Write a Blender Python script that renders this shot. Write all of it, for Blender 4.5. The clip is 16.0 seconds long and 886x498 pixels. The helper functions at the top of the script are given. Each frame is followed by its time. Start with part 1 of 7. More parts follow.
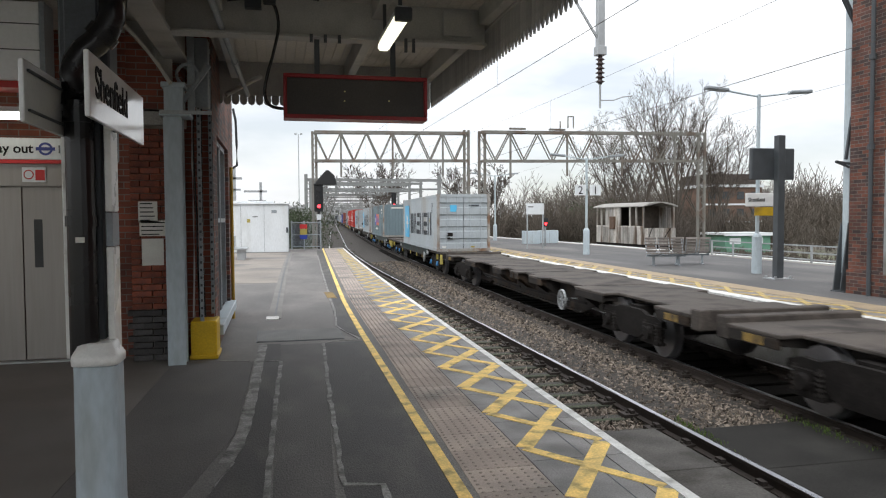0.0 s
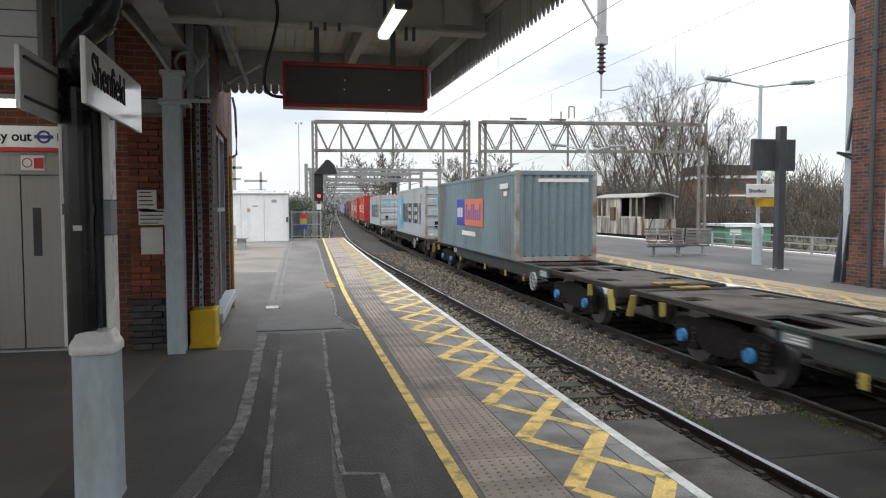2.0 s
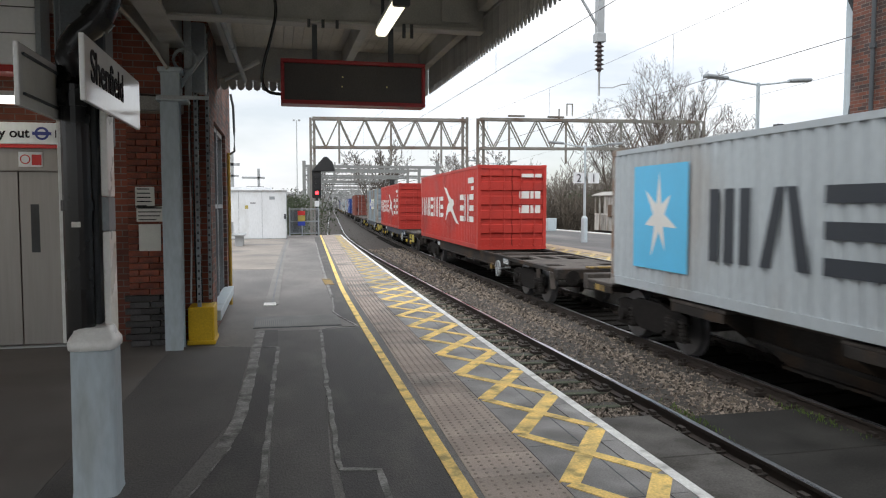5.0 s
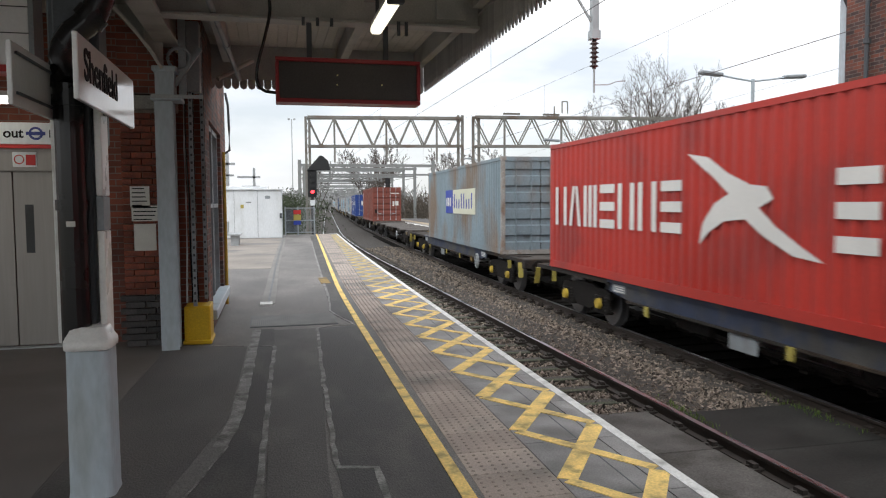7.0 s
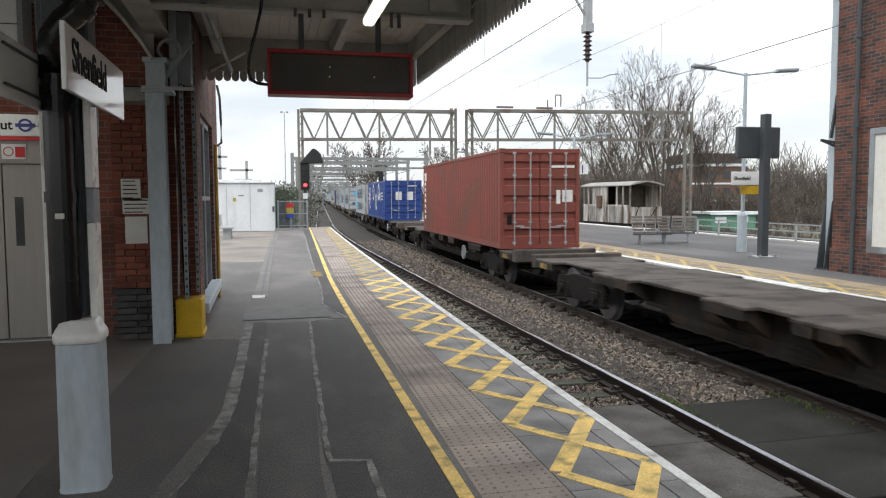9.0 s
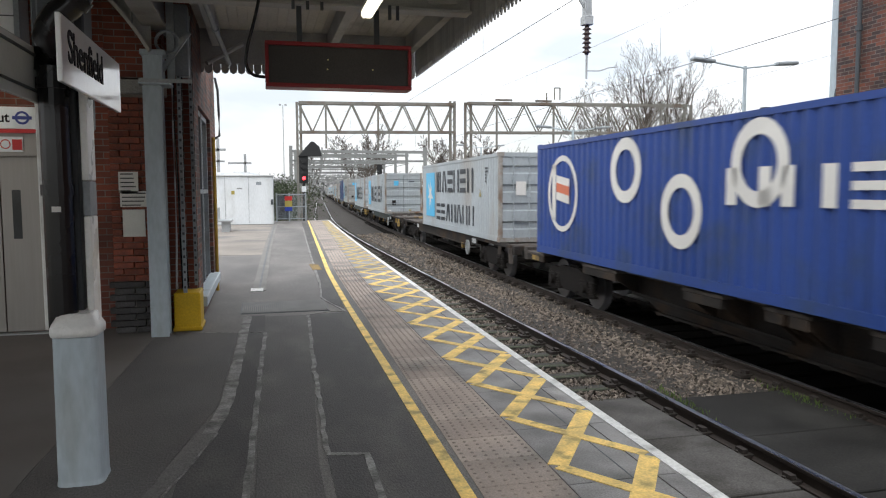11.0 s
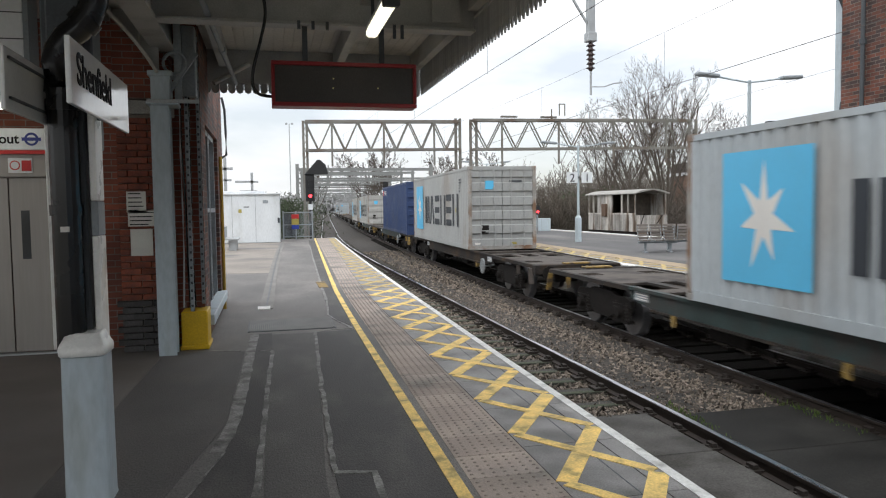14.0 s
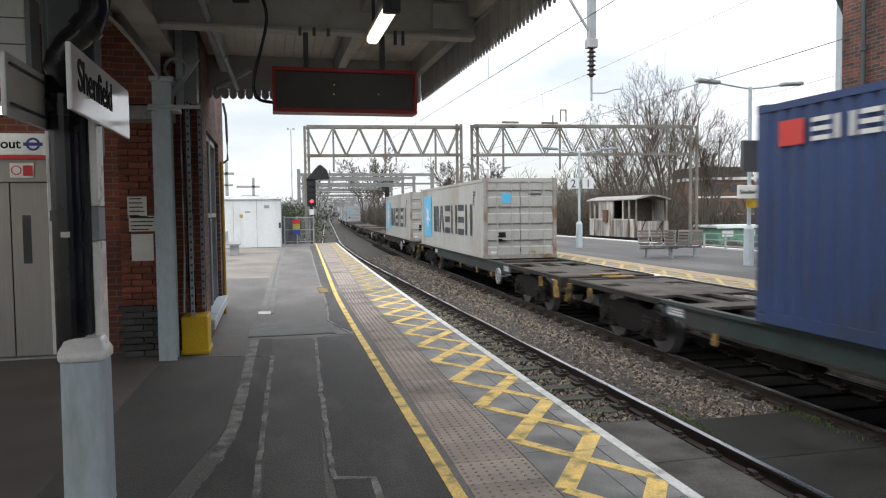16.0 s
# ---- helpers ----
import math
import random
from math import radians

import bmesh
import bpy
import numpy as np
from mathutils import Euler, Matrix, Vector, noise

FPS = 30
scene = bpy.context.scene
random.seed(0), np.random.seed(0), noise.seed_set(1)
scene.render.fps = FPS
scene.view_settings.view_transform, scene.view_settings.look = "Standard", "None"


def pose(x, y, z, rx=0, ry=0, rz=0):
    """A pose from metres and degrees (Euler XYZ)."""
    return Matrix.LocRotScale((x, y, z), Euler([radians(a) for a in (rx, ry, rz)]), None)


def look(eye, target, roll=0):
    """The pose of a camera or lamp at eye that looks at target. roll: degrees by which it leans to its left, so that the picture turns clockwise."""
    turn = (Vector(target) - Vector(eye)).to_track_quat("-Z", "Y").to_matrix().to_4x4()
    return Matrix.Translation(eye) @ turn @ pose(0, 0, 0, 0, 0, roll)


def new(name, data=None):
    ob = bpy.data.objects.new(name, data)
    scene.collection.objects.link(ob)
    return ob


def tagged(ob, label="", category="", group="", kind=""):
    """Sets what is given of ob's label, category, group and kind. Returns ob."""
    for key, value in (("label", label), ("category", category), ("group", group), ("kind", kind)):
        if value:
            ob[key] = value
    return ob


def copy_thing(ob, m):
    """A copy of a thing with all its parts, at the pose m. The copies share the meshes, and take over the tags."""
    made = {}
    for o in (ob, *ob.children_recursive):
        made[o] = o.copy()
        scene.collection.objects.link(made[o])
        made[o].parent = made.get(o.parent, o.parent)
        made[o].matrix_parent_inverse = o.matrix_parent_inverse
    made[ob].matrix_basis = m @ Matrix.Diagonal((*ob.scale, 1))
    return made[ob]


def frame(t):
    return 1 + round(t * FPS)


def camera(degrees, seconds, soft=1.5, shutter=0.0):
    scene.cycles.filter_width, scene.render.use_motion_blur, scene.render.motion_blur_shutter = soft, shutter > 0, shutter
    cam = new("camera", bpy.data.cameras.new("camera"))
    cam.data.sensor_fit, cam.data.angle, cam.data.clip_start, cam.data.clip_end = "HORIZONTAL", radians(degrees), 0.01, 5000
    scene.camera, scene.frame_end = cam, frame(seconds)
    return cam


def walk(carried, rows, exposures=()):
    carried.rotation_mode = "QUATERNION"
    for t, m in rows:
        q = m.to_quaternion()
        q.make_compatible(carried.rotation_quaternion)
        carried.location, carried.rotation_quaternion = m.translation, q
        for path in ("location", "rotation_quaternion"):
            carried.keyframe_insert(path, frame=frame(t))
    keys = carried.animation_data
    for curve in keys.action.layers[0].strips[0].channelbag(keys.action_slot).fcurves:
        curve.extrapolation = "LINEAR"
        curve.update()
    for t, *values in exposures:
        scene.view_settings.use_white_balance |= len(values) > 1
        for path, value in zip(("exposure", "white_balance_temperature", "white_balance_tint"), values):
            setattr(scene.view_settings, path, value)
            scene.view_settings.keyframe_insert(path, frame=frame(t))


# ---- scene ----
cam = camera(62.12, 16.0, soft=1.15, shutter=0.16)
# seconds, eye x, y, z, turn to the right, pitch, roll in degrees
PATH = [
    (0.0, -0.015, -0.011, 1.661, 12.652, -2.475, -0.297), (0.5, -0.013, 0.000, 1.660, 12.587, -2.524, -0.237),
    (1.0, -0.007, 0.004, 1.659, 12.597, -2.687, -0.106), (1.5, -0.010, 0.000, 1.660, 12.630, -2.947, -0.070),
    (2.0, -0.006, 0.007, 1.656, 12.634, -3.240, -0.104), (2.5, -0.003, 0.013, 1.654, 12.627, -3.507, -0.102),
    (3.0, -0.003, 0.003, 1.656, 12.694, -3.684, -0.048), (3.5, -0.008, 0.007, 1.658, 12.755, -3.668, 0.093),
    (4.0, -0.008, -0.005, 1.657, 12.790, -3.445, 0.051), (6.5, -0.004, -0.017, 1.651, 12.899, -3.529, -0.231),
    (7.0, -0.006, -0.011, 1.649, 13.095, -3.588, -0.366), (7.5, -0.004, -0.008, 1.650, 13.311, -3.666, -0.333),
    (8.0, -0.002, -0.003, 1.649, 13.501, -3.842, -0.208), (8.5, 0.000, 0.000, 1.649, 13.599, -3.958, -0.223),
    (9.0, 0.002, 0.003, 1.643, 13.621, -4.093, -0.293), (11.5, 0.009, 0.015, 1.644, 13.719, -4.664, -0.243),
    (12.0, 0.010, 0.011, 1.641, 13.531, -4.359, -0.343), (12.5, 0.006, 0.010, 1.644, 13.341, -4.136, -0.504),
    (13.0, 0.006, -0.003, 1.642, 13.169, -3.774, -0.631), (13.5, 0.011, -0.001, 1.641, 13.086, -3.504, -0.752),
    (14.0, 0.009, 0.004, 1.644, 13.212, -3.330, -0.781), (14.5, 0.010, 0.010, 1.645, 13.295, -3.230, -0.786),
    (15.0, 0.010, -0.003, 1.642, 13.314, -3.081, -0.884), (15.5, 0.011, -0.007, 1.646, 13.271, -3.009, -0.843),
    (16.0, 0.019, -0.007, 1.649, 13.123, -2.915, -0.641)]


def aim(x, y, z, turn, pitch, roll):
    a, p = radians(turn), radians(pitch)
    way = Vector((math.sin(a) * math.cos(p), math.cos(a) * math.cos(p), math.sin(p)))
    return look((x, y, z), Vector((x, y, z)) + way * 10, roll)


walk(cam, [(r[0], aim(*r[1:])) for r in PATH], exposures=[(0.0, 0.0), (7.0, 0.0), (9.0, 0.05), (11.5, 0.13), (12.5, 0.08), (14.5, 0.0), (16.0, 0.05)])


# ---------------------------------------------------------------- light
def sky_world():
    w = bpy.data.worlds.new("overcast_sky")
    w.use_nodes = True
    nt = w.node_tree
    n, l = nt.nodes, nt.links
    bg = n["Background"]
    sky = n.new("ShaderNodeTexSky")
    sky.sky_type, sky.sun_disc = "NISHITA", False
    sky.sun_elevation, sky.sun_rotation = radians(43), radians(219)
    scale = n.new("ShaderNodeVectorMath")
    scale.operation = "SCALE"
    scale.inputs["Scale"].default_value = 0.1
    l.new(sky.outputs[0], scale.inputs[0])
    co = n.new("ShaderNodeTexCoord")
    sep = n.new("ShaderNodeSeparateXYZ")
    l.new(co.outputs["Generated"], sep.inputs[0])
    ramp = n.new("ShaderNodeMapRange")
    ramp.inputs["From Min"].default_value, ramp.inputs["From Max"].default_value = 0.0, 1.0
    ramp.inputs["To Min"].default_value, ramp.inputs["To Max"].default_value = 0.98, 2.5
    l.new(sep.outputs["Z"], ramp.inputs["Value"])
    cloud = n.new("ShaderNodeVectorMath")
    cloud.operation = "SCALE"
    cloud.inputs[0].default_value = (0.98, 1.0, 1.03)
    l.new(ramp.outputs[0], cloud.inputs["Scale"])
    mp = n.new("ShaderNodeMapping")
    mp.inputs["Scale"].default_value = (1.6, 1.6, 5.0)
    l.new(co.outputs["Generated"], mp.inputs[0])
    tex = n.new("ShaderNodeTexNoise")
    tex.inputs["Scale"].default_value, tex.inputs["Detail"].default_value = 2.2, 5.0
    l.new(mp.outputs[0], tex.inputs["Vector"])
    cr = n.new("ShaderNodeMapRange")
    cr.inputs["From Min"].default_value, cr.inputs["From Max"].default_value = 0.42, 0.66
    cr.inputs["To Min"].default_value, cr.inputs["To Max"].default_value = 1.0, 0.55
    l.new(tex.outputs[0], cr.inputs["Value"])
    mix = n.new("ShaderNodeMix")
    mix.data_type = "RGBA"
    l.new(cr.outputs[0], mix.inputs["Factor"])
    l.new(scale.outputs[0], mix.inputs[6])
    l.new(cloud.outputs[0], mix.inputs[7])
    l.new(mix.outputs[2], bg.inputs["Color"])
    bg.inputs["Strength"].default_value = 1.0
    scene.world = w
    sun = bpy.data.lights.new("sun", "SUN")
    sun.energy, sun.angle, sun.color = 0.9, radians(25), (1.0, 0.97, 0.92)
    ob = new("sun", sun)
    ob.matrix_world = look((-20, -25, 30), (0, 0, 0))


sky_world()


# ---------------------------------------------------------------- materials
def mat(name, c, rough=0.75, metal=0.0, var=0.22, scale=3.0, fine=70.0, bump=0.15, c2=None, amount=0.45, scale2=1.3,
        stretch=(1, 1, 1), glow=0.0, coat=0.0, rand=0.0, spec=0.4, island=0.0):
    m = bpy.data.materials.new(name)
    m.use_nodes = True
    nt = m.node_tree
    n, l = nt.nodes, nt.links
    b = n["Principled BSDF"]
    b.inputs["Roughness"].default_value, b.inputs["Metallic"].default_value = rough, metal
    b.inputs["Specular IOR Level"].default_value = spec
    b.inputs["Coat Weight"].default_value = coat
    if glow:
        b.inputs["Base Color"].default_value = (*c, 1)
        b.inputs["Emission Color"].default_value, b.inputs["Emission Strength"].default_value = (*c, 1), glow
        return m
    co = n.new("ShaderNodeTexCoord")
    mp = n.new("ShaderNodeMapping")
    mp.inputs["Scale"].default_value = stretch
    l.new(co.outputs["Object"], mp.inputs[0])

    def noise_node(s, detail=4.0):
        t = n.new("ShaderNodeTexNoise")
        t.inputs["Scale"].default_value, t.inputs["Detail"].default_value = s, detail
        l.new(mp.outputs[0], t.inputs["Vector"])
        return t

    def ranged(out, a, z, lo, hi):
        r = n.new("ShaderNodeMapRange")
        for k, v in (("From Min", a), ("From Max", z), ("To Min", lo), ("To Max", hi)):
            r.inputs[k].default_value = v
        l.new(out, r.inputs["Value"])
        return r.outputs[0]

    big, small = noise_node(scale), noise_node(fine, 2.0)
    f = n.new("ShaderNodeMath")
    f.operation = "MULTIPLY"
    l.new(ranged(big.outputs[0], 0.3, 0.7, 1 - var, 1 + var), f.inputs[0])
    l.new(ranged(small.outputs[0], 0.3, 0.7, 1 - var * 0.8, 1 + var * 0.8), f.inputs[1])
    last = f.outputs[0]
    if island:
        geo = n.new("ShaderNodeNewGeometry")
        g = n.new("ShaderNodeMath")
        g.operation = "MULTIPLY"
        l.new(last, g.inputs[0])
        l.new(ranged(geo.outputs["Random Per Island"], 0, 1, 1 - island, 1 + island), g.inputs[1])
        last = g.outputs[0]
    if rand:
        info = n.new("ShaderNodeObjectInfo")
        g = n.new("ShaderNodeMath")
        g.operation = "MULTIPLY"
        l.new(last, g.inputs[0])
        l.new(ranged(info.outputs["Random"], 0, 1, 1 - rand, 1 + rand), g.inputs[1])
        last = g.outputs[0]
    col = n.new("ShaderNodeVectorMath")
    col.operation = "SCALE"
    col.inputs[0].default_value = c
    if c2 is not None:
        mx = n.new("ShaderNodeMix")
        mx.data_type = "RGBA"
        mx.inputs[6].default_value, mx.inputs[7].default_value = (*c, 1), (*c2, 1)
        st = noise_node(scale2, 6.0)
        l.new(ranged(st.outputs[0], 0.62 - amount * 0.3, 0.78 - amount * 0.3, 0, 1), mx.inputs["Factor"])
        l.new(mx.outputs[2], col.inputs[0])
    l.new(last, col.inputs["Scale"])
    l.new(col.outputs[0], b.inputs["Base Color"])
    l.new(ranged(big.outputs[0], 0.3, 0.7, max(0.02, rough - 0.1), min(1, rough + 0.1)), b.inputs["Roughness"])
    if bump:
        bp = n.new("ShaderNodeBump")
        bp.inputs["Strength"].default_value, bp.inputs["Distance"].default_value = bump, 0.01
        l.new(small.outputs[0], bp.inputs["Height"])
        l.new(bp.outputs[0], b.inputs["Normal"])
    return m


def brick_mat(name, c1, c2, mortar, axis):
    m = bpy.data.materials.new(name)
    m.use_nodes = True
    nt = m.node_tree
    n, l = nt.nodes, nt.links
    b = n["Principled BSDF"]
    b.inputs["Roughness"].default_value = 0.85
    co = n.new("ShaderNodeTexCoord")
    sep, com = n.new("ShaderNodeSeparateXYZ"), n.new("ShaderNodeCombineXYZ")
    l.new(co.outputs["Object"], sep.inputs[0])
    l.new(sep.outputs[axis], com.inputs["X"])
    l.new(sep.outputs["Z"], com.inputs["Y"])
    t = n.new("ShaderNodeTexBrick")
    t.inputs["Color1"].default_value, t.inputs["Color2"].default_value, t.inputs["Mortar"].default_value = (*c1, 1), (*c2, 1), (*mortar, 1)
    for k, v in (("Scale", 1.0), ("Mortar Size", 0.006), ("Brick Width", 0.225), ("Row Height", 0.075), ("Bias", 0.1)):
        t.inputs[k].default_value = v
    l.new(com.outputs[0], t.inputs["Vector"])
    no = n.new("ShaderNodeTexNoise")
    no.inputs["Scale"].default_value, no.inputs["Detail"].default_value = 1.4, 6
    l.new(co.outputs["Object"], no.inputs["Vector"])
    r = n.new("ShaderNodeMapRange")
    for k, v in (("From Min", 0.3), ("From Max", 0.7), ("To Min", 0.5), ("To Max", 1.3)):
        r.inputs[k].default_value = v
    l.new(no.outputs[0], r.inputs["Value"])
    s = n.new("ShaderNodeVectorMath")
    s.operation = "SCALE"
    l.new(t.outputs["Color"], s.inputs[0])
    l.new(r.outputs[0], s.inputs["Scale"])
    l.new(s.outputs[0], b.inputs["Base Color"])
    bp = n.new("ShaderNodeBump")
    bp.invert = True
    bp.inputs["Strength"].default_value, bp.inputs["Distance"].default_value = 0.6, 0.008
    l.new(t.outputs["Fac"], bp.inputs["Height"])
    l.new(bp.outputs[0], b.inputs["Normal"])
    return m


ASPHALT = mat("platform_asphalt", (0.145, 0.138, 0.132), 0.8, var=0.3, scale=1.1, fine=90, bump=0.55, c2=(0.2, 0.187, 0.175), amount=0.5, scale2=0.35, stretch=(1, 0.5, 1))
ASPHALT_NEW = mat("dark_asphalt_patch", (0.068, 0.065, 0.064), 0.78, var=0.3, scale=1.6, fine=90, bump=0.6, c2=(0.1, 0.095, 0.088), amount=0.4, scale2=2.2, stretch=(1, 0.4, 1))
ASPHALT_PALE = mat("pale_asphalt_patch", (0.24, 0.215, 0.19), 0.85, var=0.2, scale=0.8, fine=120, bump=0.3, c2=(0.16, 0.155, 0.15), amount=0.4, scale2=0.5)
SEAM = mat("bitumen_seam_grey", (0.23, 0.225, 0.215), 0.75, var=0.35, scale=9, fine=60, bump=0.5, c2=(0.11, 0.105, 0.1), amount=0.5, scale2=5)
COPING = mat("coping_stone", (0.265, 0.258, 0.252), 0.8, var=0.25, scale=2.5, fine=90, bump=0.25, rand=0.12, c2=(0.15, 0.145, 0.14), amount=0.4)
TACTILE = mat("tactile_paving", (0.345, 0.285, 0.245), 0.8, var=0.2, scale=2, fine=80, bump=0.25, rand=0.15, c2=(0.2, 0.18, 0.16), amount=0.45)
YELLOW = mat("yellow_line_paint", (0.82, 0.58, 0.18), 0.7, var=0.2, scale=5, fine=60, bump=0.2, c2=(0.38, 0.28, 0.1), amount=0.35, scale2=6)
YELLOW_WORN = mat("worn_yellow_paint", (0.5, 0.36, 0.11), 0.75, var=0.25, scale=7, fine=50, bump=0.2, c2=(0.28, 0.24, 0.17), amount=0.5, scale2=9)
WHITE_LINE = mat("white_edge_paint", (0.68, 0.68, 0.66), 0.7, var=0.15, scale=5, fine=60, bump=0.2, c2=(0.4, 0.4, 0.38), amount=0.35, scale2=7)
CONCRETE = mat("concrete_weathered", (0.3, 0.29, 0.27), 0.85, var=0.22, scale=2, fine=60, bump=0.3, c2=(0.17, 0.16, 0.14), amount=0.45)
SLAB_PALE = mat("crossing_slab_grey", (0.1, 0.095, 0.088), 0.85, var=0.3, scale=2, fine=60, bump=0.35, c2=(0.06, 0.056, 0.05), amount=0.5, spec=0.12)
SLAB = mat("crossing_slab_dark", (0.03, 0.029, 0.027), 0.85, var=0.25, scale=2, fine=60, bump=0.3, c2=(0.038, 0.037, 0.034), amount=0.5, spec=0.12)
BALLAST = mat("ballast_base", (0.045, 0.039, 0.034), 0.95, var=0.5, scale=14, fine=45, bump=1.0, c2=(0.04, 0.035, 0.03), amount=0.5, scale2=0.6)
STONE = mat("ballast_stone", (0.165, 0.138, 0.113), 0.9, var=0.3, scale=20, fine=90, bump=0.3, island=0.85, spec=0.25)
SOIL = mat("trackside_soil", (0.12, 0.105, 0.085), 0.95, var=0.35, scale=0.5, fine=12, bump=0.8, c2=(0.09, 0.1, 0.05), amount=0.5, scale2=0.15)
DRAIN = mat("drain_channel_concrete", (0.19, 0.183, 0.172), 0.85, var=0.2, scale=1.5, fine=60, bump=0.3)
# shade below the train, put into the ballast and sleeper colour
TRAIN_SHADE = mat("oily_ballast", (0.015, 0.0135, 0.012), 0.9, var=0.4, scale=9, fine=45, bump=0.9, spec=0.12)
SLEEPER = mat("old_timber_sleeper", (0.058, 0.053, 0.046), 0.9, var=0.3, scale=4, fine=40, bump=0.6, stretch=(0.4, 5, 1), c2=(0.06, 0.075, 0.04), amount=0.4)
RAIL = mat("rail_rusty_steel", (0.05, 0.039, 0.033), 0.6, 0.4, var=0.25, scale=6, fine=60, bump=0.2)
RAIL_TOP = mat("rail_polished_head", (0.52, 0.53, 0.56), 0.28, 0.95, var=0.08, scale=3, fine=20, bump=0.02, stretch=(4, 0.15, 1))
IRON = mat("rusty_iron_chair", (0.045, 0.037, 0.032), 0.85, 0.2, var=0.3, scale=10, bump=0.4)
MOSS = mat("moss_green", (0.09, 0.14, 0.03), 0.95, var=0.4, scale=9, fine=80, bump=1.0)
GREY_PAINT = mat("pale_grey_blue_paint", (0.44, 0.51, 0.55), 0.45, var=0.1, scale=3, fine=30, bump=0.05, c2=(0.36, 0.4, 0.41), amount=0.25, scale2=3, stretch=(1, 1, 0.3))
GREY_STEEL = mat("grey_painted_steel", (0.27, 0.3, 0.32), 0.5, var=0.12, scale=3, fine=40, bump=0.06, c2=(0.17, 0.17, 0.165), amount=0.35)
DARK_STEEL = mat("dark_grey_paint", (0.06, 0.068, 0.075), 0.5, var=0.15, scale=4, bump=0.05)
BLACK = mat("black_gloss_paint", (0.007, 0.007, 0.008), 0.24, var=0.15, scale=4, bump=0.04)
CREAM = mat("cream_sealant_paint", (0.8, 0.8, 0.77), 0.3, var=0.05, scale=6, bump=0.03, c2=(0.6, 0.57, 0.52), amount=0.12, scale2=5)
WHITE = mat("white_enamel", (0.78, 0.79, 0.78), 0.16, var=0.04, scale=3, bump=0.01, coat=0.3)
WHITE_MATT = mat("white_painted_panel", (0.68, 0.71, 0.73), 0.5, var=0.07, scale=1.0, fine=20, bump=0.04, c2=(0.55, 0.57, 0.57), amount=0.3, stretch=(1, 1, 0.3))
LIGHTBOX = mat("white_lightbox_panel", (0.86, 0.88, 0.89), 0.35, var=0.04, scale=1.0, fine=20, bump=0.02)
PAPER = mat("paper_notice", (0.7, 0.69, 0.64), 0.8, var=0.05, scale=8, bump=0.02)
INK = mat("black_ink", (0.014, 0.014, 0.016), 0.7, var=0.05, bump=0, spec=0.08)
NAVY = mat("navy_blue_ink", (0.03, 0.045, 0.22), 0.4, var=0.05, bump=0)
RED_PLATE = mat("red_plate", (0.5, 0.03, 0.03), 0.4, var=0.08, bump=0)
BRICK_RED = mat("red_brick", (0.27, 0.075, 0.042), 0.85, var=0.3, scale=9, fine=60, bump=0.4, rand=0.28, c2=(0.12, 0.045, 0.035), amount=0.4, scale2=4)
BRICK_BLUE = mat("dark_blue_brick", (0.06, 0.058, 0.058), 0.75, var=0.3, scale=9, fine=60, bump=0.4, rand=0.3)
MORTAR = mat("mortar", (0.24, 0.21, 0.18), 0.95, var=0.2, scale=10, bump=0.4)
BRICK_WALL_X = brick_mat("brickwork_end_wall", (0.25, 0.07, 0.04), (0.16, 0.05, 0.035), (0.2, 0.17, 0.15), "X")
BRICK_WALL_Y = brick_mat("brickwork_side_wall", (0.21, 0.068, 0.04), (0.06, 0.04, 0.038), (0.17, 0.145, 0.125), "Y")
STAINLESS = mat("brushed_stainless", (0.31, 0.29, 0.27), 0.45, 0.85, var=0.06, scale=1.5, fine=30, bump=0.02, stretch=(1, 1, 0.05))
SOFFIT = mat("canopy_soffit_paint", (0.52, 0.5, 0.46), 0.7, var=0.12, scale=1.5, fine=30, bump=0.08, c2=(0.36, 0.34, 0.3), amount=0.35, scale2=1.2)
BEAM_PAINT = mat("canopy_beam_paint", (0.42, 0.42, 0.4), 0.6, var=0.12, scale=2, bump=0.06, c2=(0.28, 0.27, 0.25), amount=0.35)
VALANCE = mat("valance_grey_timber", (0.36, 0.36, 0.35), 0.7, var=0.15, scale=4, bump=0.1, rand=0.15)
TUBE = mat("fluorescent_diffuser", (1.0, 0.93, 0.72), glow=1.6)
DISPLAY_RED = mat("red_sign_frame", (0.26, 0.018, 0.022), 0.4, var=0.12, scale=3, bump=0.03)
DISPLAY_BLACK = mat("display_screen_black", (0.048, 0.044, 0.041), 0.45, var=0.2, scale=2, bump=0.02)
TUBE_BRIGHT = mat("strip_lamp_diffuser", (1.0, 0.95, 0.82), glow=5.0)
LED = mat("display_led", (0.5, 0.45, 0.2), glow=0.25)
GLASS_DARK = mat("window_glass_dark", (0.05, 0.055, 0.06), 0.08, var=0.1, scale=2, bump=0)
RUSTY_STEEL = mat("gantry_weathered_steel", (0.2, 0.195, 0.175), 0.75, 0.1, var=0.2, scale=2, fine=30, bump=0.15, c2=(0.13, 0.1, 0.08), amount=0.4, scale2=1.0)
GALV = mat("galvanised_steel", (0.4, 0.42, 0.43), 0.5, 0.5, var=0.12, scale=3, bump=0.05)
FAR_STEEL = mat("dull_zinc_steel", (0.24, 0.25, 0.245), 0.65, 0.2, var=0.12, scale=1, bump=0.05)
WIRE = mat("overhead_wire", (0.09, 0.085, 0.08), 0.5, 0.6, var=0.1, bump=0)
INSULATOR = mat("brown_insulator", (0.07, 0.05, 0.05), 0.25, var=0.1, bump=0)
SIGNAL_BLACK = mat("signal_black", (0.018, 0.019, 0.02), 0.6, var=0.2, bump=0.05)
RED_LIGHT = mat("red_signal_lamp", (1.0, 0.03, 0.04), glow=6.0)
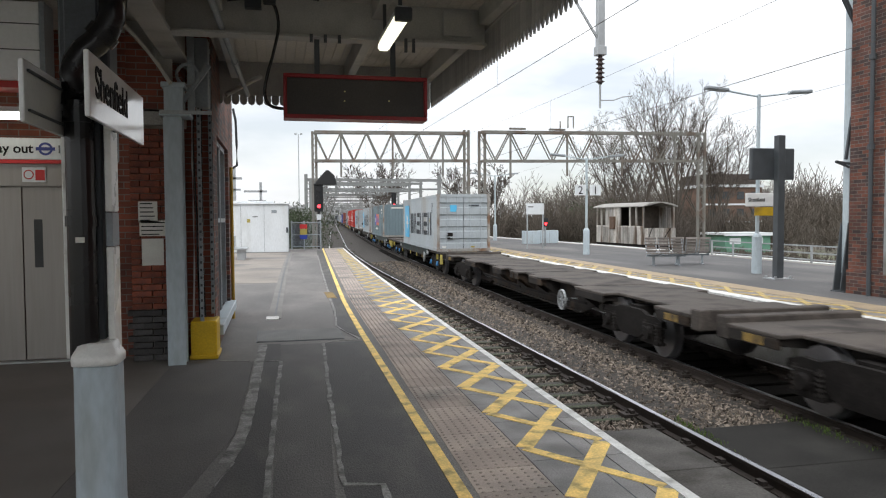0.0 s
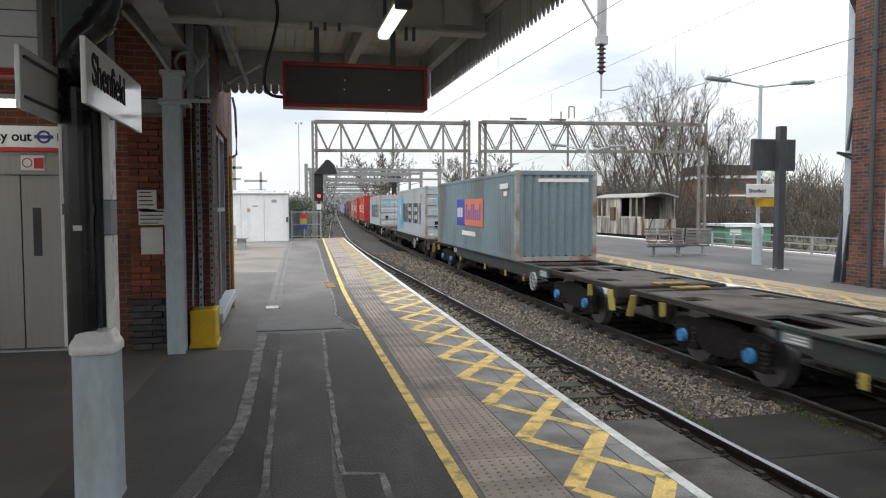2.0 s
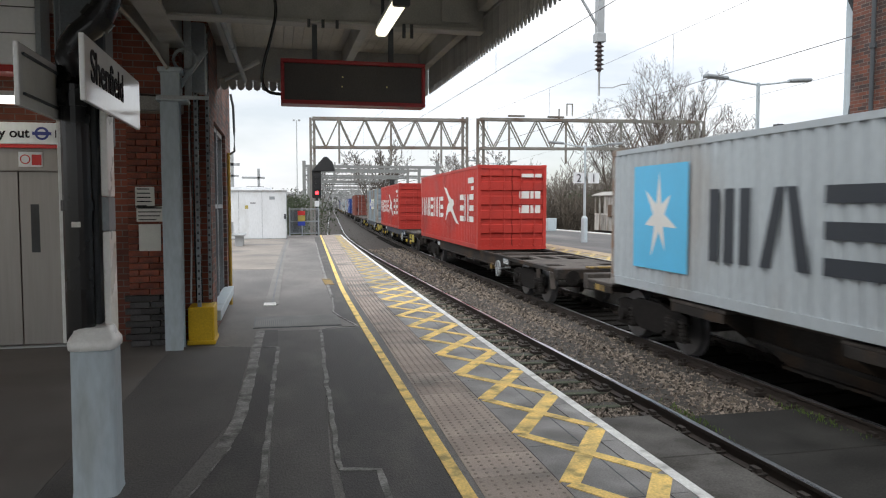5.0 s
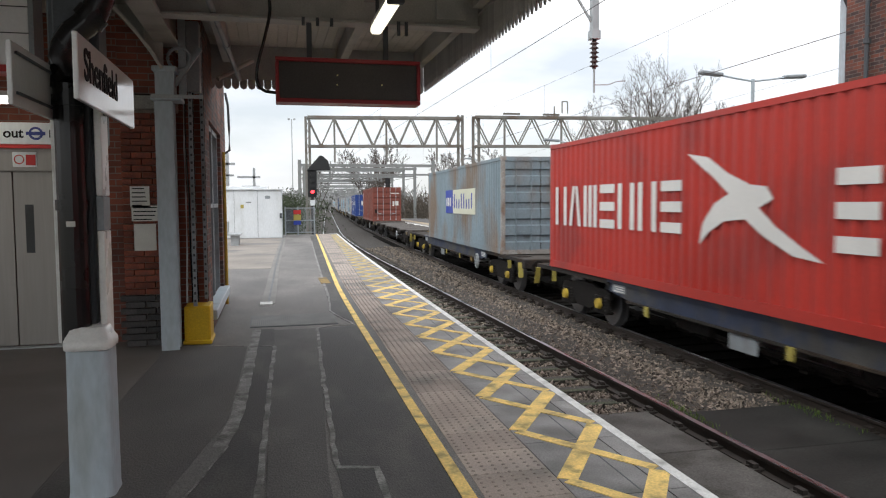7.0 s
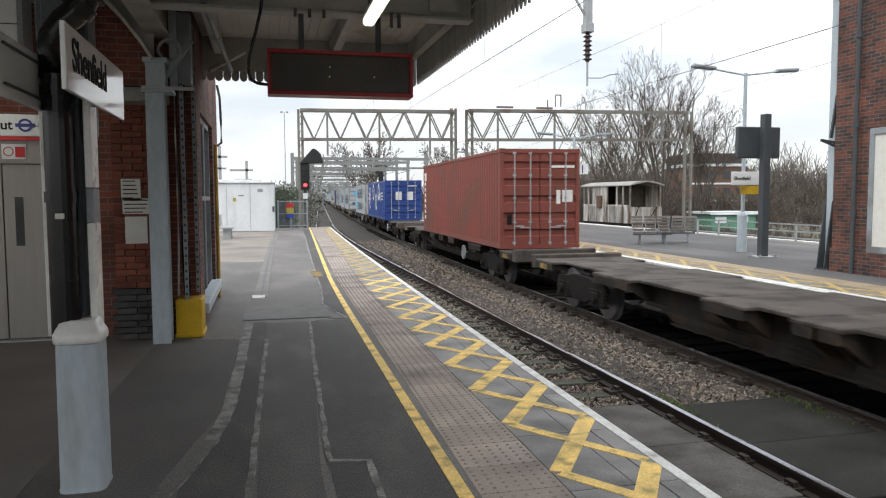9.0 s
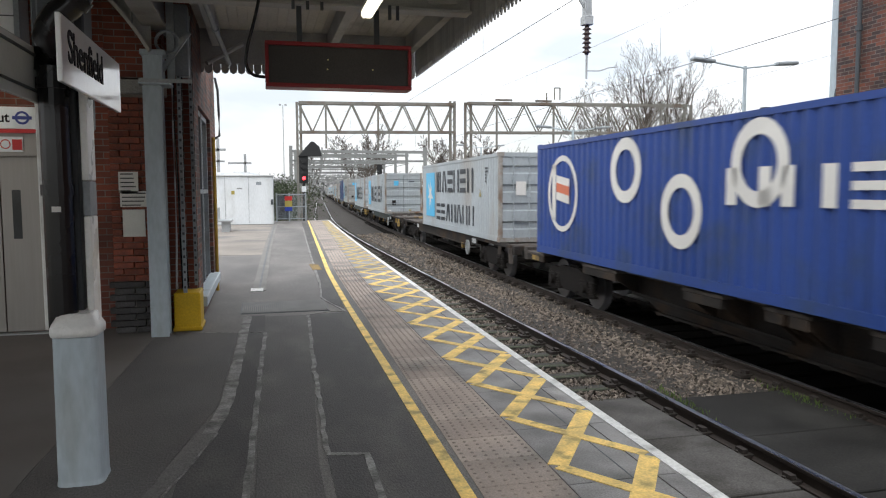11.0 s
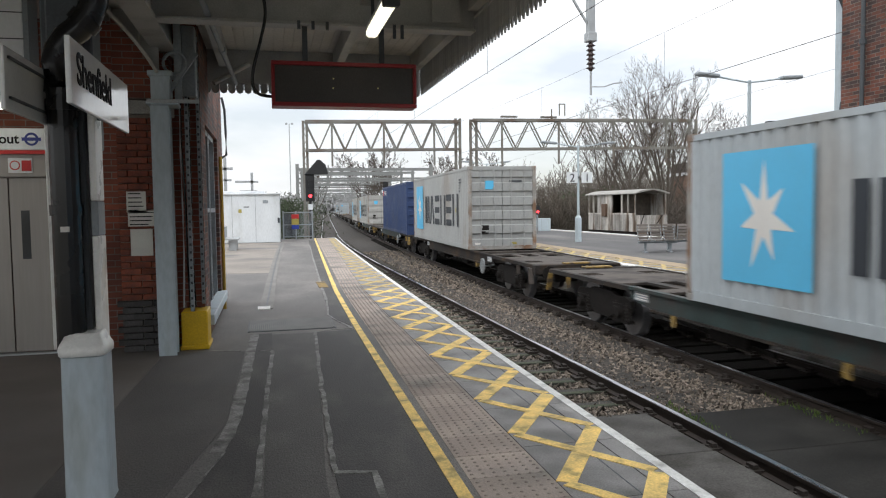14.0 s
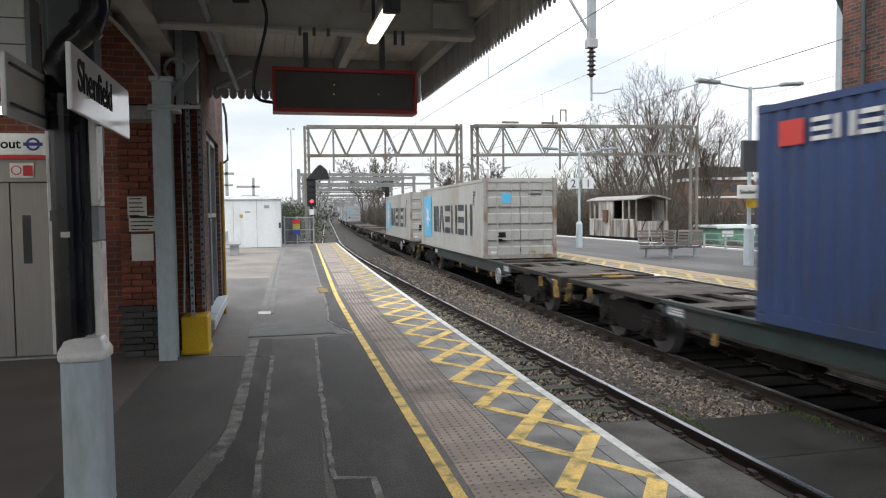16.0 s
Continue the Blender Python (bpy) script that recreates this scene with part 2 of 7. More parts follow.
YELLOW_PLASTIC = mat("yellow_guard_paint", (0.6, 0.38, 0.01), 0.5, var=0.12, scale=3, bump=0.06, c2=(0.35, 0.22, 0.02), amount=0.25)
PIPE_YELLOW = mat("dull_yellow_pipe_paint", (0.36, 0.23, 0.03), 0.6, var=0.15, scale=3, bump=0.06)
WAGON = mat("wagon_frame_grime", (0.034, 0.031, 0.029), 0.8, 0.1, var=0.3, scale=2, fine=30, bump=0.25, c2=(0.06, 0.042, 0.03), amount=0.4, spec=0.12)
WAGON_DECK = mat("wagon_deck_brown", (0.085, 0.073, 0.064), 0.88, 0.1, var=0.3, scale=1.2, fine=30, bump=0.25, c2=(0.035, 0.03, 0.027), amount=0.5)
WAGON_GREEN = mat("wagon_green_grime", (0.032, 0.052, 0.05), 0.7, 0.1, var=0.25, scale=2, bump=0.2, c2=(0.045, 0.042, 0.039), amount=0.5)
WAGON_BLUE = mat("wagon_blue_grime", (0.032, 0.042, 0.075), 0.7, 0.1, var=0.25, scale=2, bump=0.2, c2=(0.07, 0.068, 0.065), amount=0.5)
UNDER = mat("bogie_black_grime", (0.018, 0.016, 0.015), 0.85, 0.1, var=0.35, scale=5, fine=40, bump=0.4, spec=0.12)
WHEEL = mat("wheel_steel", (0.06, 0.055, 0.052), 0.55, 0.4, var=0.2, scale=4, bump=0.1)
TYRE = mat("worn_tyre_steel", (0.3, 0.3, 0.31), 0.38, 0.85, var=0.15, scale=4, bump=0.03)
DIRTY_YELLOW = mat("dirty_yellow_paint", (0.26, 0.17, 0.045), 0.75, var=0.3, scale=6, bump=0.15, c2=(0.08, 0.06, 0.04), amount=0.5, scale2=5)
TAG_YELLOW = mat("yellow_lever_paint", (0.36, 0.3, 0.07), 0.6, var=0.15, bump=0.05)
AXLE_BLUE = mat("blue_axle_box", (0.04, 0.2, 0.45), 0.5, var=0.15, bump=0.05)
AXLE_YELLOW = mat("yellow_axle_box", (0.5, 0.35, 0.04), 0.6, var=0.2, bump=0.05)
RUST = mat("rust_brown", (0.13, 0.085, 0.06), 0.85, 0.1, var=0.3, scale=4, bump=0.3)
BARK = mat("bark_grey_brown", (0.095, 0.08, 0.066), 0.95, var=0.3, scale=5, bump=0.6)
TWIG = mat("bare_twig", (0.075, 0.062, 0.052), 0.9, var=0.25, scale=3, bump=0.2)
HEDGE = mat("evergreen_leaf", (0.045, 0.06, 0.03), 0.8, var=0.4, scale=2, bump=0.1)
BRUSH = mat("winter_scrub", (0.09, 0.076, 0.061), 0.95, var=0.4, scale=1.5, fine=8, bump=0.5)
OLD_WOOD = mat("weathered_pale_planks", (0.45, 0.43, 0.4), 0.85, var=0.3, scale=3, fine=40, bump=0.3, rand=0.35, stretch=(1, 1, 0.2), c2=(0.16, 0.12, 0.09), amount=0.5, scale2=2)
OLD_ROOF = mat("van_roof_felt", (0.32, 0.31, 0.29), 0.9, var=0.2, bump=0.2)
BENCH_WOOD = mat("bench_slat_wood", (0.2, 0.18, 0.165), 0.65, var=0.25, scale=4, bump=0.15, rand=0.2, stretch=(0.3, 1, 1))
ROOF_TILE = mat("tile_roof_brown", (0.07, 0.056, 0.049), 0.85, var=0.3, scale=3, bump=0.3)
GREEN_CLAD = mat("green_cladding", (0.12, 0.27, 0.19), 0.6, var=0.15, bump=0.1)
BUFF = mat("rendered_house_wall", (0.5, 0.45, 0.38), 0.85, var=0.12, bump=0.1)


# ---------------------------------------------------------------- building blocks
def box(bm, x0, x1, y0, y1, z0, z1):
    v = [bm.verts.new((x, y, z)) for z in (z0, z1) for y in (y0, y1) for x in (x0, x1)]
    for f in ((0, 2, 3, 1), (4, 5, 7, 6), (0, 1, 5, 4), (2, 6, 7, 3), (0, 4, 6, 2), (1, 3, 7, 5)):
        bm.faces.new([v[i] for i in f])


def rod(bm, p, q, r, r2=None, n=10, caps=True):
    p, q = Vector(p), Vector(q)
    r2 = r if r2 is None else r2
    d = (q - p).normalized()
    a = d.orthogonal().normalized()
    b = d.cross(a)
    rings = []
    for c, rad in ((p, r), (q, r2)):
        rings.append([bm.verts.new(c + (a * math.cos(2 * math.pi * i / n) + b * math.sin(2 * math.pi * i / n)) * rad) for i in range(n)])
    for i in range(n):
        j = (i + 1) % n
        bm.faces.new((rings[0][i], rings[0][j], rings[1][j], rings[1][i]))
    if caps:
        bm.faces.new(rings[0][::-1])
        bm.faces.new(rings[1])


def bar(bm, p, q, w, h, up=(0, 0, 1)):
    """A straight bar of w by h from p to q."""
    p, q = Vector(p), Vector(q)
    d = (q - p).normalized()
    s = d.cross(Vector(up))
    s = s.normalized() if s.length > 1e-6 else Vector((1, 0, 0))
    u = s.cross(d)
    v = [bm.verts.new(c + s * a * w / 2 + u * b * h / 2) for c in (p, q) for a, b in ((-1, -1), (1, -1), (1, 1), (-1, 1))]
    for f in ((3, 2, 1, 0), (4, 5, 6, 7), (0, 1, 5, 4), (1, 2, 6, 5), (2, 3, 7, 6), (3, 0, 4, 7)):
        bm.faces.new([v[i] for i in f])


def turned(bm, profile, base=(0, 0, 0), n=16):
    """A body of revolution about the vertical through base; profile: (radius, height)."""
    rings = []
    for r, z in profile:
        rings.append([bm.verts.new((base[0] + r * math.cos(2 * math.pi * i / n), base[1] + r * math.sin(2 * math.pi * i / n), base[2] + z)) for i in range(n)])
    for a, b in zip(rings, rings[1:]):
        for i in range(n):
            j = (i + 1) % n
            bm.faces.new((a[i], a[j], b[j], b[i]))
    bm.faces.new(rings[0][::-1])
    bm.faces.new(rings[-1])


def sweep(bm, points, shape, closed=True):
    """Sweeps a closed cross-section (across, up) along points, upright."""
    pts = [Vector(p) for p in points]
    rings = []
    for i, p in enumerate(pts):
        d = pts[min(i + 1, len(pts) - 1)] - pts[max(i - 1, 0)]
        s = d.cross(Vector((0, 0, 1)))
        s = s.normalized() if s.length > 1e-5 else Vector((1, 0, 0))
        u = s.cross(d).normalized()
        rings.append([bm.verts.new(p + s * a + u * b) for a, b in shape])
    k = len(shape)
    for a, b in zip(rings, rings[1:]):
        for i in range(k):
            j = (i + 1) % k
            bm.faces.new((a[i], a[j], b[j], b[i]))
    bm.faces.new(rings[0][::-1])
    bm.faces.new(rings[-1])


def tube(bm, points, r, n=8):
    sweep(bm, points, [(r * math.cos(2 * math.pi * i / n), r * math.sin(2 * math.pi * i / n)) for i in range(n)])


def rounded(points, n=5):
    """A smooth line through the points."""
    pts = [Vector(p) for p in points]
    out = []
    for i in range(len(pts) - 1):
        a, b, c, d = pts[max(i - 1, 0)], pts[i], pts[i + 1], pts[min(i + 2, len(pts) - 1)]
        for k in range(n):
            u = k / n
            out.append(0.5 * (2 * b + (c - a) * u + (2 * a - 5 * b + 4 * c - d) * u * u + (3 * b - a - 3 * c + d) * u ** 3))
    return out + [pts[-1]]


def finish(bm, name, material, bevel=0.0, smooth=False):
    if bevel:
        bmesh.ops.bevel(bm, geom=[e for e in bm.edges], offset=bevel, segments=1, affect="EDGES", clamp_overlap=True)
    bmesh.ops.recalc_face_normals(bm, faces=bm.faces)
    me = bpy.data.meshes.new(name)
    bm.to_mesh(me)
    bm.free()
    me.materials.append(material)
    if smooth:
        for p in me.polygons:
            p.use_smooth = True
    return me


def part(name, bm, material, parent=None, label="", bevel=0.0, smooth=False):
    ob = new(name, finish(bm, name, material, bevel, smooth))
    if parent is not None:
        ob.parent = parent
    return tagged(ob, label)


def thing(name, label, category, group="", kind="", m=None):
    ob = new(name)
    if m is not None:
        ob.matrix_basis = m
    return tagged(ob, label, category, group, kind)


def boxes(name, parent, material, *dims, label="", bevel=0.0):
    bm = bmesh.new()
    for d in dims:
        box(bm, *d)
    return part(name, bm, material, parent, label, bevel)


def lettering(name, text, size, material, parent, m, depth=0.002, align="LEFT", label="", bold=0.0):
    cu = bpy.data.curves.new(name, "FONT")
    cu.body, cu.size, cu.extrude, cu.align_x, cu.offset = text, size, depth, align, bold
    cu.materials.append(material)
    ob = new(name, cu)
    ob.parent = parent
    ob.matrix_basis = m
    return tagged(ob, label)


# ---------------------------------------------------------------- lines of the plan, all along y
RAIL_Z = -0.92


def train_x(y):
    """The train's centre line."""
    if y < 0:
        return 7.56
    if y < 35:
        return 7.56 + 0.0006 * y * y
    if y < 100:
        return 8.295 + 0.042 * (y - 35) + 0.0002 * (y - 35) ** 2
    return 11.87 + 0.068 * (y - 100)


def near_x(y):
    """The empty track's centre line."""
    if y < 30:
        return 4.03
    if y < 70:
        return 4.03 + 0.0009 * (y - 30) ** 2
    return 5.47 + 0.072 * (y - 70)


def edge_x(y):
    """The edge of the near platform."""
    return 2.322 + 0.0145 * y + 0.00036 * y * y if y > 0 else 2.322


def far_edge_x(y):
    return 9.05 + 0.0006 * min(max(y, 0), 35) ** 2 + 0.042 * max(y - 35, 0)


def yellow_x(y):
    if y < 9:
        return 0.942 + 0.0155 * y
    if y < 15:
        return 1.0815 + 0.0155 * (y - 9) + 0.0013 * (y - 9) ** 2
    return 1.2213 + 0.043 * (y - 15)


def tactile_x(y):
    return yellow_x(y) + 0.115 + 0.01 * min(max(y - 3, 0), 6) - 0.002 * max(y - 15, 0)


def tactile_r(y):
    return tactile_x(y) + 0.5 - 0.01 * min(max(y - 4, 0), 8) + 0.007 * max(y - 15, 0)


def strip(name, x0, x1, ys, z0, z1, material, parent=None, label="", kind=""):
    """A slab between two lines of the plan."""
    bm = bmesh.new()
    rows = []
    for y in ys:
        a = x0(y) if callable(x0) else x0
        b = x1(y) if callable(x1) else x1
        rows.append([bm.verts.new(c) for c in ((a, y, z0), (b, y, z0), (b, y, z1), (a, y, z1))])
    for a, b in zip(rows, rows[1:]):
        for i in range(4):
            j = (i + 1) % 4
            bm.faces.new((a[i], a[j], b[j], b[i]))
    bm.faces.new(rows[0][::-1])
    bm.faces.new(rows[-1])
    return tagged(part(name, bm, material, parent, label), kind=kind)


def steps(a, b, d):
    n = max(1, round((b - a) / d))
    return [a + (b - a) * i / n for i in range(n + 1)]


# ---------------------------------------------------------------- ground, tracks, platforms
def build_ground():
    bm = bmesh.new()
    for a in ((-2500, -2500, -1.3), (2500, -2500, -1.3), (2500, 2500, -1.3), (-2500, 2500, -1.3)):
        bm.verts.new(a)
    bm.faces.new(list(bm.verts))
    tagged(part("ground", bm, SOIL, None, "brown winter soil and scrub beside the railway"), kind="structure", category="ground")
    tagged(strip("ballast_bed", lambda y: edge_x(min(y, 40)) + 0.2, lambda y: far_edge_x(min(y, 60)) + max(0, y - 60) * 0.07 - 0.1, steps(-30, 420, 3), -1.4, -1.15,
                 BALLAST, None, "brown stone ballast under the two tracks"), kind="structure", category="ballast")


def build_shade_bed():
    # near-black strip that stands in for the shade under the wagons
    tagged(strip("oily_ballast", lambda y: train_x(y) - 0.95, lambda y: train_x(y) + 1.2, steps(-30, 120, 3), -1.3, -1.125, TRAIN_SHADE, None, "ballast under the freight line, painted black for train shade"), kind="structure", category="ballast")


def rail_line(centre, side, ys, parent):
    pts = [(centre(y) + side * 0.7525, y, RAIL_Z) for y in ys]
    bm = bmesh.new()
    sweep(bm, pts, [(-0.07, -0.17), (0.07, -0.17), (0.07, -0.15), (0.014, -0.13), (0.014, -0.05), (0.037, -0.036), (0.037, -0.004), (-0.037, -0.004), (-0.037, -0.036), (-0.014, -0.05), (-0.014, -0.13), (-0.07, -0.15)])
    r = part("rail", bm, RAIL, parent)
    bm = bmesh.new()
    sweep(bm, pts, [(-0.034, -0.006), (0.034, -0.006), (0.034, 0.0), (-0.034, 0.0)])
    part("running_surface", bm, RAIL_TOP, r, "bright worn rail head")


def build_track(name, centre, label, wood=SLEEPER):
    t = tagged(new(name), label, "railway track", kind="structure")
    ys = steps(-30, 35, 2.5) + steps(37.5, 110, 2.5) + steps(115, 420, 10)
    for s in (-1, 1):
        rail_line(centre, s, ys, t)
    bm = bmesh.new()
    box(bm, -1.28, 1.28, -0.125, 0.125, -0.13, 0)
    sleeper = finish(bm, "sleeper", wood, 0.01)
    bm = bmesh.new()
    box(bm, -0.23, 0.23, -0.1, 0.1, 0, 0.045)
    box(bm, -0.12, -0.06, -0.06, 0.06, 0.045, 0.09)
    box(bm, 0.06, 0.12, -0.06, 0.06, 0.045, 0.09)
    rod(bm, (-0.15, 0, 0.03), (-0.15, 0, 0.07), 0.02, n=6)
    rod(bm, (0.15, 0, 0.03), (0.15, 0, 0.07), 0.02, n=6)
    chair = finish(bm, "rail_chair", IRON)
    y = 2.2
    while y < 62:
        s = new("sleeper", sleeper)
        s.parent, s.location = t, (centre(y), y, RAIL_Z - 0.165 + random.uniform(-0.01, 0.008))
        s.rotation_euler = (0, 0, random.uniform(-0.012, 0.012))
        if y < 30:
            for k in (-1, 1):
                c = new("rail_chair", chair)
                c.parent, c.location = t, (centre(y) + k * 0.7525, y, RAIL_Z - 0.165)
        y += 0.7
    return t


def build_stones():
    """Loose stones on the ballast, one mesh."""
    rng = np.random.default_rng(4)
    base = np.array([(1, 0, 0), (-1, 0, 0), (0, 1, 0), (0, -1, 0), (0, 0, 1), (0, 0, -1)], float)
    tri = np.array([(0, 2, 4), (2, 1, 4), (1, 3, 4), (3, 0, 4), (2, 0, 5), (1, 2, 5), (3, 1, 5), (0, 3, 5)])
    vs, fs, k = [], [], 0
    for lo, hi, a, b, num in ((4.85, 6.75, 8.18, 22, 17000), (3.0, 4.75, 8.45, 24, 9000), (4.85, 7.2, 22, 45, 7000), (6.75, 6.95, 8.1, 20, 700)):
        for _ in range(num):
            y = a + (b - a) * rng.random() ** 1.3
            x = lo + (hi - lo) * rng.random() + 0.0006 * min(y, 35) ** 2 * (1 if lo > 4 else 0)
            if x < edge_x(y) + 0.3:
                continue
            r = rng.uniform(0.02, 0.05) * (1.4 if y > 22 else 1)
            v = base * rng.uniform(0.55, 1.3, (6, 1)) * r * (1.45, 0.85, 0.7)
            q = rng.normal(size=(3, 3))
            u, _, w = np.linalg.svd(q)
            mid = 0.09 * max(0, 1 - abs(x - (5.8 + 0.0005 * y * y)) / 0.9) if lo > 4 else 0.0
            vs.append(v @ (u @ w) + (x, y, -1.13 + mid + rng.uniform(-0.01, 0.02)))
            fs.append(tri + k)
            k += 6
    me = bpy.data.meshes.new("ballast_stones")
    me.from_pydata(np.concatenate(vs).tolist(), [], np.concatenate(fs).tolist())
    me.materials.append(STONE)
    tagged(new("ballast_stones", me), "loose brown-grey ballast stones between the tracks", "ballast", kind="stuff")
    bm = bmesh.new()
    ys = steps(8.2, 45, 1.5)
    rows = []
    for y in ys:
        rows.append([bm.verts.new((x + 0.0005 * y * y, y, z)) for x, z in ((4.95, -1.1), (5.35, -1.05), (5.8, -1.03), (6.3, -1.05), (6.7, -1.1))])
    for a, b in zip(rows, rows[1:]):
        for i in range(4):
            bm.faces.new((a[i], a[i + 1], b[i + 1], b[i]))
    tagged(part("ballast_shoulder", bm, BALLAST, None, "heaped brown ballast between the tracks"), kind="structure", category="ballast")


def build_crossing():
    c = tagged(new("crossing_slabs"), "dark worn concrete slabs between the rails, edged with moss", "track crossing", kind="structure")
    for i, y in enumerate((0.7, 2.2, 3.7, 5.2, 6.7)):
        boxes("slab", c, SLAB, (4.92, 6.62, y, y + 1.47, -1.12, -1.0 + 0.006 * (i % 2)), bevel=0.01)
        boxes("slab", c, SLAB_PALE, (2.75, 4.62, y + 0.25, y + 1.72, -1.12, -1.03 + 0.006 * (i % 2)), bevel=0.01)
    bm = bmesh.new()
    for _ in range(240):
        x, y = random.choice(((4.98, 7.9), (6.55, 8.0), (5.05, 8.15), (6.5, 7.6)))
        p = Vector((x + random.gauss(0, 0.05), y + random.gauss(0, 0.3), -1.02))
        bar(bm, p, p + Vector((random.gauss(0, 0.015), random.gauss(0, 0.015), random.uniform(0.02, 0.07))), 0.008, 0.004)
    tagged(part("moss", bm, MOSS, None, "tufts of green moss on the crossing slabs"), kind="stuff", category="moss")


def build_near_platform():
    p = tagged(new("platform_near"), "worn grey asphalt station platform with yellow and white lines", "platform", kind="structure")
    ys = steps(-12, 40.5, 1.5)
    strip("surface", -9.0, lambda y: tactile_r(y) - 0.02, ys, -0.25, -0.004, ASPHALT, p, "patched grey asphalt")
    strip("platform_wall", lambda y: edge_x(y) - 0.5, lambda y: edge_x(y) - 0.06, ys, -1.5, -0.1, BRICK_WALL_Y, p, "brick platform face")
    # patches of other asphalt
    def patch(name, pts, material, z=0.0):
        bm = bmesh.new()
        lo = [bm.verts.new((x, y, -0.02)) for x, y in pts]
        hi = [bm.verts.new((x, y, z)) for x, y in pts]
        bm.faces.new(hi)
        for i in range(len(pts)):
            j = (i + 1) % len(pts)
            bm.faces.new((lo[i], lo[j], hi[j], hi[i]))
        return part(name, bm, material, p)
    far_l, far_r = (0.33, -3), (1.0, -3)
    patch("asphalt_patch", [far_l, far_r, (1.045, 5), (1.08, 9.9), (0.55, 9.8), (0.43, 6.6), (0.36, 4.5)], ASPHALT_NEW)
    patch("asphalt_patch", [(-0.5, 4.5), (-0.29, 5.8), (-0.25, 9.9), (0.0, 9.9), (0.0, 8.6), (-0.06, 6.2), (-0.11, 4.4), (-0.15, -3), (-0.6, -3)], ASPHALT_NEW)
    patch("asphalt_patch", [(0.0, 9.8), (0.55, 9.8), (0.5, 8.6), (0.38, 6.0), (0.3, 4.4), (0.3, -3), (-0.1, -3), (-0.06, 6.0), (0.0, 8.6)], mat("asphalt_strip_mid", (0.1, 0.095, 0.091), 0.8, var=0.3, scale=1.5, fine=90, bump=0.6, c2=(0.13, 0.123, 0.115), amount=0.4, scale2=1.8, stretch=(1, 0.4, 1)))
    patch("asphalt_patch", [(-9, -3), (-1.45, -3), (-1.36, 4.66), (-1.22, 8.56), (-1.22, 9.2), (-9, 9.2)], mat("concourse_asphalt", (0.155, 0.143, 0.133), 0.75, var=0.22, scale=0.8, fine=120, bump=0.3, c2=(0.12, 0.106, 0.092), amount=0.5, scale2=0.5))
    patch("asphalt_patch", [(-1.44, -3), (-0.66, -3), (-0.62, 4.4), (-0.36, 5.8), (-0.31, 8.74), (-0.7, 8.86), (-1.2, 8.8), (-1.21, 8.56), (-1.35, 4.66)], mat("asphalt_strip_dark", (0.103, 0.098, 0.094), 0.8, var=0.3, scale=1.3, fine=90, bump=0.6, c2=(0.115, 0.106, 0.098), amount=0.4, scale2=1.5, stretch=(1, 0.5, 1)))
    patch("asphalt_patch", [(-5, 19.7), (0.1, 19.3), (0.42, 36.4), (-5, 36.4)], ASPHALT_PALE)
    patch("asphalt_patch", [(1.08, 10.2), (0.85, 11.2), (1.0, 15), (1.32, 24), (1.9, 38), (2.22, 38), (1.6, 23.3), (1.22, 14.9)], ASPHALT_NEW)
    # sealed seams
    def seam(pts, w, wob=0.012, material=SEAM):
        bm = bmesh.new()
        fine = []
        for a, b in zip(pts, pts[1:]):
            n = max(2, int(math.dist(a, b) / 0.15))
            fine += [(a[0] + (b[0] - a[0]) * i / n, a[1] + (b[1] - a[1]) * i / n) for i in range(n)]
        fine.append(pts[-1])
        rows = []
        for i, (x, y) in enumerate(fine):
            q, r = fine[max(i - 1, 0)], fine[min(i + 1, len(fine) - 1)]
            d = Vector((r[0] - q[0], r[1] - q[1])).normalized()
            k = w / 2 * (1 + random.uniform(-0.11, 0.11))
            o = random.uniform(-wob, wob) * 0.5
            rows.append([bm.verts.new((x - d.y * (s * k + o), y + d.x * (s * k + o), z)) for s, z in ((-1, -0.02), (-1, 0.004), (1, 0.004), (1, -0.02))])
        for a, b in zip(rows, rows[1:]):
            for i in range(4):
                j = (i + 1) % 4
                bm.faces.new((a[i], a[j], b[j], b[i]))
        part("seam", bm, material, p, "grey sealed joint")
    seam([(-0.22, 9.95), (-0.27, 7.06), (-0.3, 5.9), (-0.33, 5.5), (-0.38, 5.12)], 0.1)
    seam([(-0.38, 5.12), (-0.45, 4.8), (-0.54, 4.4), (-0.8, 3.4)], 0.095, material=ASPHALT)
    seam([(-0.325, 5.12), (-0.395, 4.8), (-0.485, 4.4), (-0.74, 3.4)], 0.012)
    seam([(-0.7, 8.86), (-0.36, 8.77)], 0.02)
    seam([(-0.17, 8.72), (0.0, 8.69)], 0.02)
    seam([(0.0, 8.66), (-0.05, 6.9), (-0.06, 6.2), (-0.11, 4.42), (-0.15, 2.5)], 0.04, 0.02)
    seam([(0.55, 9.78), (0.43, 6.66), (0.36, 4.55)], 0.038, 0.02)
    seam([(0.36, 4.53), (0.6, 4.47), (0.58, 3.2)], 0.045)
    seam([(0.55, 9.8), (0.81, 9.97), (1.06, 9.95), (0.84, 11.3), (0.98, 13.5)], 0.03)
    seam([(0.95, 13.2), (1.02, 15.2), (1.34, 24), (1.7, 33)], 0.05)
    # the drain channel and its covers
    boxes("drain_channel", p, SEAM, (-0.17, 0.0, 12.5, 12.52, -0.02, 0.002))
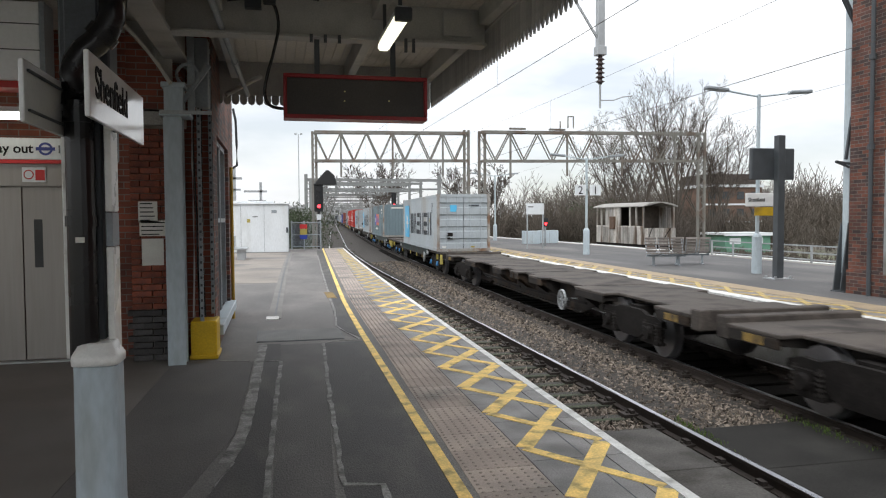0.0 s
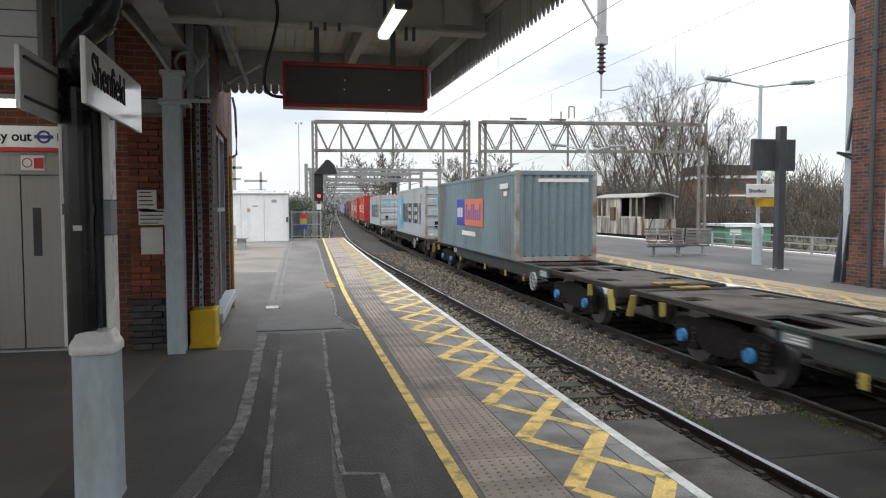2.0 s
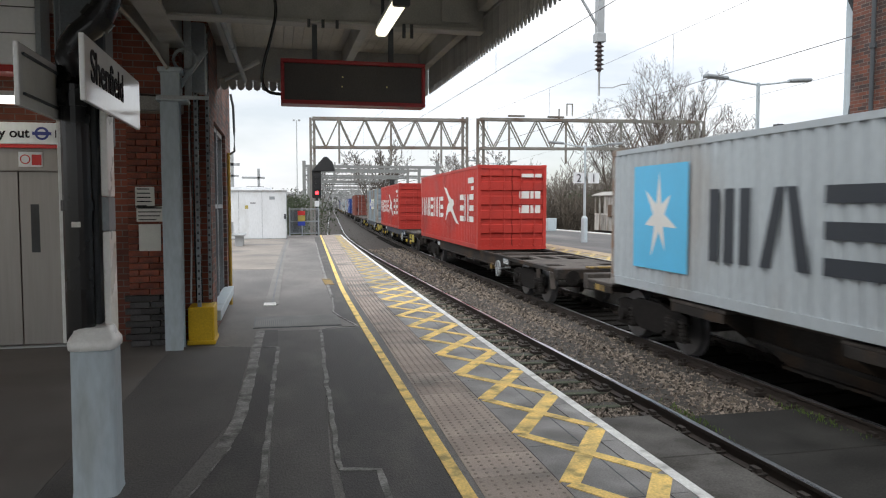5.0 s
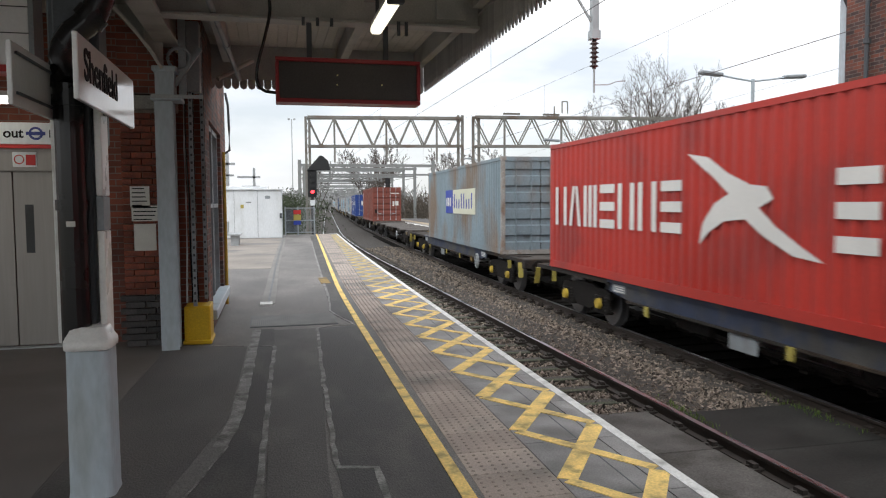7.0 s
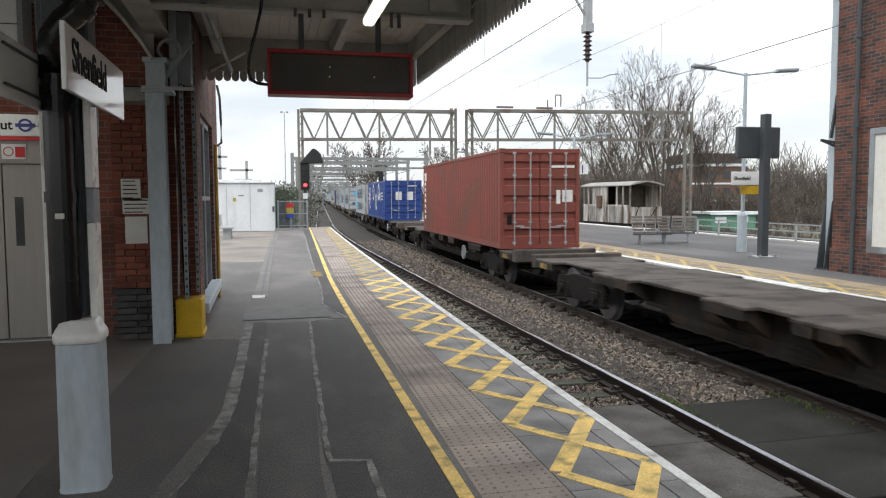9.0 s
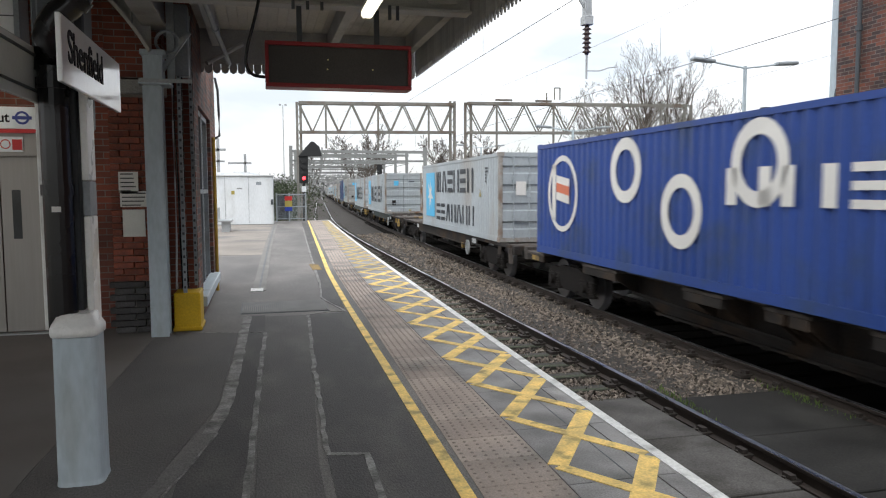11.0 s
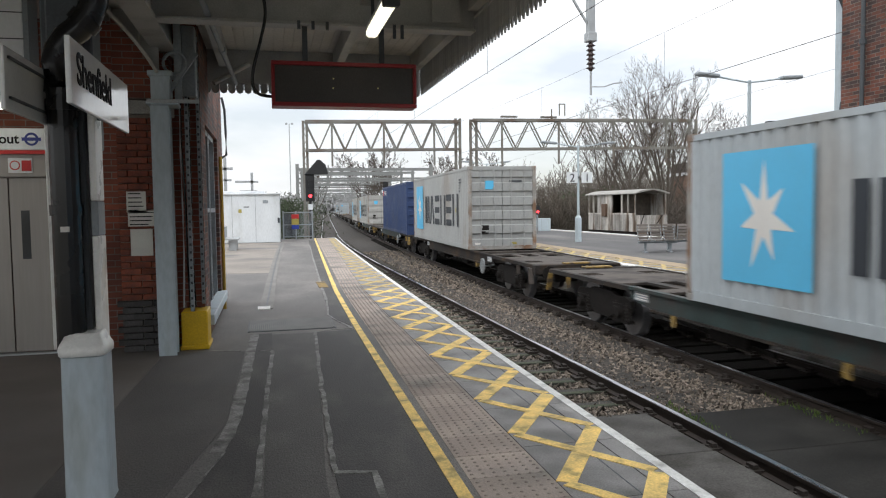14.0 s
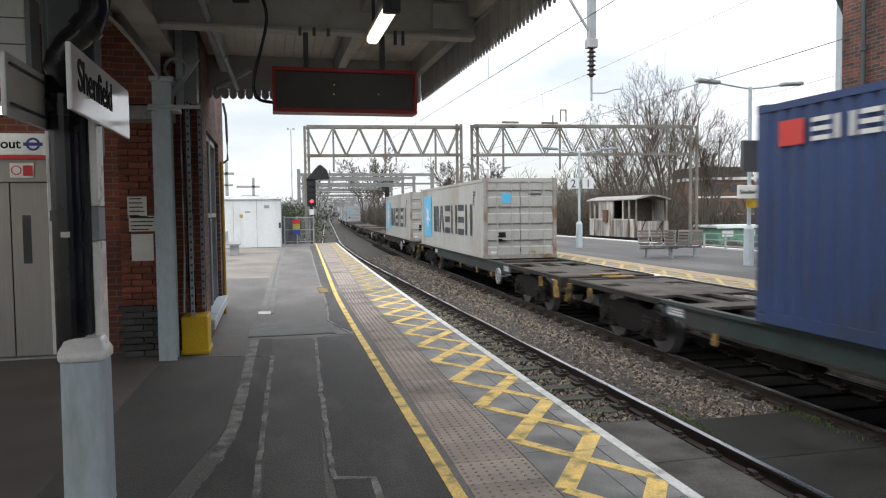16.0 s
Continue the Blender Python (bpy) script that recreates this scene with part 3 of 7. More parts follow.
    strip("drain_channel", lambda y: -0.2 + 0.02 * (y - 12.4) + 0.0003 * (y - 12.4) ** 2, lambda y: 0.02 + 0.02 * (y - 12.4) + 0.0003 * (y - 12.4) ** 2, steps(12.4, 36.3, 1.0), -0.02, 0.004, DRAIN, p, "pale concrete drain channel")
    strip("drain_slot", lambda y: -0.1 + 0.02 * (y - 12.4) + 0.0003 * (y - 12.4) ** 2, lambda y: -0.07 + 0.02 * (y - 12.4) + 0.0003 * (y - 12.4) ** 2, steps(12.7, 36.2, 1.0), -0.02, 0.008, DARK_STEEL, p)
    boxes("drain_cover", p, WHITE_LINE, (-0.22, -0.02, 12.28, 12.62, -0.02, 0.012))
    # edge: coping slabs, tactile slabs
    y = -3.0
    while y < 40.3:
        d = 0.96
        strip("coping_slab", lambda v: tactile_r(v) + 0.005, lambda v: edge_x(v) - 0.215, (y, y + d - 0.008), -0.12, 0.0, COPING, p)
        strip("edge_stone", lambda v: edge_x(v) - 0.207, lambda v: edge_x(v), (y, y + d - 0.008), -0.15, 0.002, COPING, p)
        y += d
    strip("white_line", lambda v: edge_x(v) - 0.075, lambda v: edge_x(v) + 0.002, steps(-3, 40.4, 0.96), -0.1, 0.007, WHITE_LINE, p, "white painted platform edge")
    strip("joint", lambda v: edge_x(v) - 0.36, lambda v: edge_x(v) - 0.352, steps(-3, 14, 0.96), -0.1, 0.002, DARK_STEEL, p)
    y = -3.0
    while y < 40.3:
        strip("tactile_slab", lambda v: tactile_x(v) + 0.003, lambda v: tactile_r(v) - 0.003, (y, y + 0.394), -0.1, 0.0, TACTILE, p)
        y += 0.4
    bm = bmesh.new()
    y = 2.8
    while y < 16:
        a, b = tactile_x(y), tactile_r(y)
        n = 7
        for i in range(n):
            x = a + (b - a) * (i + 0.5) / n
            r1 = [bm.verts.new((x + 0.013 * math.cos(k * math.pi / 3), y + 0.013 * math.sin(k * math.pi / 3), 0.0)) for k in range(6)]
            r2 = [bm.verts.new((x + 0.008 * math.cos(k * math.pi / 3), y + 0.008 * math.sin(k * math.pi / 3), 0.006)) for k in range(6)]
            for k in range(6):
                bm.faces.new((r1[k], r1[(k + 1) % 6], r2[(k + 1) % 6], r2[k]))
            bm.faces.new(r2)
        y += 0.0667
    tagged(part("blister_studs", bm, TACTILE, p), kind="stuff")
    for k in range(5):
        strip("tactile_groove", lambda v: tactile_x(v) + (tactile_r(v) - tactile_x(v)) * (k + 0.9) / 6, lambda v: tactile_x(v) + (tactile_r(v) - tactile_x(v)) * (k + 1.1) / 6, steps(13, 40, 1.5), -0.05, 0.004, SEAM, p)
    strip("yellow_line", yellow_x, lambda v: yellow_x(v) + 0.082, steps(-3, 40.4, 0.7), -0.02, 0.005, YELLOW, p, "yellow painted safety line")
    # yellow lattice of crossed strokes
    def stroke(x0, y0, x1, y1, w, dz):
        bm = bmesh.new()
        d = Vector((x1 - x0, y1 - y0)).normalized()
        q = [(x0 - d.y * w / 2, y0 + d.x * w / 2), (x0 + d.y * w / 2, y0 - d.x * w / 2), (x1 + d.y * w / 2, y1 - d.x * w / 2), (x1 - d.y * w / 2, y1 + d.x * w / 2)]
        lo, hi = [bm.verts.new((a, b, -0.02)) for a, b in q], [bm.verts.new((a, b, 0.004 + dz)) for a, b in q]
        bm.faces.new(hi)
        for i in range(4):
            j = (i + 1) % 4
            bm.faces.new((lo[i], lo[j], hi[j], hi[i]))
        part("yellow_stroke", bm, YELLOW if y0 < 14 else YELLOW_WORN, p)
    pitch, y = 0.965, 2.07
    while y < 39:
        l0, l1 = tactile_r(y) + 0.05, tactile_r(y + pitch) + 0.05
        r0, r1 = edge_x(y) - 0.1, edge_x(y + pitch) - 0.1
        stroke(l0, y, r1, y + pitch, 0.125, 0.0)
        stroke(r0, y + 0.04, l1, y + pitch - 0.02, 0.09, 0.001)
        y += pitch
    # the ribbed drain grate
    g = thing("drain_grate", "pale ribbed metal drain grating set into the asphalt", "grate")
    boxes("tray", g, DARK_STEEL, (-0.32, 0.86, 10.08, 11.1, -0.05, 0.003))
    bm = bmesh.new()
    for i in range(42):
        box(bm, -0.3 + i * 0.0275, -0.285 + i * 0.0275, 10.1, 11.08, 0.0, 0.01)
    tagged(part("rib", bm, DRAIN, g), kind="stuff")
    m = thing("access_cover", "square access cover with worn yellow paint in the platform", "cover")
    boxes("plate", m, DIRTY_YELLOW, (0.97, 1.16, 15.3, 16.5, -0.05, 0.006))


def build_far_platform():
    p = tagged(new("platform_far"), "opposite platform with white edge and worn yellow lattice", "platform", kind="structure")
    ys = steps(-12, 78, 2)
    strip("surface", far_edge_x, lambda y: 18.3 + (0.0 if y < 40 else -0.05 * (y - 40)), ys, -0.3, -0.004, ASPHALT_PALE, p, "pale grey asphalt")
    strip("asphalt_patch", lambda y: far_edge_x(y) + 1.6, lambda y: 17.6 + (0.0 if y < 40 else -0.05 * (y - 40)), ys, -0.3, 0.002, mat("far_platform_asphalt", (0.105, 0.103, 0.104), 0.85, var=0.25, scale=0.5, fine=60, bump=0.3, c2=(0.15, 0.145, 0.14), amount=0.5, scale2=0.4, stretch=(1, 0.35, 1), spec=0.25), p)
    strip("platform_wall", lambda y: far_edge_x(y) + 0.1, lambda y: far_edge_x(y) + 0.5, ys, -1.5, -0.1, CONCRETE, p)
    y = -10
    while y < 76:
        strip("edge_stone", lambda v: far_edge_x(v) - 0.02, lambda v: far_edge_x(v) + 0.3, (y, y + 1.18), -0.16, 0.008, WHITE_LINE, p, "white painted edge stone")
        y += 1.2
    strip("tactile_band", lambda y: far_edge_x(y) + 1.0, lambda y: far_edge_x(y) + 1.6, ys, -0.1, 0.006, mat("far_tactile", (0.33, 0.26, 0.17), 0.8, var=0.25, scale=3, bump=0.3), p)
    pitch, y = 1.25, 4.0
    while y < 50:
        for a, b in ((0.32, 0.98), (0.98, 0.32)):
            bm = bmesh.new()
            bar(bm, (far_edge_x(y) + a, y, 0.0), (far_edge_x(y + pitch) + b, y + pitch, 0.0), 0.11, 0.012 + 0.002 * (a > b))
            part("yellow_stroke", bm, YELLOW_WORN, p)
        y += pitch
    strip("back_kerb", lambda y: 18.1 - max(0, y - 40) * 0.05, lambda y: 18.5 - max(0, y - 40) * 0.05, ys, -0.3, 0.02, WHITE_LINE, p, "pale back edge of platform")


# ---------------------------------------------------------------- train
GREY_BOX = (0.38, 0.42, 0.445)
CONT = {
    "pale": mat("container_pale_grey", GREY_BOX, 0.55, var=0.08, scale=0.8, fine=20, bump=0.05, c2=(0.33, 0.33, 0.32), amount=0.3, scale2=0.7, stretch=(1, 1, 0.35)),
    "warm": mat("container_warm_grey", (0.4, 0.4, 0.38), 0.6, var=0.08, scale=0.8, fine=20, bump=0.05, c2=(0.32, 0.29, 0.25), amount=0.3, scale2=0.6, stretch=(1, 1, 0.35)),
    "grey": mat("container_mid_grey", (0.34, 0.35, 0.345), 0.55, var=0.08, scale=0.8, fine=20, bump=0.05, c2=(0.28, 0.27, 0.25), amount=0.3, scale2=0.7, stretch=(1, 1, 0.35)),
    "slate": mat("container_slate_blue", (0.16, 0.215, 0.24), 0.6, var=0.1, scale=0.8, fine=20, bump=0.05, c2=(0.12, 0.13, 0.13), amount=0.4, scale2=0.6, stretch=(1, 1, 0.35)),
    "bluegrey": mat("container_faded_blue_grey", (0.205, 0.265, 0.3), 0.6, var=0.12, scale=0.8, fine=20, bump=0.05, c2=(0.2, 0.155, 0.12), amount=0.5, scale2=0.6, stretch=(1, 1, 0.5)),
    "red": mat("container_bright_red", (0.43, 0.035, 0.025), 0.5, var=0.1, scale=0.8, fine=20, bump=0.05, c2=(0.3, 0.035, 0.03), amount=0.35, scale2=0.6),
    "brown": mat("container_red_oxide", (0.2, 0.055, 0.04), 0.65, var=0.12, scale=0.8, fine=20, bump=0.05, c2=(0.15, 0.06, 0.045), amount=0.4, scale2=0.6),
    "blue": mat("container_royal_blue", (0.022, 0.06, 0.25), 0.5, var=0.1, scale=0.8, fine=20, bump=0.05, c2=(0.03, 0.06, 0.17), amount=0.35),
    "navy": mat("container_navy_blue", (0.03, 0.055, 0.14), 0.55, var=0.1, scale=0.8, fine=20, bump=0.05, c2=(0.035, 0.05, 0.1), amount=0.35),
}
LOGO_BLUE = mat("sky_blue_panel", (0.1, 0.47, 0.75), 0.5, var=0.06, scale=1, bump=0.02)
MARK_DARK = mat("charcoal_marking", (0.03, 0.036, 0.045), 0.55, var=0.1, scale=1, bump=0.02)
MARK_WHITE = mat("white_marking", (0.7, 0.69, 0.66), 0.55, var=0.08, scale=1, bump=0.02)
MARK_CREAM = mat("cream_panel", (0.66, 0.66, 0.52), 0.55, var=0.06, scale=1, bump=0.02)
MARK_ORANGE = mat("orange_panel", (0.62, 0.17, 0.09), 0.55, var=0.08, scale=1, bump=0.02)
MARK_NAVY = mat("blue_panel", (0.03, 0.06, 0.36), 0.55, var=0.06, scale=1, bump=0.02)
MARK_RED = mat("red_panel", (0.55, 0.05, 0.04), 0.55, var=0.06, scale=1, bump=0.02)
CONT_RUST = mat("container_post_rust", (0.3, 0.29, 0.27), 0.75, var=0.2, scale=3, fine=30, bump=0.15, c2=(0.2, 0.12, 0.075), amount=0.5, scale2=1.8)
CL, CW = 12.192, 1.219


def side_mark(bm, y0, z0, pts, x=-1.223):
    """A flat outline on the near side wall: (along, up) from y0 (its far end) towards the front."""
    lo = [bm.verts.new((x, y0 - a, z0 + b)) for a, b in pts]
    bm.faces.new(lo)


def pieces(name, bm, material, parent, label=""):
    """Each flat mark of bm as a part of its own."""
    bm.verts.index_update()
    for f in bm.faces:
        b2 = bmesh.new()
        b2.faces.new([b2.verts.new(v.co) for v in f.verts])
        part(name, b2, material, parent, label)
    bm.free()


def block_row(c, material, far, width, z0, height, plan):
    """Plain bars in the room of a row of big characters: uprights (I, W), leaning pairs (V) or three level bars (E)."""
    w = width / len(plan)
    for i, k in enumerate(plan):
        a, b = (i + 0.09) * w, (i + 0.91) * w
        m, t = (a + b) / 2, (b - a) * 0.25
        quads = {"I": [((a, 0), (a + t, 0), (a + t, 1), (a, 1)), ((b - t, 0), (b, 0), (b, 1), (b - t, 1))],
                 "W": [((q, 0), (q + t, 0), (q + t, 1), (q, 1)) for q in (a, m - t / 2, b - t)],
                 "V": [((a, 0), (a + t, 0), (m, 1), (m - t * 0.8, 1)), ((b - t, 0), (b, 0), (m + t * 0.9, 1), (m + 0.02, 1))],
                 "E": [((a, f), (b, f), (b, f + 0.2), (a, f + 0.2)) for f in (0, 0.4, 0.8)]}[k]
        for q in quads:
            bm = bmesh.new()
            side_mark(bm, far, z0, [(p, r * height) for p, r in q])
            part("bar", bm, material, c)


def container(style, colour, high=False, plain_end=False):
    H = 2.896 if high else 2.591
    names = {"pale": "pale grey", "warm": "warm grey", "grey": "mid grey", "slate": "slate blue", "bluegrey": "faded blue-grey", "red": "bright red", "brown": "dull red oxide", "blue": "royal blue", "navy": "navy blue"}
    extra = {"star": "with dark bars and white star panel", "star2": "with two rows of dark bars", "panel_orange": "with a blue and orange panel", "panel_cream": "with a cream panel, rust stained", "bird": "with white bars and winged shape", "ring": "with white ring and flag shapes", "bars": "with small red and white marks", "plain": "with small white marks"}
    c = thing("shipping_container", f"{names[colour]} corrugated shipping container {extra[style]}", "shipping container", "containers on the train")
    m = CONT[colour]
    # corrugated walls
    def corrugated(sgn):
        bm = bmesh.new()
        prof, y = [], 0.12
        while y < CL - 0.12:
            for a, d in ((0, 0.0), (0.07, 0.0), (0.138, 0.036), (0.208, 0.036)):
                if y + a < CL - 0.12:
                    prof.append((y + a, d))
            y += 0.276
        prof.append((CL - 0.12, 0.0))
        lo = [bm.verts.new((sgn * (CW - 0.005 - d), y, 0.16)) for y, d in prof]
        hi = [bm.verts.new((sgn * (CW - 0.005 - d), y, H - 0.1)) for y, d in prof]
        for i in range(len(prof) - 1):
            bm.faces.new((lo[i], lo[i + 1], hi[i + 1], hi[i]))
        part("side_wall", bm, m, c)
    corrugated(-1)
    corrugated(1)
    boxes("roof", c, m, (-CW + 0.03, CW - 0.03, 0.05, CL - 0.05, H - 0.06, H - 0.015))
    boxes("floor_pan", c, UNDER, (-CW + 0.05, CW - 0.05, 0.05, CL - 0.05, 0.03, 0.15))
    post = CONT_RUST if colour in ("pale", "warm", "grey", "bluegrey", "slate") else m
    for sx in (-1, 1):
        a, b = sorted((sx * CW, sx * (CW - 0.06)))
        boxes("bottom_rail", c, m, (a, b, 0.16, CL - 0.16, 0.01, 0.165))
        boxes("top_rail", c, m, (a, b, 0.16, CL - 0.16, H - 0.11, H - 0.02))
        for y in (0, CL - 0.12):
            a2, b2 = sorted((sx * CW, sx * (CW - 0.12)))
            boxes("corner_post", c, post, (a2, b2, y, y + 0.12, 0.118, H - 0.118), bevel=0.01)
            for z in (0, H - 0.118):
                y0 = 0 if y == 0 else CL - 0.178
                a3, b3 = sorted((sx * CW, sx * (CW - 0.162)))
                boxes("corner_casting", c, post, (a3 - (sx < 0) * 0.004, b3 + (sx > 0) * 0.004, y0 - (y == 0) * 0.004, y0 + 0.178 + (y > 0) * 0.004, z, z + 0.118), bevel=0.008)
    for y in (0.0, CL - 0.1):
        boxes("end_sill", c, post, (-CW + 0.12, CW - 0.12, y, y + 0.1, 0.0, 0.13))
        boxes("end_header", c, m, (-CW + 0.12, CW - 0.12, y, y + 0.1, H - 0.13, H - 0.01))
    # far end wall
    boxes("end_wall", c, m, (-CW + 0.12, CW - 0.12, CL - 0.06, CL - 0.03, 0.13, H - 0.13))
    if plain_end:
        bm = bmesh.new()
        prof = []
        x = -CW + 0.12
        while x < CW - 0.12:
            prof += [(x, 0.0), (x + 0.11, 0.0), (x + 0.155, 0.045), (x + 0.2, 0.045)]
            x += 0.245
        prof = [q for q in prof if q[0] < CW - 0.12] + [(CW - 0.12, 0.0)]
        lo = [bm.verts.new((x, 0.02 + d, 0.13)) for x, d in prof]
        hi = [bm.verts.new((x, 0.02 + d, H - 0.13)) for x, d in prof]
        for i in range(len(prof) - 1):
            bm.faces.new((lo[i], lo[i + 1], hi[i + 1], hi[i]))
        part("end_wall", bm, m, c)
        boxes("marking", c, MARK_WHITE, (-0.55, 0.95, 0.008, 0.014, H - 0.33, H - 0.23))
    else:
        for sx in (-1, 1):
            bm = bmesh.new()
            prof, z = [(0.13, 0.03)], 0.2
            nrib = 5 if colour in ("red", "brown", "blue", "navy") or high else 4
            step = (H - 0.45) / nrib
            for i in range(nrib):
                z0 = 0.22 + i * step
                prof += [(z0 + step * 0.26, 0.025), (z0 + step * 0.34, 0.085), (z0 + step * 0.64, 0.085), (z0 + step * 0.72, 0.025)]
            prof.append((H - 0.13, 0.03))
            x0, x1 = sorted((sx * 0.012, sx * (CW - 0.125)))
            va = [bm.verts.new((x0, d, z)) for z, d in prof]
            vb = [bm.verts.new((x1, d, z)) for z, d in prof]
            for i in range(len(prof) - 1):
                bm.faces.new((va[i], vb[i], vb[i + 1], va[i + 1]))
            door = part("door", bm, m, c)
            for xx in (0.3, 0.78):
                bm = bmesh.new()
                rod(bm, (sx * xx, -0.012, 0.1), (sx * xx, -0.012, H - 0.1), 0.019, n=8)
                for z in (0.14, 0.75, H * 0.5, H - 0.8, H - 0.16):
                    box(bm, sx * xx - 0.045, sx * xx + 0.045, -0.018, 0.03, z, z + 0.06)
                part("locking_bar", bm, GALV if colour in ("brown", "blue") else m, door)
            bm = bmesh.new()
            bar(bm, (sx * 0.3, -0.035, 0.62), (sx * 0.62, -0.035, 0.62), 0.02, 0.035)
            bar(bm, (sx * 0.78, -0.035, 0.66), (sx * 0.5, -0.035, 0.66), 0.02, 0.035)
            part("handle", bm, GALV if colour in ("brown", "blue") else m, door)
        for x0, x1, z0, z1, mm in {
            "star": ((-0.62, -0.32, H - 0.8, H - 0.5, LOGO_BLUE), (-0.75, -0.5, 0.55, 0.85, UNDER), (-1.0, -0.8, 0.17, 0.24, MARK_WHITE), (0.3, 0.5, 0.17, 0.24, TAG_YELLOW), (0.25, 0.7, H - 0.55, H - 0.5, MARK_DARK)),
            "star2": ((-0.7, -0.4, 1.35, 1.75, MARK_WHITE), (0.2, 0.55, 1.35, 1.8, MARK_WHITE), (0.25, 0.6, H - 0.5, H - 0.44, MARK_DARK)),
            "bird": ((0.25, 0.6, 1.75, 2.0, MARK_WHITE), (0.65, 1.0, 1.75, 2.0, MARK_WHITE), (0.25, 0.6, 1.25, 1.52, MARK_WHITE), (0.65, 1.0, 1.25, 1.52, MARK_WHITE), (0.3, 1.05, H - 0.42, H - 0.3, MARK_WHITE)),
            "ring": ((-0.5, -0.1, 1.3, 1.85, MARK_WHITE), (0.25, 0.65, 1.3, 1.85, MARK_WHITE), (0.3, 0.9, H - 0.4, H - 0.34, MARK_WHITE)),
            "plain": ((0.35, 0.75, H - 0.55, H - 0.48, MARK_WHITE), (0.8, 1.05, H - 0.55, H - 0.48, MARK_WHITE), (0.5, 0.62, 1.3, 1.7, MARK_WHITE), (0.68, 1.0, 1.35, 1.7, MARK_WHITE), (-1.0, -0.85, 0.7, 1.0, UNDER)),
        }.get(style, ((0.3, 0.8, H - 0.5, H - 0.44, MARK_WHITE),)):
            boxes("placard", c, mm, (x0, x1, 0.006, 0.022, z0, z1))
    # side markings, laid on the outer ribs
    if style in ("star", "star2"):
        bm = bmesh.new()
        top = H * 0.86
        zb = H * 0.16
        side_mark(bm, CL - 0.95, zb, [(0, 0), (1.85, 0), (1.85, top - zb), (0, top - zb)])
        part("logo_panel", bm, LOGO_BLUE, c, "sky-blue panel")
        bm = bmesh.new()
        pts = []
        for i in range(14):
            r = (0.62 if i % 4 == 0 else 0.5) if i % 2 == 0 else 0.2
            pts.append((0.92 + r * math.sin(i * math.pi / 7), (top - zb) / 2 + r * 1.25 * math.cos(i * math.pi / 7)))
        side_mark(bm, CL - 0.95, zb, pts, -1.226)
        part("star", bm, MARK_WHITE, c, "white star")
        if style == "star":
            block_row(c, MARK_DARK, CL - 3.3, 7.3, H * 0.265, H * 0.42, "WVEIEI")
        else:
            block_row(c, MARK_DARK, CL - 3.1, 6.2, H * 0.55, H * 0.31, "WVEIEI")
            block_row(c, MARK_DARK, CL - 3.1, 6.3, H * 0.13, H * 0.25, "EEVIVII")
        bm = bmesh.new()
        for i in range(5):
            side_mark(bm, 1.5, H - 0.85 + i * 0.1, [(0, 0), (0.12 + 0.2 * (i > 2), 0), (0.12 + 0.2 * (i > 2), 0.06), (0, 0.06)])
        pieces("small_marking", bm, MARK_DARK, c)
        bm = bmesh.new()
        side_mark(bm, 2.2, 1.3, [(0, 0), (0.22, 0), (0.11, 0.24)])
        part("warning_mark", bm, TAG_YELLOW, c)
    elif style in ("panel_orange", "panel_cream"):
        y0, w1, w2 = (CL - 4.15, 1.4, 2.8) if style == "panel_orange" else (CL - 4.0, 1.36, 3.6)
        z0, hh = (H * 0.34, H * 0.37) if style == "panel_orange" else (H * 0.39, H * 0.31)
        for a, b, mm in ((0, w1, MARK_NAVY), (w1, w1 + w2, MARK_ORANGE if style == "panel_orange" else MARK_CREAM)):
            bm = bmesh.new()
            side_mark(bm, y0, z0, [(a, 0), (b, 0), (b, hh), (a, hh)])
            part("logo_panel", bm, mm, c)
        bm = bmesh.new()
        for a, plan, w in ((0.12, "HZC", 0.95),):
            for s in range(3):
                side_mark(bm, y0, z0 + hh * 0.3, [(a + s * 0.33, 0), (a + s * 0.33 + 0.22, 0), (a + s * 0.33 + 0.22, hh * 0.38), (a + s * 0.33, hh * 0.38)], -1.226)
        pieces("marking", bm, MARK_WHITE, c)
        bm = bmesh.new()
        for s in range(8):
            h2 = hh * (0.6 if s in (0, 3, 4, 7) else 0.38)
            a = w1 + 0.2 + s * (w2 - 0.4) / 8
            side_mark(bm, y0, z0 + hh * 0.22, [(a, 0), (a + 0.16, 0), (a + 0.16, h2), (a, h2)], -1.226)
        pieces("marking", bm, MARK_NAVY, c)
        if style == "panel_orange":
            bm = bmesh.new()
            side_mark(bm, y0 - 0.9, H * 0.2, [(0, 0), (2.2, 0), (2.2, 0.16), (0, 0.16)])
            side_mark(bm, 1.7, H - 0.5, [(0, 0), (0.9, 0), (0.9, 0.16), (0, 0.16)])
            side_mark(bm, 1.3, H - 0.72, [(0, 0), (0.4, 0), (0.4, 0.14), (0, 0.14)])
            pieces("marking", bm, MARK_WHITE, c)
    elif style == "bird":
        block_row(c, MARK_WHITE, CL - 0.3, 5.7, H * 0.35, H * 0.3, "IVWEIIE")
        block_row(c, MARK_WHITE, 2.95, 2.4, H * 0.32, H * 0.34, "EIE")
        bm = bmesh.new()
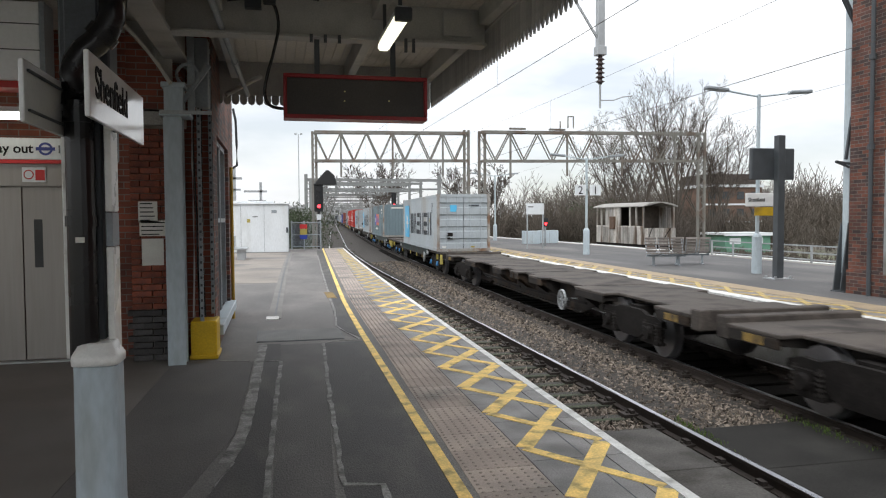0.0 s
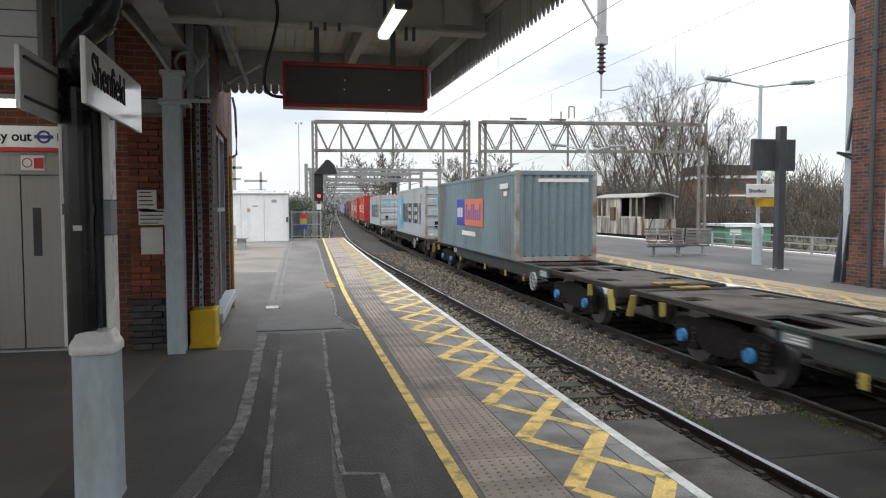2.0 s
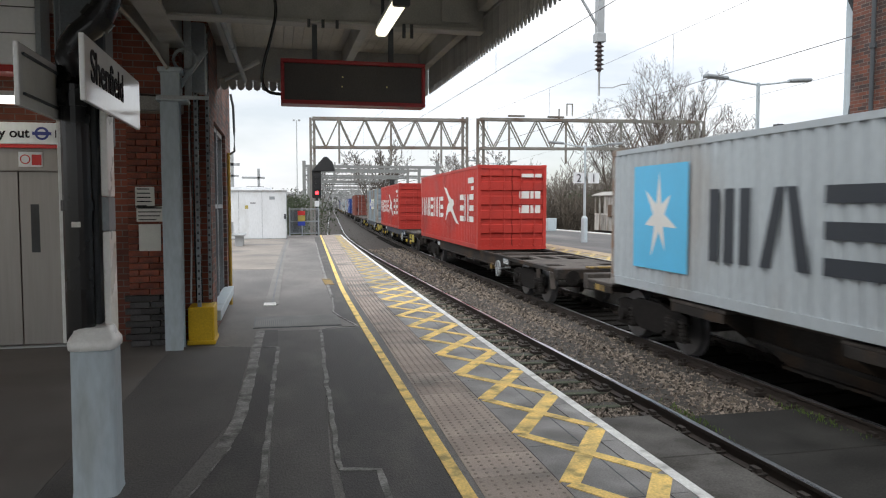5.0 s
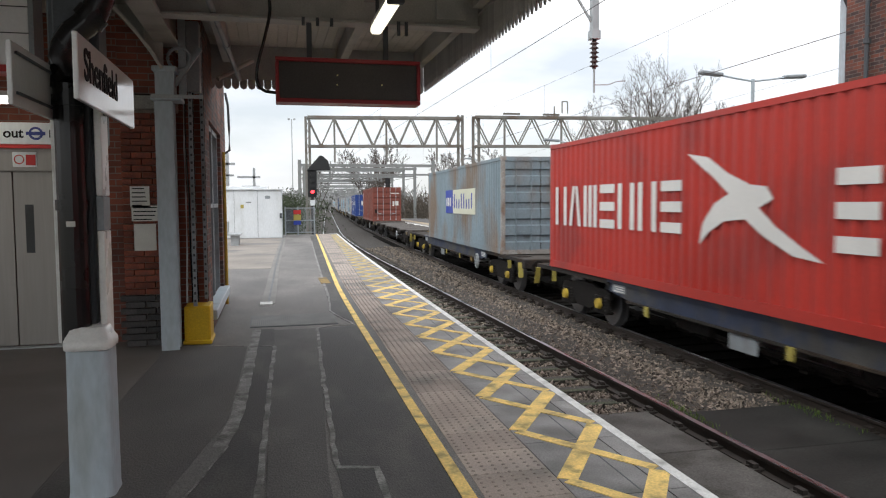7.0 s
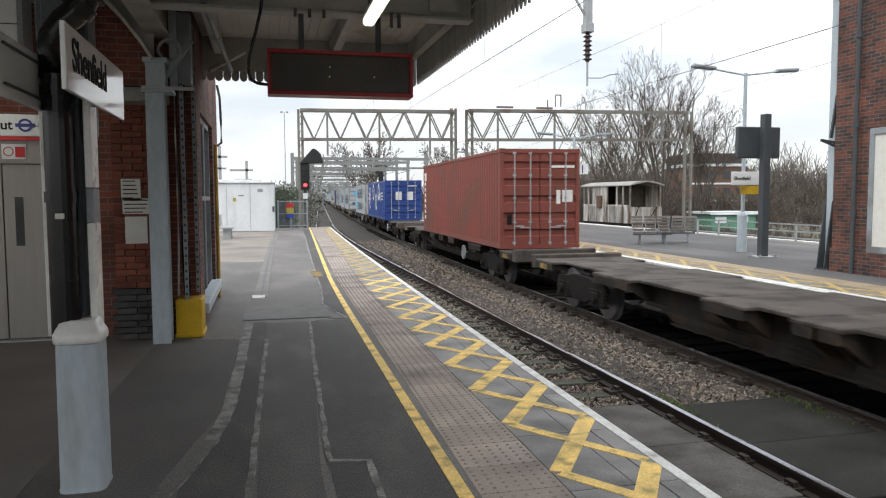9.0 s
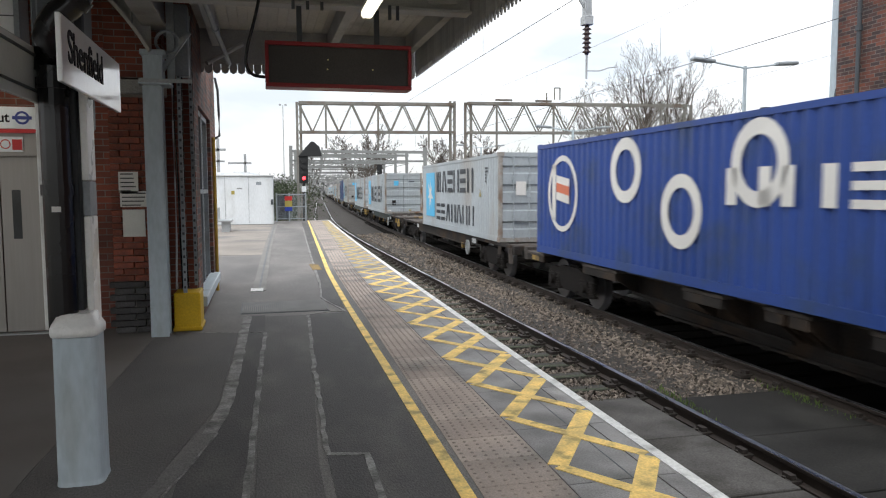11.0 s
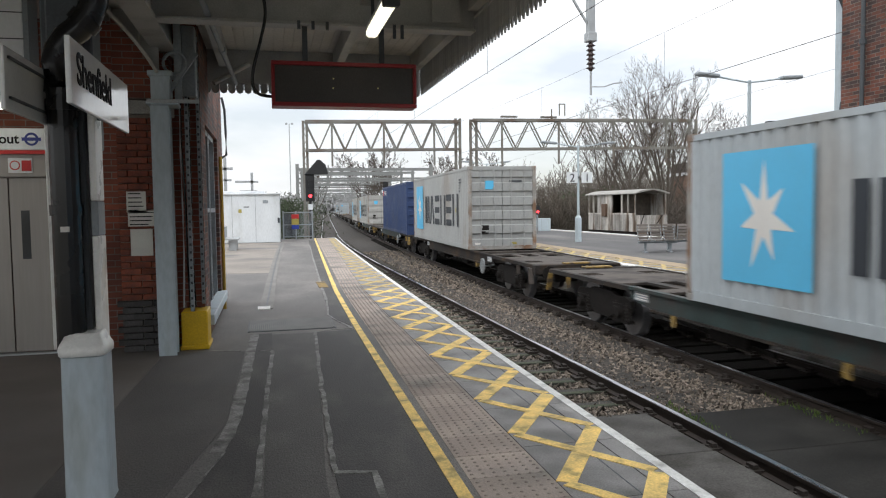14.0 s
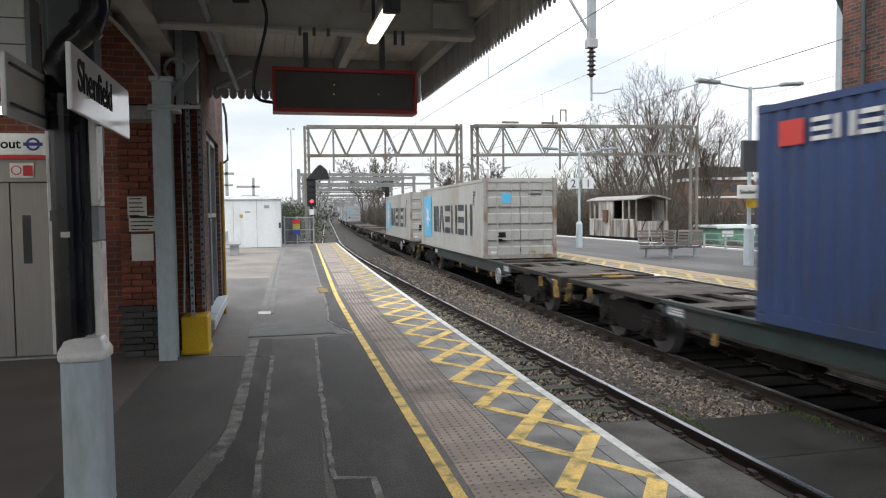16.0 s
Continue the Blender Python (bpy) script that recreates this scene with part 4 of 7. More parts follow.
        side_mark(bm, CL - 6.1, H * 0.27, [(0, 1.5), (0.55, 1.42), (1.1, 1.15), (1.6, 0.98), (1.95, 0.95), (2.1, 0.78), (1.8, 0.66), (2.15, 0.42), (2.6, 0.2), (3.05, 0.0), (2.5, 0.05), (1.9, 0.28), (1.5, 0.5), (1.0, 0.46), (0.6, 0.28), (0.35, 0.08), (0.45, 0.42), (0.75, 0.72), (1.1, 0.86), (0.7, 1.12), (0.35, 1.3)])
        side_mark(bm, 1.5, H - 0.6, [(0, 0), (0.9, 0), (0.9, 0.2), (0, 0.2)])
        side_mark(bm, 1.0, H - 0.85, [(0, 0), (0.4, 0), (0.4, 0.14), (0, 0.14)])
        pieces("marking", bm, MARK_WHITE, c, "white bars and a winged shape")
    elif style == "ring":
        bm = bmesh.new()
        def ring(yc, zc, r, t):
            for i in range(24):
                a0, a1 = 2 * math.pi * i / 24, 2 * math.pi * (i + 1) / 24
                vs = [bm.verts.new((-1.223, yc - q * math.sin(a), zc + q * math.cos(a))) for q, a in ((r, a0), (r, a1), (r - t, a1), (r - t, a0))]
                bm.faces.new(vs)
        ring(CL - 1.6, H * 0.55, 0.85, 0.12)
        for i in range(3):
            ring(CL - 4.6 - i * 1.9, H * (0.72 if i % 2 == 0 else 0.45), 0.6, 0.22)
        block_row(c, MARK_WHITE, 4.6, 3.5, H * 0.5, H * 0.2, "IIE")
        side_mark(bm, CL - 1.0, H * 0.32, [(0, 0), (0.22, 0), (0.22, 1.25), (0, 1.25)])
        side_mark(bm, CL - 1.25, H * 0.5, [(0, 0), (0.75, -0.1), (0.75, 0.45), (0, 0.55)])
        part("marking", bm, MARK_WHITE, c)
        bm = bmesh.new()
        side_mark(bm, CL - 1.25, H * 0.57, [(0, 0), (0.75, -0.1), (0.75, 0.1), (0, 0.2)], -1.226)
        part("marking", bm, MARK_ORANGE, c)
    elif style == "bars":
        block_row(c, MARK_WHITE, CL - 1.0, 1.5, H - 0.56, 0.28, "EIEI")
        bm = bmesh.new()
        side_mark(bm, CL - 0.45, H - 0.58, [(0, 0), (0.45, 0), (0.45, 0.32), (0, 0.32)])
        part("marking", bm, MARK_RED, c)
    elif style == "plain":
        bm = bmesh.new()
        for i in range(7):
            side_mark(bm, CL - 0.3, 0.55 + i * 0.24, [(0, 0), (0.3, 0), (0.3, 0.16), (0, 0.16)])
        side_mark(bm, CL - 0.3, 2.2, [(0, 0), (0.45, 0), (0.45, 0.35), (0, 0.35)])
        pieces("marking", bm, MARK_WHITE, c)
    return c


AXLE_Z = -0.573


def plate(bm, outline, x0, x1):
    """An upright plate of the outline (along, up) between x0 and x1."""
    va = [bm.verts.new((x0, y, z)) for y, z in outline]
    vb = [bm.verts.new((x1, y, z)) for y, z in outline]
    bm.faces.new(va[::-1])
    bm.faces.new(vb)
    n = len(outline)
    for i in range(n):
        bm.faces.new((va[i], va[(i + 1) % n], vb[(i + 1) % n], vb[i]))


def bogie(parent, y, axle):
    b = new("bogie")
    b.parent, b.location = parent, (0, y, 0)
    z = AXLE_Z
    arch = [(-1.3, z + 0.12), (-1.27, z + 0.24), (-1.05, z + 0.3), (-0.7, z + 0.29), (-0.45, z + 0.36), (0.45, z + 0.36), (0.7, z + 0.29), (1.05, z + 0.3), (1.27, z + 0.24), (1.3, z + 0.12),
            (1.12, z + 0.13), (0.9, z + 0.17), (0.66, z + 0.08), (0.5, z - 0.12), (0.3, z - 0.18), (-0.3, z - 0.18), (-0.5, z - 0.12), (-0.66, z + 0.08), (-0.9, z + 0.17), (-1.12, z + 0.13)]
    for sx in (-1, 1):
        bm = bmesh.new()
        plate(bm, arch, *sorted((sx * 0.97, sx * 1.06)))
        part("side_frame", bm, UNDER, b)
        for k in (-1, 1):
            bm = bmesh.new()
            box(bm, sx * 1.02 - 0.09, sx * 1.02 + 0.09, k * 0.9 - 0.14, k * 0.9 + 0.14, z - 0.16, z + 0.16)
            box(bm, sx * 1.02 - 0.08, sx * 1.02 + 0.08, k * 0.9 - 0.33, k * 0.9 + 0.33, z - 0.2, z - 0.15)
            part("axle_guard", bm, UNDER, b)
            bm = bmesh.new()
            rod(bm, (sx * 1.1, k * 0.9, z), (sx * 1.18, k * 0.9, z), 0.12, 0.1, 14)
            part("axle_box", bm, axle, b)
            for q in (-0.23, 0.23):
                bm = bmesh.new()
                rod(bm, (sx * 1.03, k * 0.9 + q, z - 0.15), (sx * 1.03, k * 0.9 + q, z + 0.2), 0.05, n=8)
                for c in range(5):
                    rod(bm, (sx * 1.03, k * 0.9 + q, z - 0.14 + c * 0.065), (sx * 1.03, k * 0.9 + q, z - 0.105 + c * 0.065), 0.08, n=10)
                part("coil_spring", bm, WAGON, b)
        bm = bmesh.new()
        for k in (-1, 1):
            bar(bm, (sx * 0.9, k * 0.36, z + 0.2), (sx * 0.9, k * 0.4, z - 0.2), 0.06, 0.1)
        bar(bm, (sx * 0.9, -0.42, z - 0.2), (sx * 0.9, 0.42, z - 0.2), 0.05, 0.05)
        part("brake_hanger", bm, UNDER, b)
    bm = bmesh.new()
    box(bm, -0.95, 0.95, -0.22, 0.22, z + 0.08, z + 0.4)
    part("bolster", bm, UNDER, b)
    for k in (-1, 1):
        bm = bmesh.new()
        rod(bm, (-0.95, k * 0.9, z), (0.95, k * 0.9, z), 0.08, n=8)
        for sx in (-1, 1):
            rod(bm, (sx * 0.72, k * 0.9, z), (sx * 0.81, k * 0.9, z), 0.4, 0.4, 24)
        w = part("wheelset", bm, WHEEL, b)
        for sx in (-1, 1):
            bm = bmesh.new()
            rod(bm, (sx * 0.71, k * 0.9, z), (sx * 0.835, k * 0.9, z), 0.455, 0.452, 28)
            rod(bm, (sx * 0.68, k * 0.9, z), (sx * 0.71, k * 0.9, z), 0.485, 0.485, 28)
            part("tyre", bm, TYRE, w, "bright worn wheel tyre")
    return b


def hand_wheel(w, x, y, z):
    bm = bmesh.new()
    for k in range(20):
        a0, a1 = k * math.pi / 10, (k + 1) * math.pi / 10
        bar(bm, (x, y + 0.23 * math.cos(a0), z + 0.23 * math.sin(a0)), (x, y + 0.23 * math.cos(a1), z + 0.23 * math.sin(a1)), 0.035, 0.05, up=(1, 0, 0))
    for k in range(3):
        c, q = 0.21 * math.cos(k * 1.047), 0.21 * math.sin(k * 1.047)
        bar(bm, (x, y + c, z + q), (x, y - c, z - q), 0.03, 0.03, up=(1, 0, 0))
    rod(bm, (x - 0.02, y, z), (x + 0.4, y, z), 0.035, n=8)
    part("handbrake_wheel", bm, GALV, w, "pale handbrake wheel")


def wagon(kind, paint, axle, tags=False):
    """A flat wagon 20.1 m long; its deck, at the containers' floor, is the local z = 0.0 of the train."""
    L = 20.1
    label = {"deck": "low spine container wagon with grimy brown outrigger deck on bogies", "open": "flat container wagon with open grimy steel frame on two bogies"}[kind]
    w = thing("container_wagon", label, "railway wagon", "wagons of the train")
    if kind == "deck":
        # a deep spine with pads standing out from it on gussets
        for sx in (-1, 1):
            bm = bmesh.new()
            plate(bm, [(0.3, -0.26), (4.5, -0.26), (6.0, -0.72), (L - 6.0, -0.72), (L - 4.5, -0.26), (L - 0.3, -0.26), (L - 0.3, -0.06), (0.3, -0.06)], *sorted((sx * 0.66, sx * 0.62)))
            part("side_sill", bm, WAGON, w)
            boxes("bottom_flange", w, WAGON, (*sorted((sx * 0.74, sx * 0.54)), 6.0, L - 6.0, -0.76, -0.72))
        half = [(0.3, 1.5, 1.2), (1.5, 3.7, 0.86), (3.7, 5.3, 1.2), (5.3, 7.6, 0.98), (7.6, 8.7, 1.2), (8.7, 9.6, 0.98), (9.6, L / 2, 1.2)]
        spans = half + [(L - b, L - a, h) for a, b, h in half]
        for i, (a, b, hw) in enumerate(spans):
            boxes("deck_plate", w, WAGON_DECK, (-hw, hw, a + 0.003, b - 0.003, -0.09, -0.03 - 0.003 * (i % 3)), bevel=0.012)
            if hw > 1.1:
                for sx in (-1, 1):
                    boxes("pad_edge", w, WAGON, (*sorted((sx * 1.2, sx * 1.14)), a + 0.05, b - 0.05, -0.24, -0.09), bevel=0.008)
                    for y in (a + 0.1, b - 0.14):
                        bm = bmesh.new()
                        q = [(sx * 0.66, -0.09), (sx * 1.14, -0.09), (sx * 1.14, -0.2), (sx * 0.66, -0.55 if 5 < y < L - 5 else -0.25)]
                        va, vb = [bm.verts.new((x, y, z)) for x, z in q], [bm.verts.new((x, y + 0.04, z)) for x, z in q]
                        bm.faces.new(va)
                        bm.faces.new(vb[::-1])
                        for k in range(4):
                            bm.faces.new((va[k], va[(k + 1) % 4], vb[(k + 1) % 4], vb[k]))
                        part("gusset", bm, WAGON, w)
                if a < 1 or b > L - 1:
                    boxes("yellow_patch", w, DIRTY_YELLOW, (-1.206, -1.2, a + 0.35, a + 0.8, -0.22, -0.1))
        for y0, y1 in ((0.02, 0.3), (L - 0.3, L - 0.02)):
            boxes("headstock", w, WAGON_DECK, (-1.18, 1.18, y0, y1, -0.28, 0.06), bevel=0.02)
        hand_wheel(w, -1.12, 6.3, -0.45)
        bm = bmesh.new()
        bar(bm, (-0.95, 5.2, -0.42), (-0.95, 9.6, -0.5), 0.03, 0.06)
        bar(bm, (-0.95, 10.2, -0.5), (-0.95, 14.6, -0.42), 0.03, 0.06)
        part("brake_rigging", bm, UNDER, w)
    else:
        for sx in (-1, 1):
            a, b = sorted((sx * 1.2, sx * 1.08))
            boxes("sill_flange", w, paint, (a, b, 4.2, L - 4.2, -0.06, -0.005))
            boxes("sill_flange", w, WAGON, (a, b, 0.35, 4.197, -0.1, -0.01))
            boxes("sill_flange", w, WAGON, (a, b, L - 4.197, L - 0.35, -0.1, -0.01))
            bm = bmesh.new()
            plate(bm, [(4.2, -0.24), (5.0, -0.34), (L - 5.0, -0.34), (L - 4.2, -0.24), (L - 4.2, -0.06), (4.2, -0.06)], *sorted((sx * 1.15, sx * 1.12)))
            part("side_sill", bm, paint, w)
            boxes("bottom_flange", w, WAGON, (a, b, 5.0, L - 5.0, -0.375, -0.34))
        def mirrored(name, x0, x1, y0, y1, z0, z1, m):
            for p, q in ((y0, y1), (L - y1, L - y0)):
                boxes(name, w, m, (x0, x1, p + 0.003, q - 0.003, z0, z1))
        for x0, x1, y0, y1 in ((-1.08, 1.08, 0.36, 1.25), (-1.08, -0.95, 1.25, 1.75), (-0.5, 0.5, 1.25, 1.75), (0.95, 1.08, 1.25, 1.75), (-1.08, 1.08, 1.75, 3.5), (-1.08, -1.0, 3.5, 4.7), (-0.42, -0.2, 3.5, 4.7), (0.2, 0.42, 3.5, 4.7), (1.0, 1.08, 3.5, 4.7), (-1.1, 1.1, 4.7, 5.2)):
            mirrored("deck_plate", x0, x1, y0, y1, -0.08, -0.032, WAGON_DECK)
        for y0, y1 in ((6.3, 6.6), (7.8, 8.1), (9.3, 9.6), (10.0, 10.05)):
            mirrored("deck_plate", -1.1, 1.1, y0, y1, -0.09, -0.035, WAGON_DECK)
        boxes("centre_sill", w, WAGON, (-0.3, 0.3, 0.4, L - 0.4, -0.4, -0.1))
        for i in range(9):
            y = 4.8 + i * 1.3
            boxes("cross_member", w, WAGON, (-1.1, 1.1, y, y + 0.12, -0.3, -0.1))
        for y0, y1, s in ((0.05, 0.35, -1), (L - 0.35, L - 0.05, 1)):
            boxes("headstock", w, WAGON, (-1.18, 1.18, y0, y1, -0.26, -0.012), bevel=0.015)
            boxes("walk_plate", w, DIRTY_YELLOW, (-0.35, 0.35, y0 + 0.02, y1 - 0.02, -0.01, 0.03), bevel=0.01)
            yb = y0 if s < 0 else y1
            for sx in (-1, 1):
                bm = bmesh.new()
                rod(bm, (sx * 0.87, yb, -0.2), (sx * 0.87, yb + s * 0.2, -0.2), 0.09, n=10)
                rod(bm, (sx * 0.87, yb + s * 0.2, -0.2), (sx * 0.87, yb + s * 0.24, -0.2), 0.18, n=14)
                part("buffer", bm, UNDER, w)
                lever = (TAG_YELLOW if axle != UNDER else DIRTY_YELLOW) if tags else WAGON_DECK
                bm = bmesh.new()
                bar(bm, (sx * 1.22, yb - s * 0.25, -0.1), (sx * 1.24, yb - s * 0.12, -0.5), 0.03, 0.13, up=(1, 0, 0))
                part("lever", bm, lever, w)
                bm = bmesh.new()
                bar(bm, (sx * 1.22, yb - s * 1.3, -0.1), (sx * 1.22, yb - s * 1.3, -0.34), 0.03, 0.1, up=(1, 0, 0))
                part("lever", bm, lever, w)
        hand_wheel(w, -1.22, 5.25, -0.42)
        for y in (4.35, L - 4.9):
            boxes("data_panel", w, GREY_STEEL, (-1.158, -1.151, y, y + 0.55, -0.24, -0.08))
            for k in range(3):
                boxes("data_line", w, MARK_WHITE, (-1.162, -1.158, y + 0.05, y + 0.48 - 0.1 * (k % 2), -0.22 + k * 0.045, -0.2 + k * 0.045))
        bm = bmesh.new()
        rod(bm, (-1.2, 6.2, -0.42), (-1.08, 6.2, -0.42), 0.1, n=12)
        part("valve_cap", bm, DIRTY_YELLOW, w)
        for y0, y1, hw, z in ((6.6, 7.4, 1.0, -0.62), (8.6, 9.6, 0.95, -0.6), (12.6, 13.6, 1.0, -0.62)):
            boxes("gear_box", w, UNDER, (-hw, -hw + 0.4, y0, y1, z, -0.38), bevel=0.03)
        if paint == WAGON_BLUE:
            boxes("brake_panel", w, GREY_STEEL, (-1.17, -1.15, 11.2, 11.85, -0.62, -0.376))
        bm = bmesh.new()
        rod(bm, (0.5, 7.6, -0.6), (0.5, 9.4, -0.6), 0.2, n=14)
        part("air_tank", bm, UNDER, w)
        bm = bmesh.new()
        bar(bm, (-0.9, 5.0, -0.45), (-0.9, 8.0, -0.6), 0.05, 0.06)
        bar(bm, (-0.9, 15.1, -0.45), (-0.9, 12.1, -0.6), 0.05, 0.06)
        part("brake_rigging", bm, UNDER, w)
        if tags:
            for y in (7.9, 10.4, 14.2):
                boxes("lever", w, TAG_YELLOW if axle != UNDER else DIRTY_YELLOW, (-1.23, -1.2, y, y + 0.12, -0.52, -0.34))
    bogie(w, 2.75, axle)
    bogie(w, L - 2.75, axle)
    return w


# where each stands along the line at the clip's start (its front end), and what it is
LOADS = [(32.2, "star", "pale", False, False), (58.1, "panel_orange", "slate", False, True), (73.9, "star", "pale", False, False), (99.4, "star", "pale", False, False),
         (122.3, "bird", "red", True, False), (144.0, "bird", "red", True, False), (160.3, "panel_cream", "bluegrey", True, False), (201.9, "plain", "brown", True, False),
         (229.2, "ring", "blue", False, False), (244.6, "star2", "pale", False, False), (271.2, "star", "pale", False, False), (287.0, "star", "pale", False, False),
         (313.3, "star", "grey", True, False), (328.25, "bars", "navy", True, False), (354.3, "star", "warm", False, False), (370.2, "star", "warm", False, False),
         (455.0, "star", "pale", False, False), (471.0, "star2", "warm", False, False), (497.0, "star", "pale", False, False)]
WAGONS = [(-30.6, "deck", WAGON), (-10.2, "deck", WAGON), (10.3, "deck", WAGON), (30.9, "open", WAGON_GREEN), (51.4, "open", WAGON_GREEN), (72.6, "open", WAGON), (93.0, "deck", WAGON), (114.6, "open", WAGON),
          (137.2, "open", WAGON_BLUE), (158.2, "open", WAGON_BLUE), (179.2, "deck", WAGON), (200.6, "deck", WAGON), (222.4, "deck", WAGON), (243.2, "open", WAGON), (264.4, "open", WAGON_GREEN), (285.4, "open", WAGON_GREEN),
          (306.4, "open", WAGON), (327.2, "open", WAGON_GREEN), (347.6, "open", WAGON_GREEN), (368.8, "open", WAGON), (389.4, "open", WAGON), (410.6, "deck", WAGON), (431.8, "open", WAGON), (453.6, "open", WAGON), (474.8, "deck", WAGON), (495.6, "open", WAGON)]
FLOOR_Z = 0.113
ROLLING = []


def build_train():
    for s, style, colour, high, plain in LOADS:
        ROLLING.append((container(style, colour, high, plain), s, CL, 0.0))
    first = {}
    for s, kind, paint in WAGONS:
        axle = AXLE_BLUE if paint == WAGON_GREEN and s < 100 else AXLE_YELLOW if paint == WAGON_BLUE else UNDER
        key = (kind, paint.name, axle.name)
        if key in first:
            w = copy_thing(first[key], Matrix())
        else:
            w = first[key] = wagon(kind, paint, axle, paint != WAGON)
        ROLLING.append((w, s, 20.1, 0.0))


def travelled(t):
    """Metres that the train has run after t seconds."""
    ts = [0, 2, 4, 7, 10, 16]
    vs = [18.9, 19.3, 20.3, 20.9, 21.4, 21.5]
    out = 0.0
    for a, b, va, vb in zip(ts, ts[1:], vs, vs[1:]):
        d = min(max(t - a, 0), b - a)
        out += va * d + (vb - va) / (b - a) * d * d / 2
    return out


def motions():
    for ob, s, length, dz in ROLLING:
        rows = []
        for i in range(33):
            t = i * 0.5
            y = s - travelled(t)
            x0, x1 = train_x(y), train_x(y + length)
            a = math.atan2(x1 - x0, length)
            rows.append((t, pose(x0, y, FLOOR_Z + dz, 0, 0, -math.degrees(a))))
        walk(ob, rows)


build_ground()
build_track("track_platform", near_x, "empty railway track with worn bright rails on timber sleepers")
# these sleepers take the near-black colour painted for the train's shade
build_track("track_through", train_x, "railway track under the freight train", TRAIN_SHADE)
build_shade_bed()
build_stones()
build_crossing()
build_near_platform()
build_far_platform()
build_train()


# ---------------------------------------------------------------- station building and canopy
def sign_bars(parent, x0, x1, y, z0, z1, rows, material=INK):
    """Unreadable lines of print on a sheet that faces the camera's side."""
    h = (z1 - z0) / rows
    for i in range(rows):
        boxes("print_line", parent, material, (x0 + 0.02, x0 + 0.02 + (x1 - x0 - 0.04) * random.uniform(0.6, 1), y - 0.002, y, z0 + h * (i + 0.35), z0 + h * (i + 0.6)))


def build_building():
    b = tagged(new("wall_station"), "red brick station building wall with dark lower courses", "wall", kind="structure")
    boxes("wall_lift", b, BRICK_WALL_X, (-9, -1.68, 9.42, 9.8, -0.1, 4.2))
    for d in ((-1.1, -0.78, 9.45, 13.6, -0.1, 0.28), (-1.1, -0.78, 9.45, 10.1, 0.28, 3.9), (-1.1, -0.78, 12.3, 13.6, 0.28, 3.9), (-1.1, -0.78, 10.1, 12.3, 2.75, 3.9)):
        boxes("wall_side", b, BRICK_WALL_Y, d)
    boxes("corner_pier", b, BRICK_WALL_X, (-1.1, -0.79, 9.4, 9.447, 0.0, 3.86))
    boxes("wall_end", b, BRICK_WALL_X, (-9, -1.12, 13.3, 13.6, -0.1, 3.9))
    boxes("pier_core", b, MORTAR, (-1.67, -1.1, 9.1, 9.6, -0.05, 2.74))
    boxes("upper_pier", b, BRICK_WALL_X, (-1.69, -1.08, 9.07, 9.6, 2.92, 3.86))
    bm = bmesh.new()
    box(bm, -0.1075, 0.1075, -0.05, 0.05, -0.0325, 0.0325)
    full = finish(bm, "brick", BRICK_RED, 0.004)
    bm = bmesh.new()
    box(bm, -0.1075, 0.1075, -0.05, 0.05, -0.0325, 0.0325)
    blue = finish(bm, "brick", BRICK_BLUE, 0.004)
    bm = bmesh.new()
    box(bm, -0.05, 0.05, -0.05, 0.05, -0.0325, 0.0325)
    half = finish(bm, "brick", BRICK_RED, 0.004)
    for c in range(36):
        z = 0.04 + c * 0.075
        x = -1.56 if c % 2 == 0 else -1.615
        while x < -1.12:
            o = new("brick", blue if z < 0.6 else (half if c % 2 and x < -1.6 else full))
            o.parent, o.location = b, (x, 9.09 + random.uniform(-0.003, 0.003), z)
            x += 0.2275 if not (c % 2 and x < -1.6) else 0.1675
    boxes("pier_cap", b, CONCRETE, (-1.7, -1.07, 9.03, 9.62, 2.74, 2.9), bevel=0.01)
    # lift front
    l = thing("lift_entrance", "brushed stainless steel lift doors with narrow dark windows", "lift")
    boxes("surround", l, STAINLESS, (-4.6, -2.33, 9.36, 9.42, 2.04, 2.34), (-2.4, -2.33, 9.36, 9.42, 0, 2.04), (-4.6, -4.5, 9.36, 9.42, 0, 2.04))
    for x0, x1 in ((-3.5, -2.905), (-2.895, -2.41), (-4.1, -3.51)):
        d = boxes("door", l, STAINLESS, (x0, x1, 9.385, 9.415, 0.02, 2.035), bevel=0.004)
        boxes("window", d, GLASS_DARK, (x1 - 0.37, x1 - 0.28, 9.38, 9.386, 1.1, 1.66))
    boxes("threshold", l, GALV, (-4.6, -2.33, 9.28, 9.42, -0.02, 0.012))
    boxes("header_plate", l, STAINLESS, (-4.6, -2.33, 9.33, 9.36, 2.05, 2.32))
    s = thing("way_out_sign", "white way out sign with blue ring and lift symbol", "sign")
    boxes("board", s, WHITE_MATT, (-4.4, -2.36, 9.26, 9.32, 2.345, 2.59), bevel=0.005)
    boxes("stripe", s, RED_PLATE, (-4.4, -2.36, 9.258, 9.32, 2.3, 2.342))
    lettering("lettering", "Way out", 0.15, INK, s, pose(-2.73, 9.256, 2.42, 90), align="RIGHT", bold=0.003)
    bm = bmesh.new()
    for i in range(24):
        a0, a1 = 2 * math.pi * i / 24, 2 * math.pi * (i + 1) / 24
        bm.faces.new([bm.verts.new((-2.6 + r * math.sin(a), 9.255, 2.467 + r * math.cos(a))) for r, a in ((0.075, a0), (0.075, a1), (0.05, a1), (0.05, a0))])
    ring = part("ring_symbol", bm, NAVY, s, "blue ring with bar")
    boxes("ring_bar", ring, NAVY, (-2.7, -2.5, 9.251, 9.255, 2.448, 2.486))
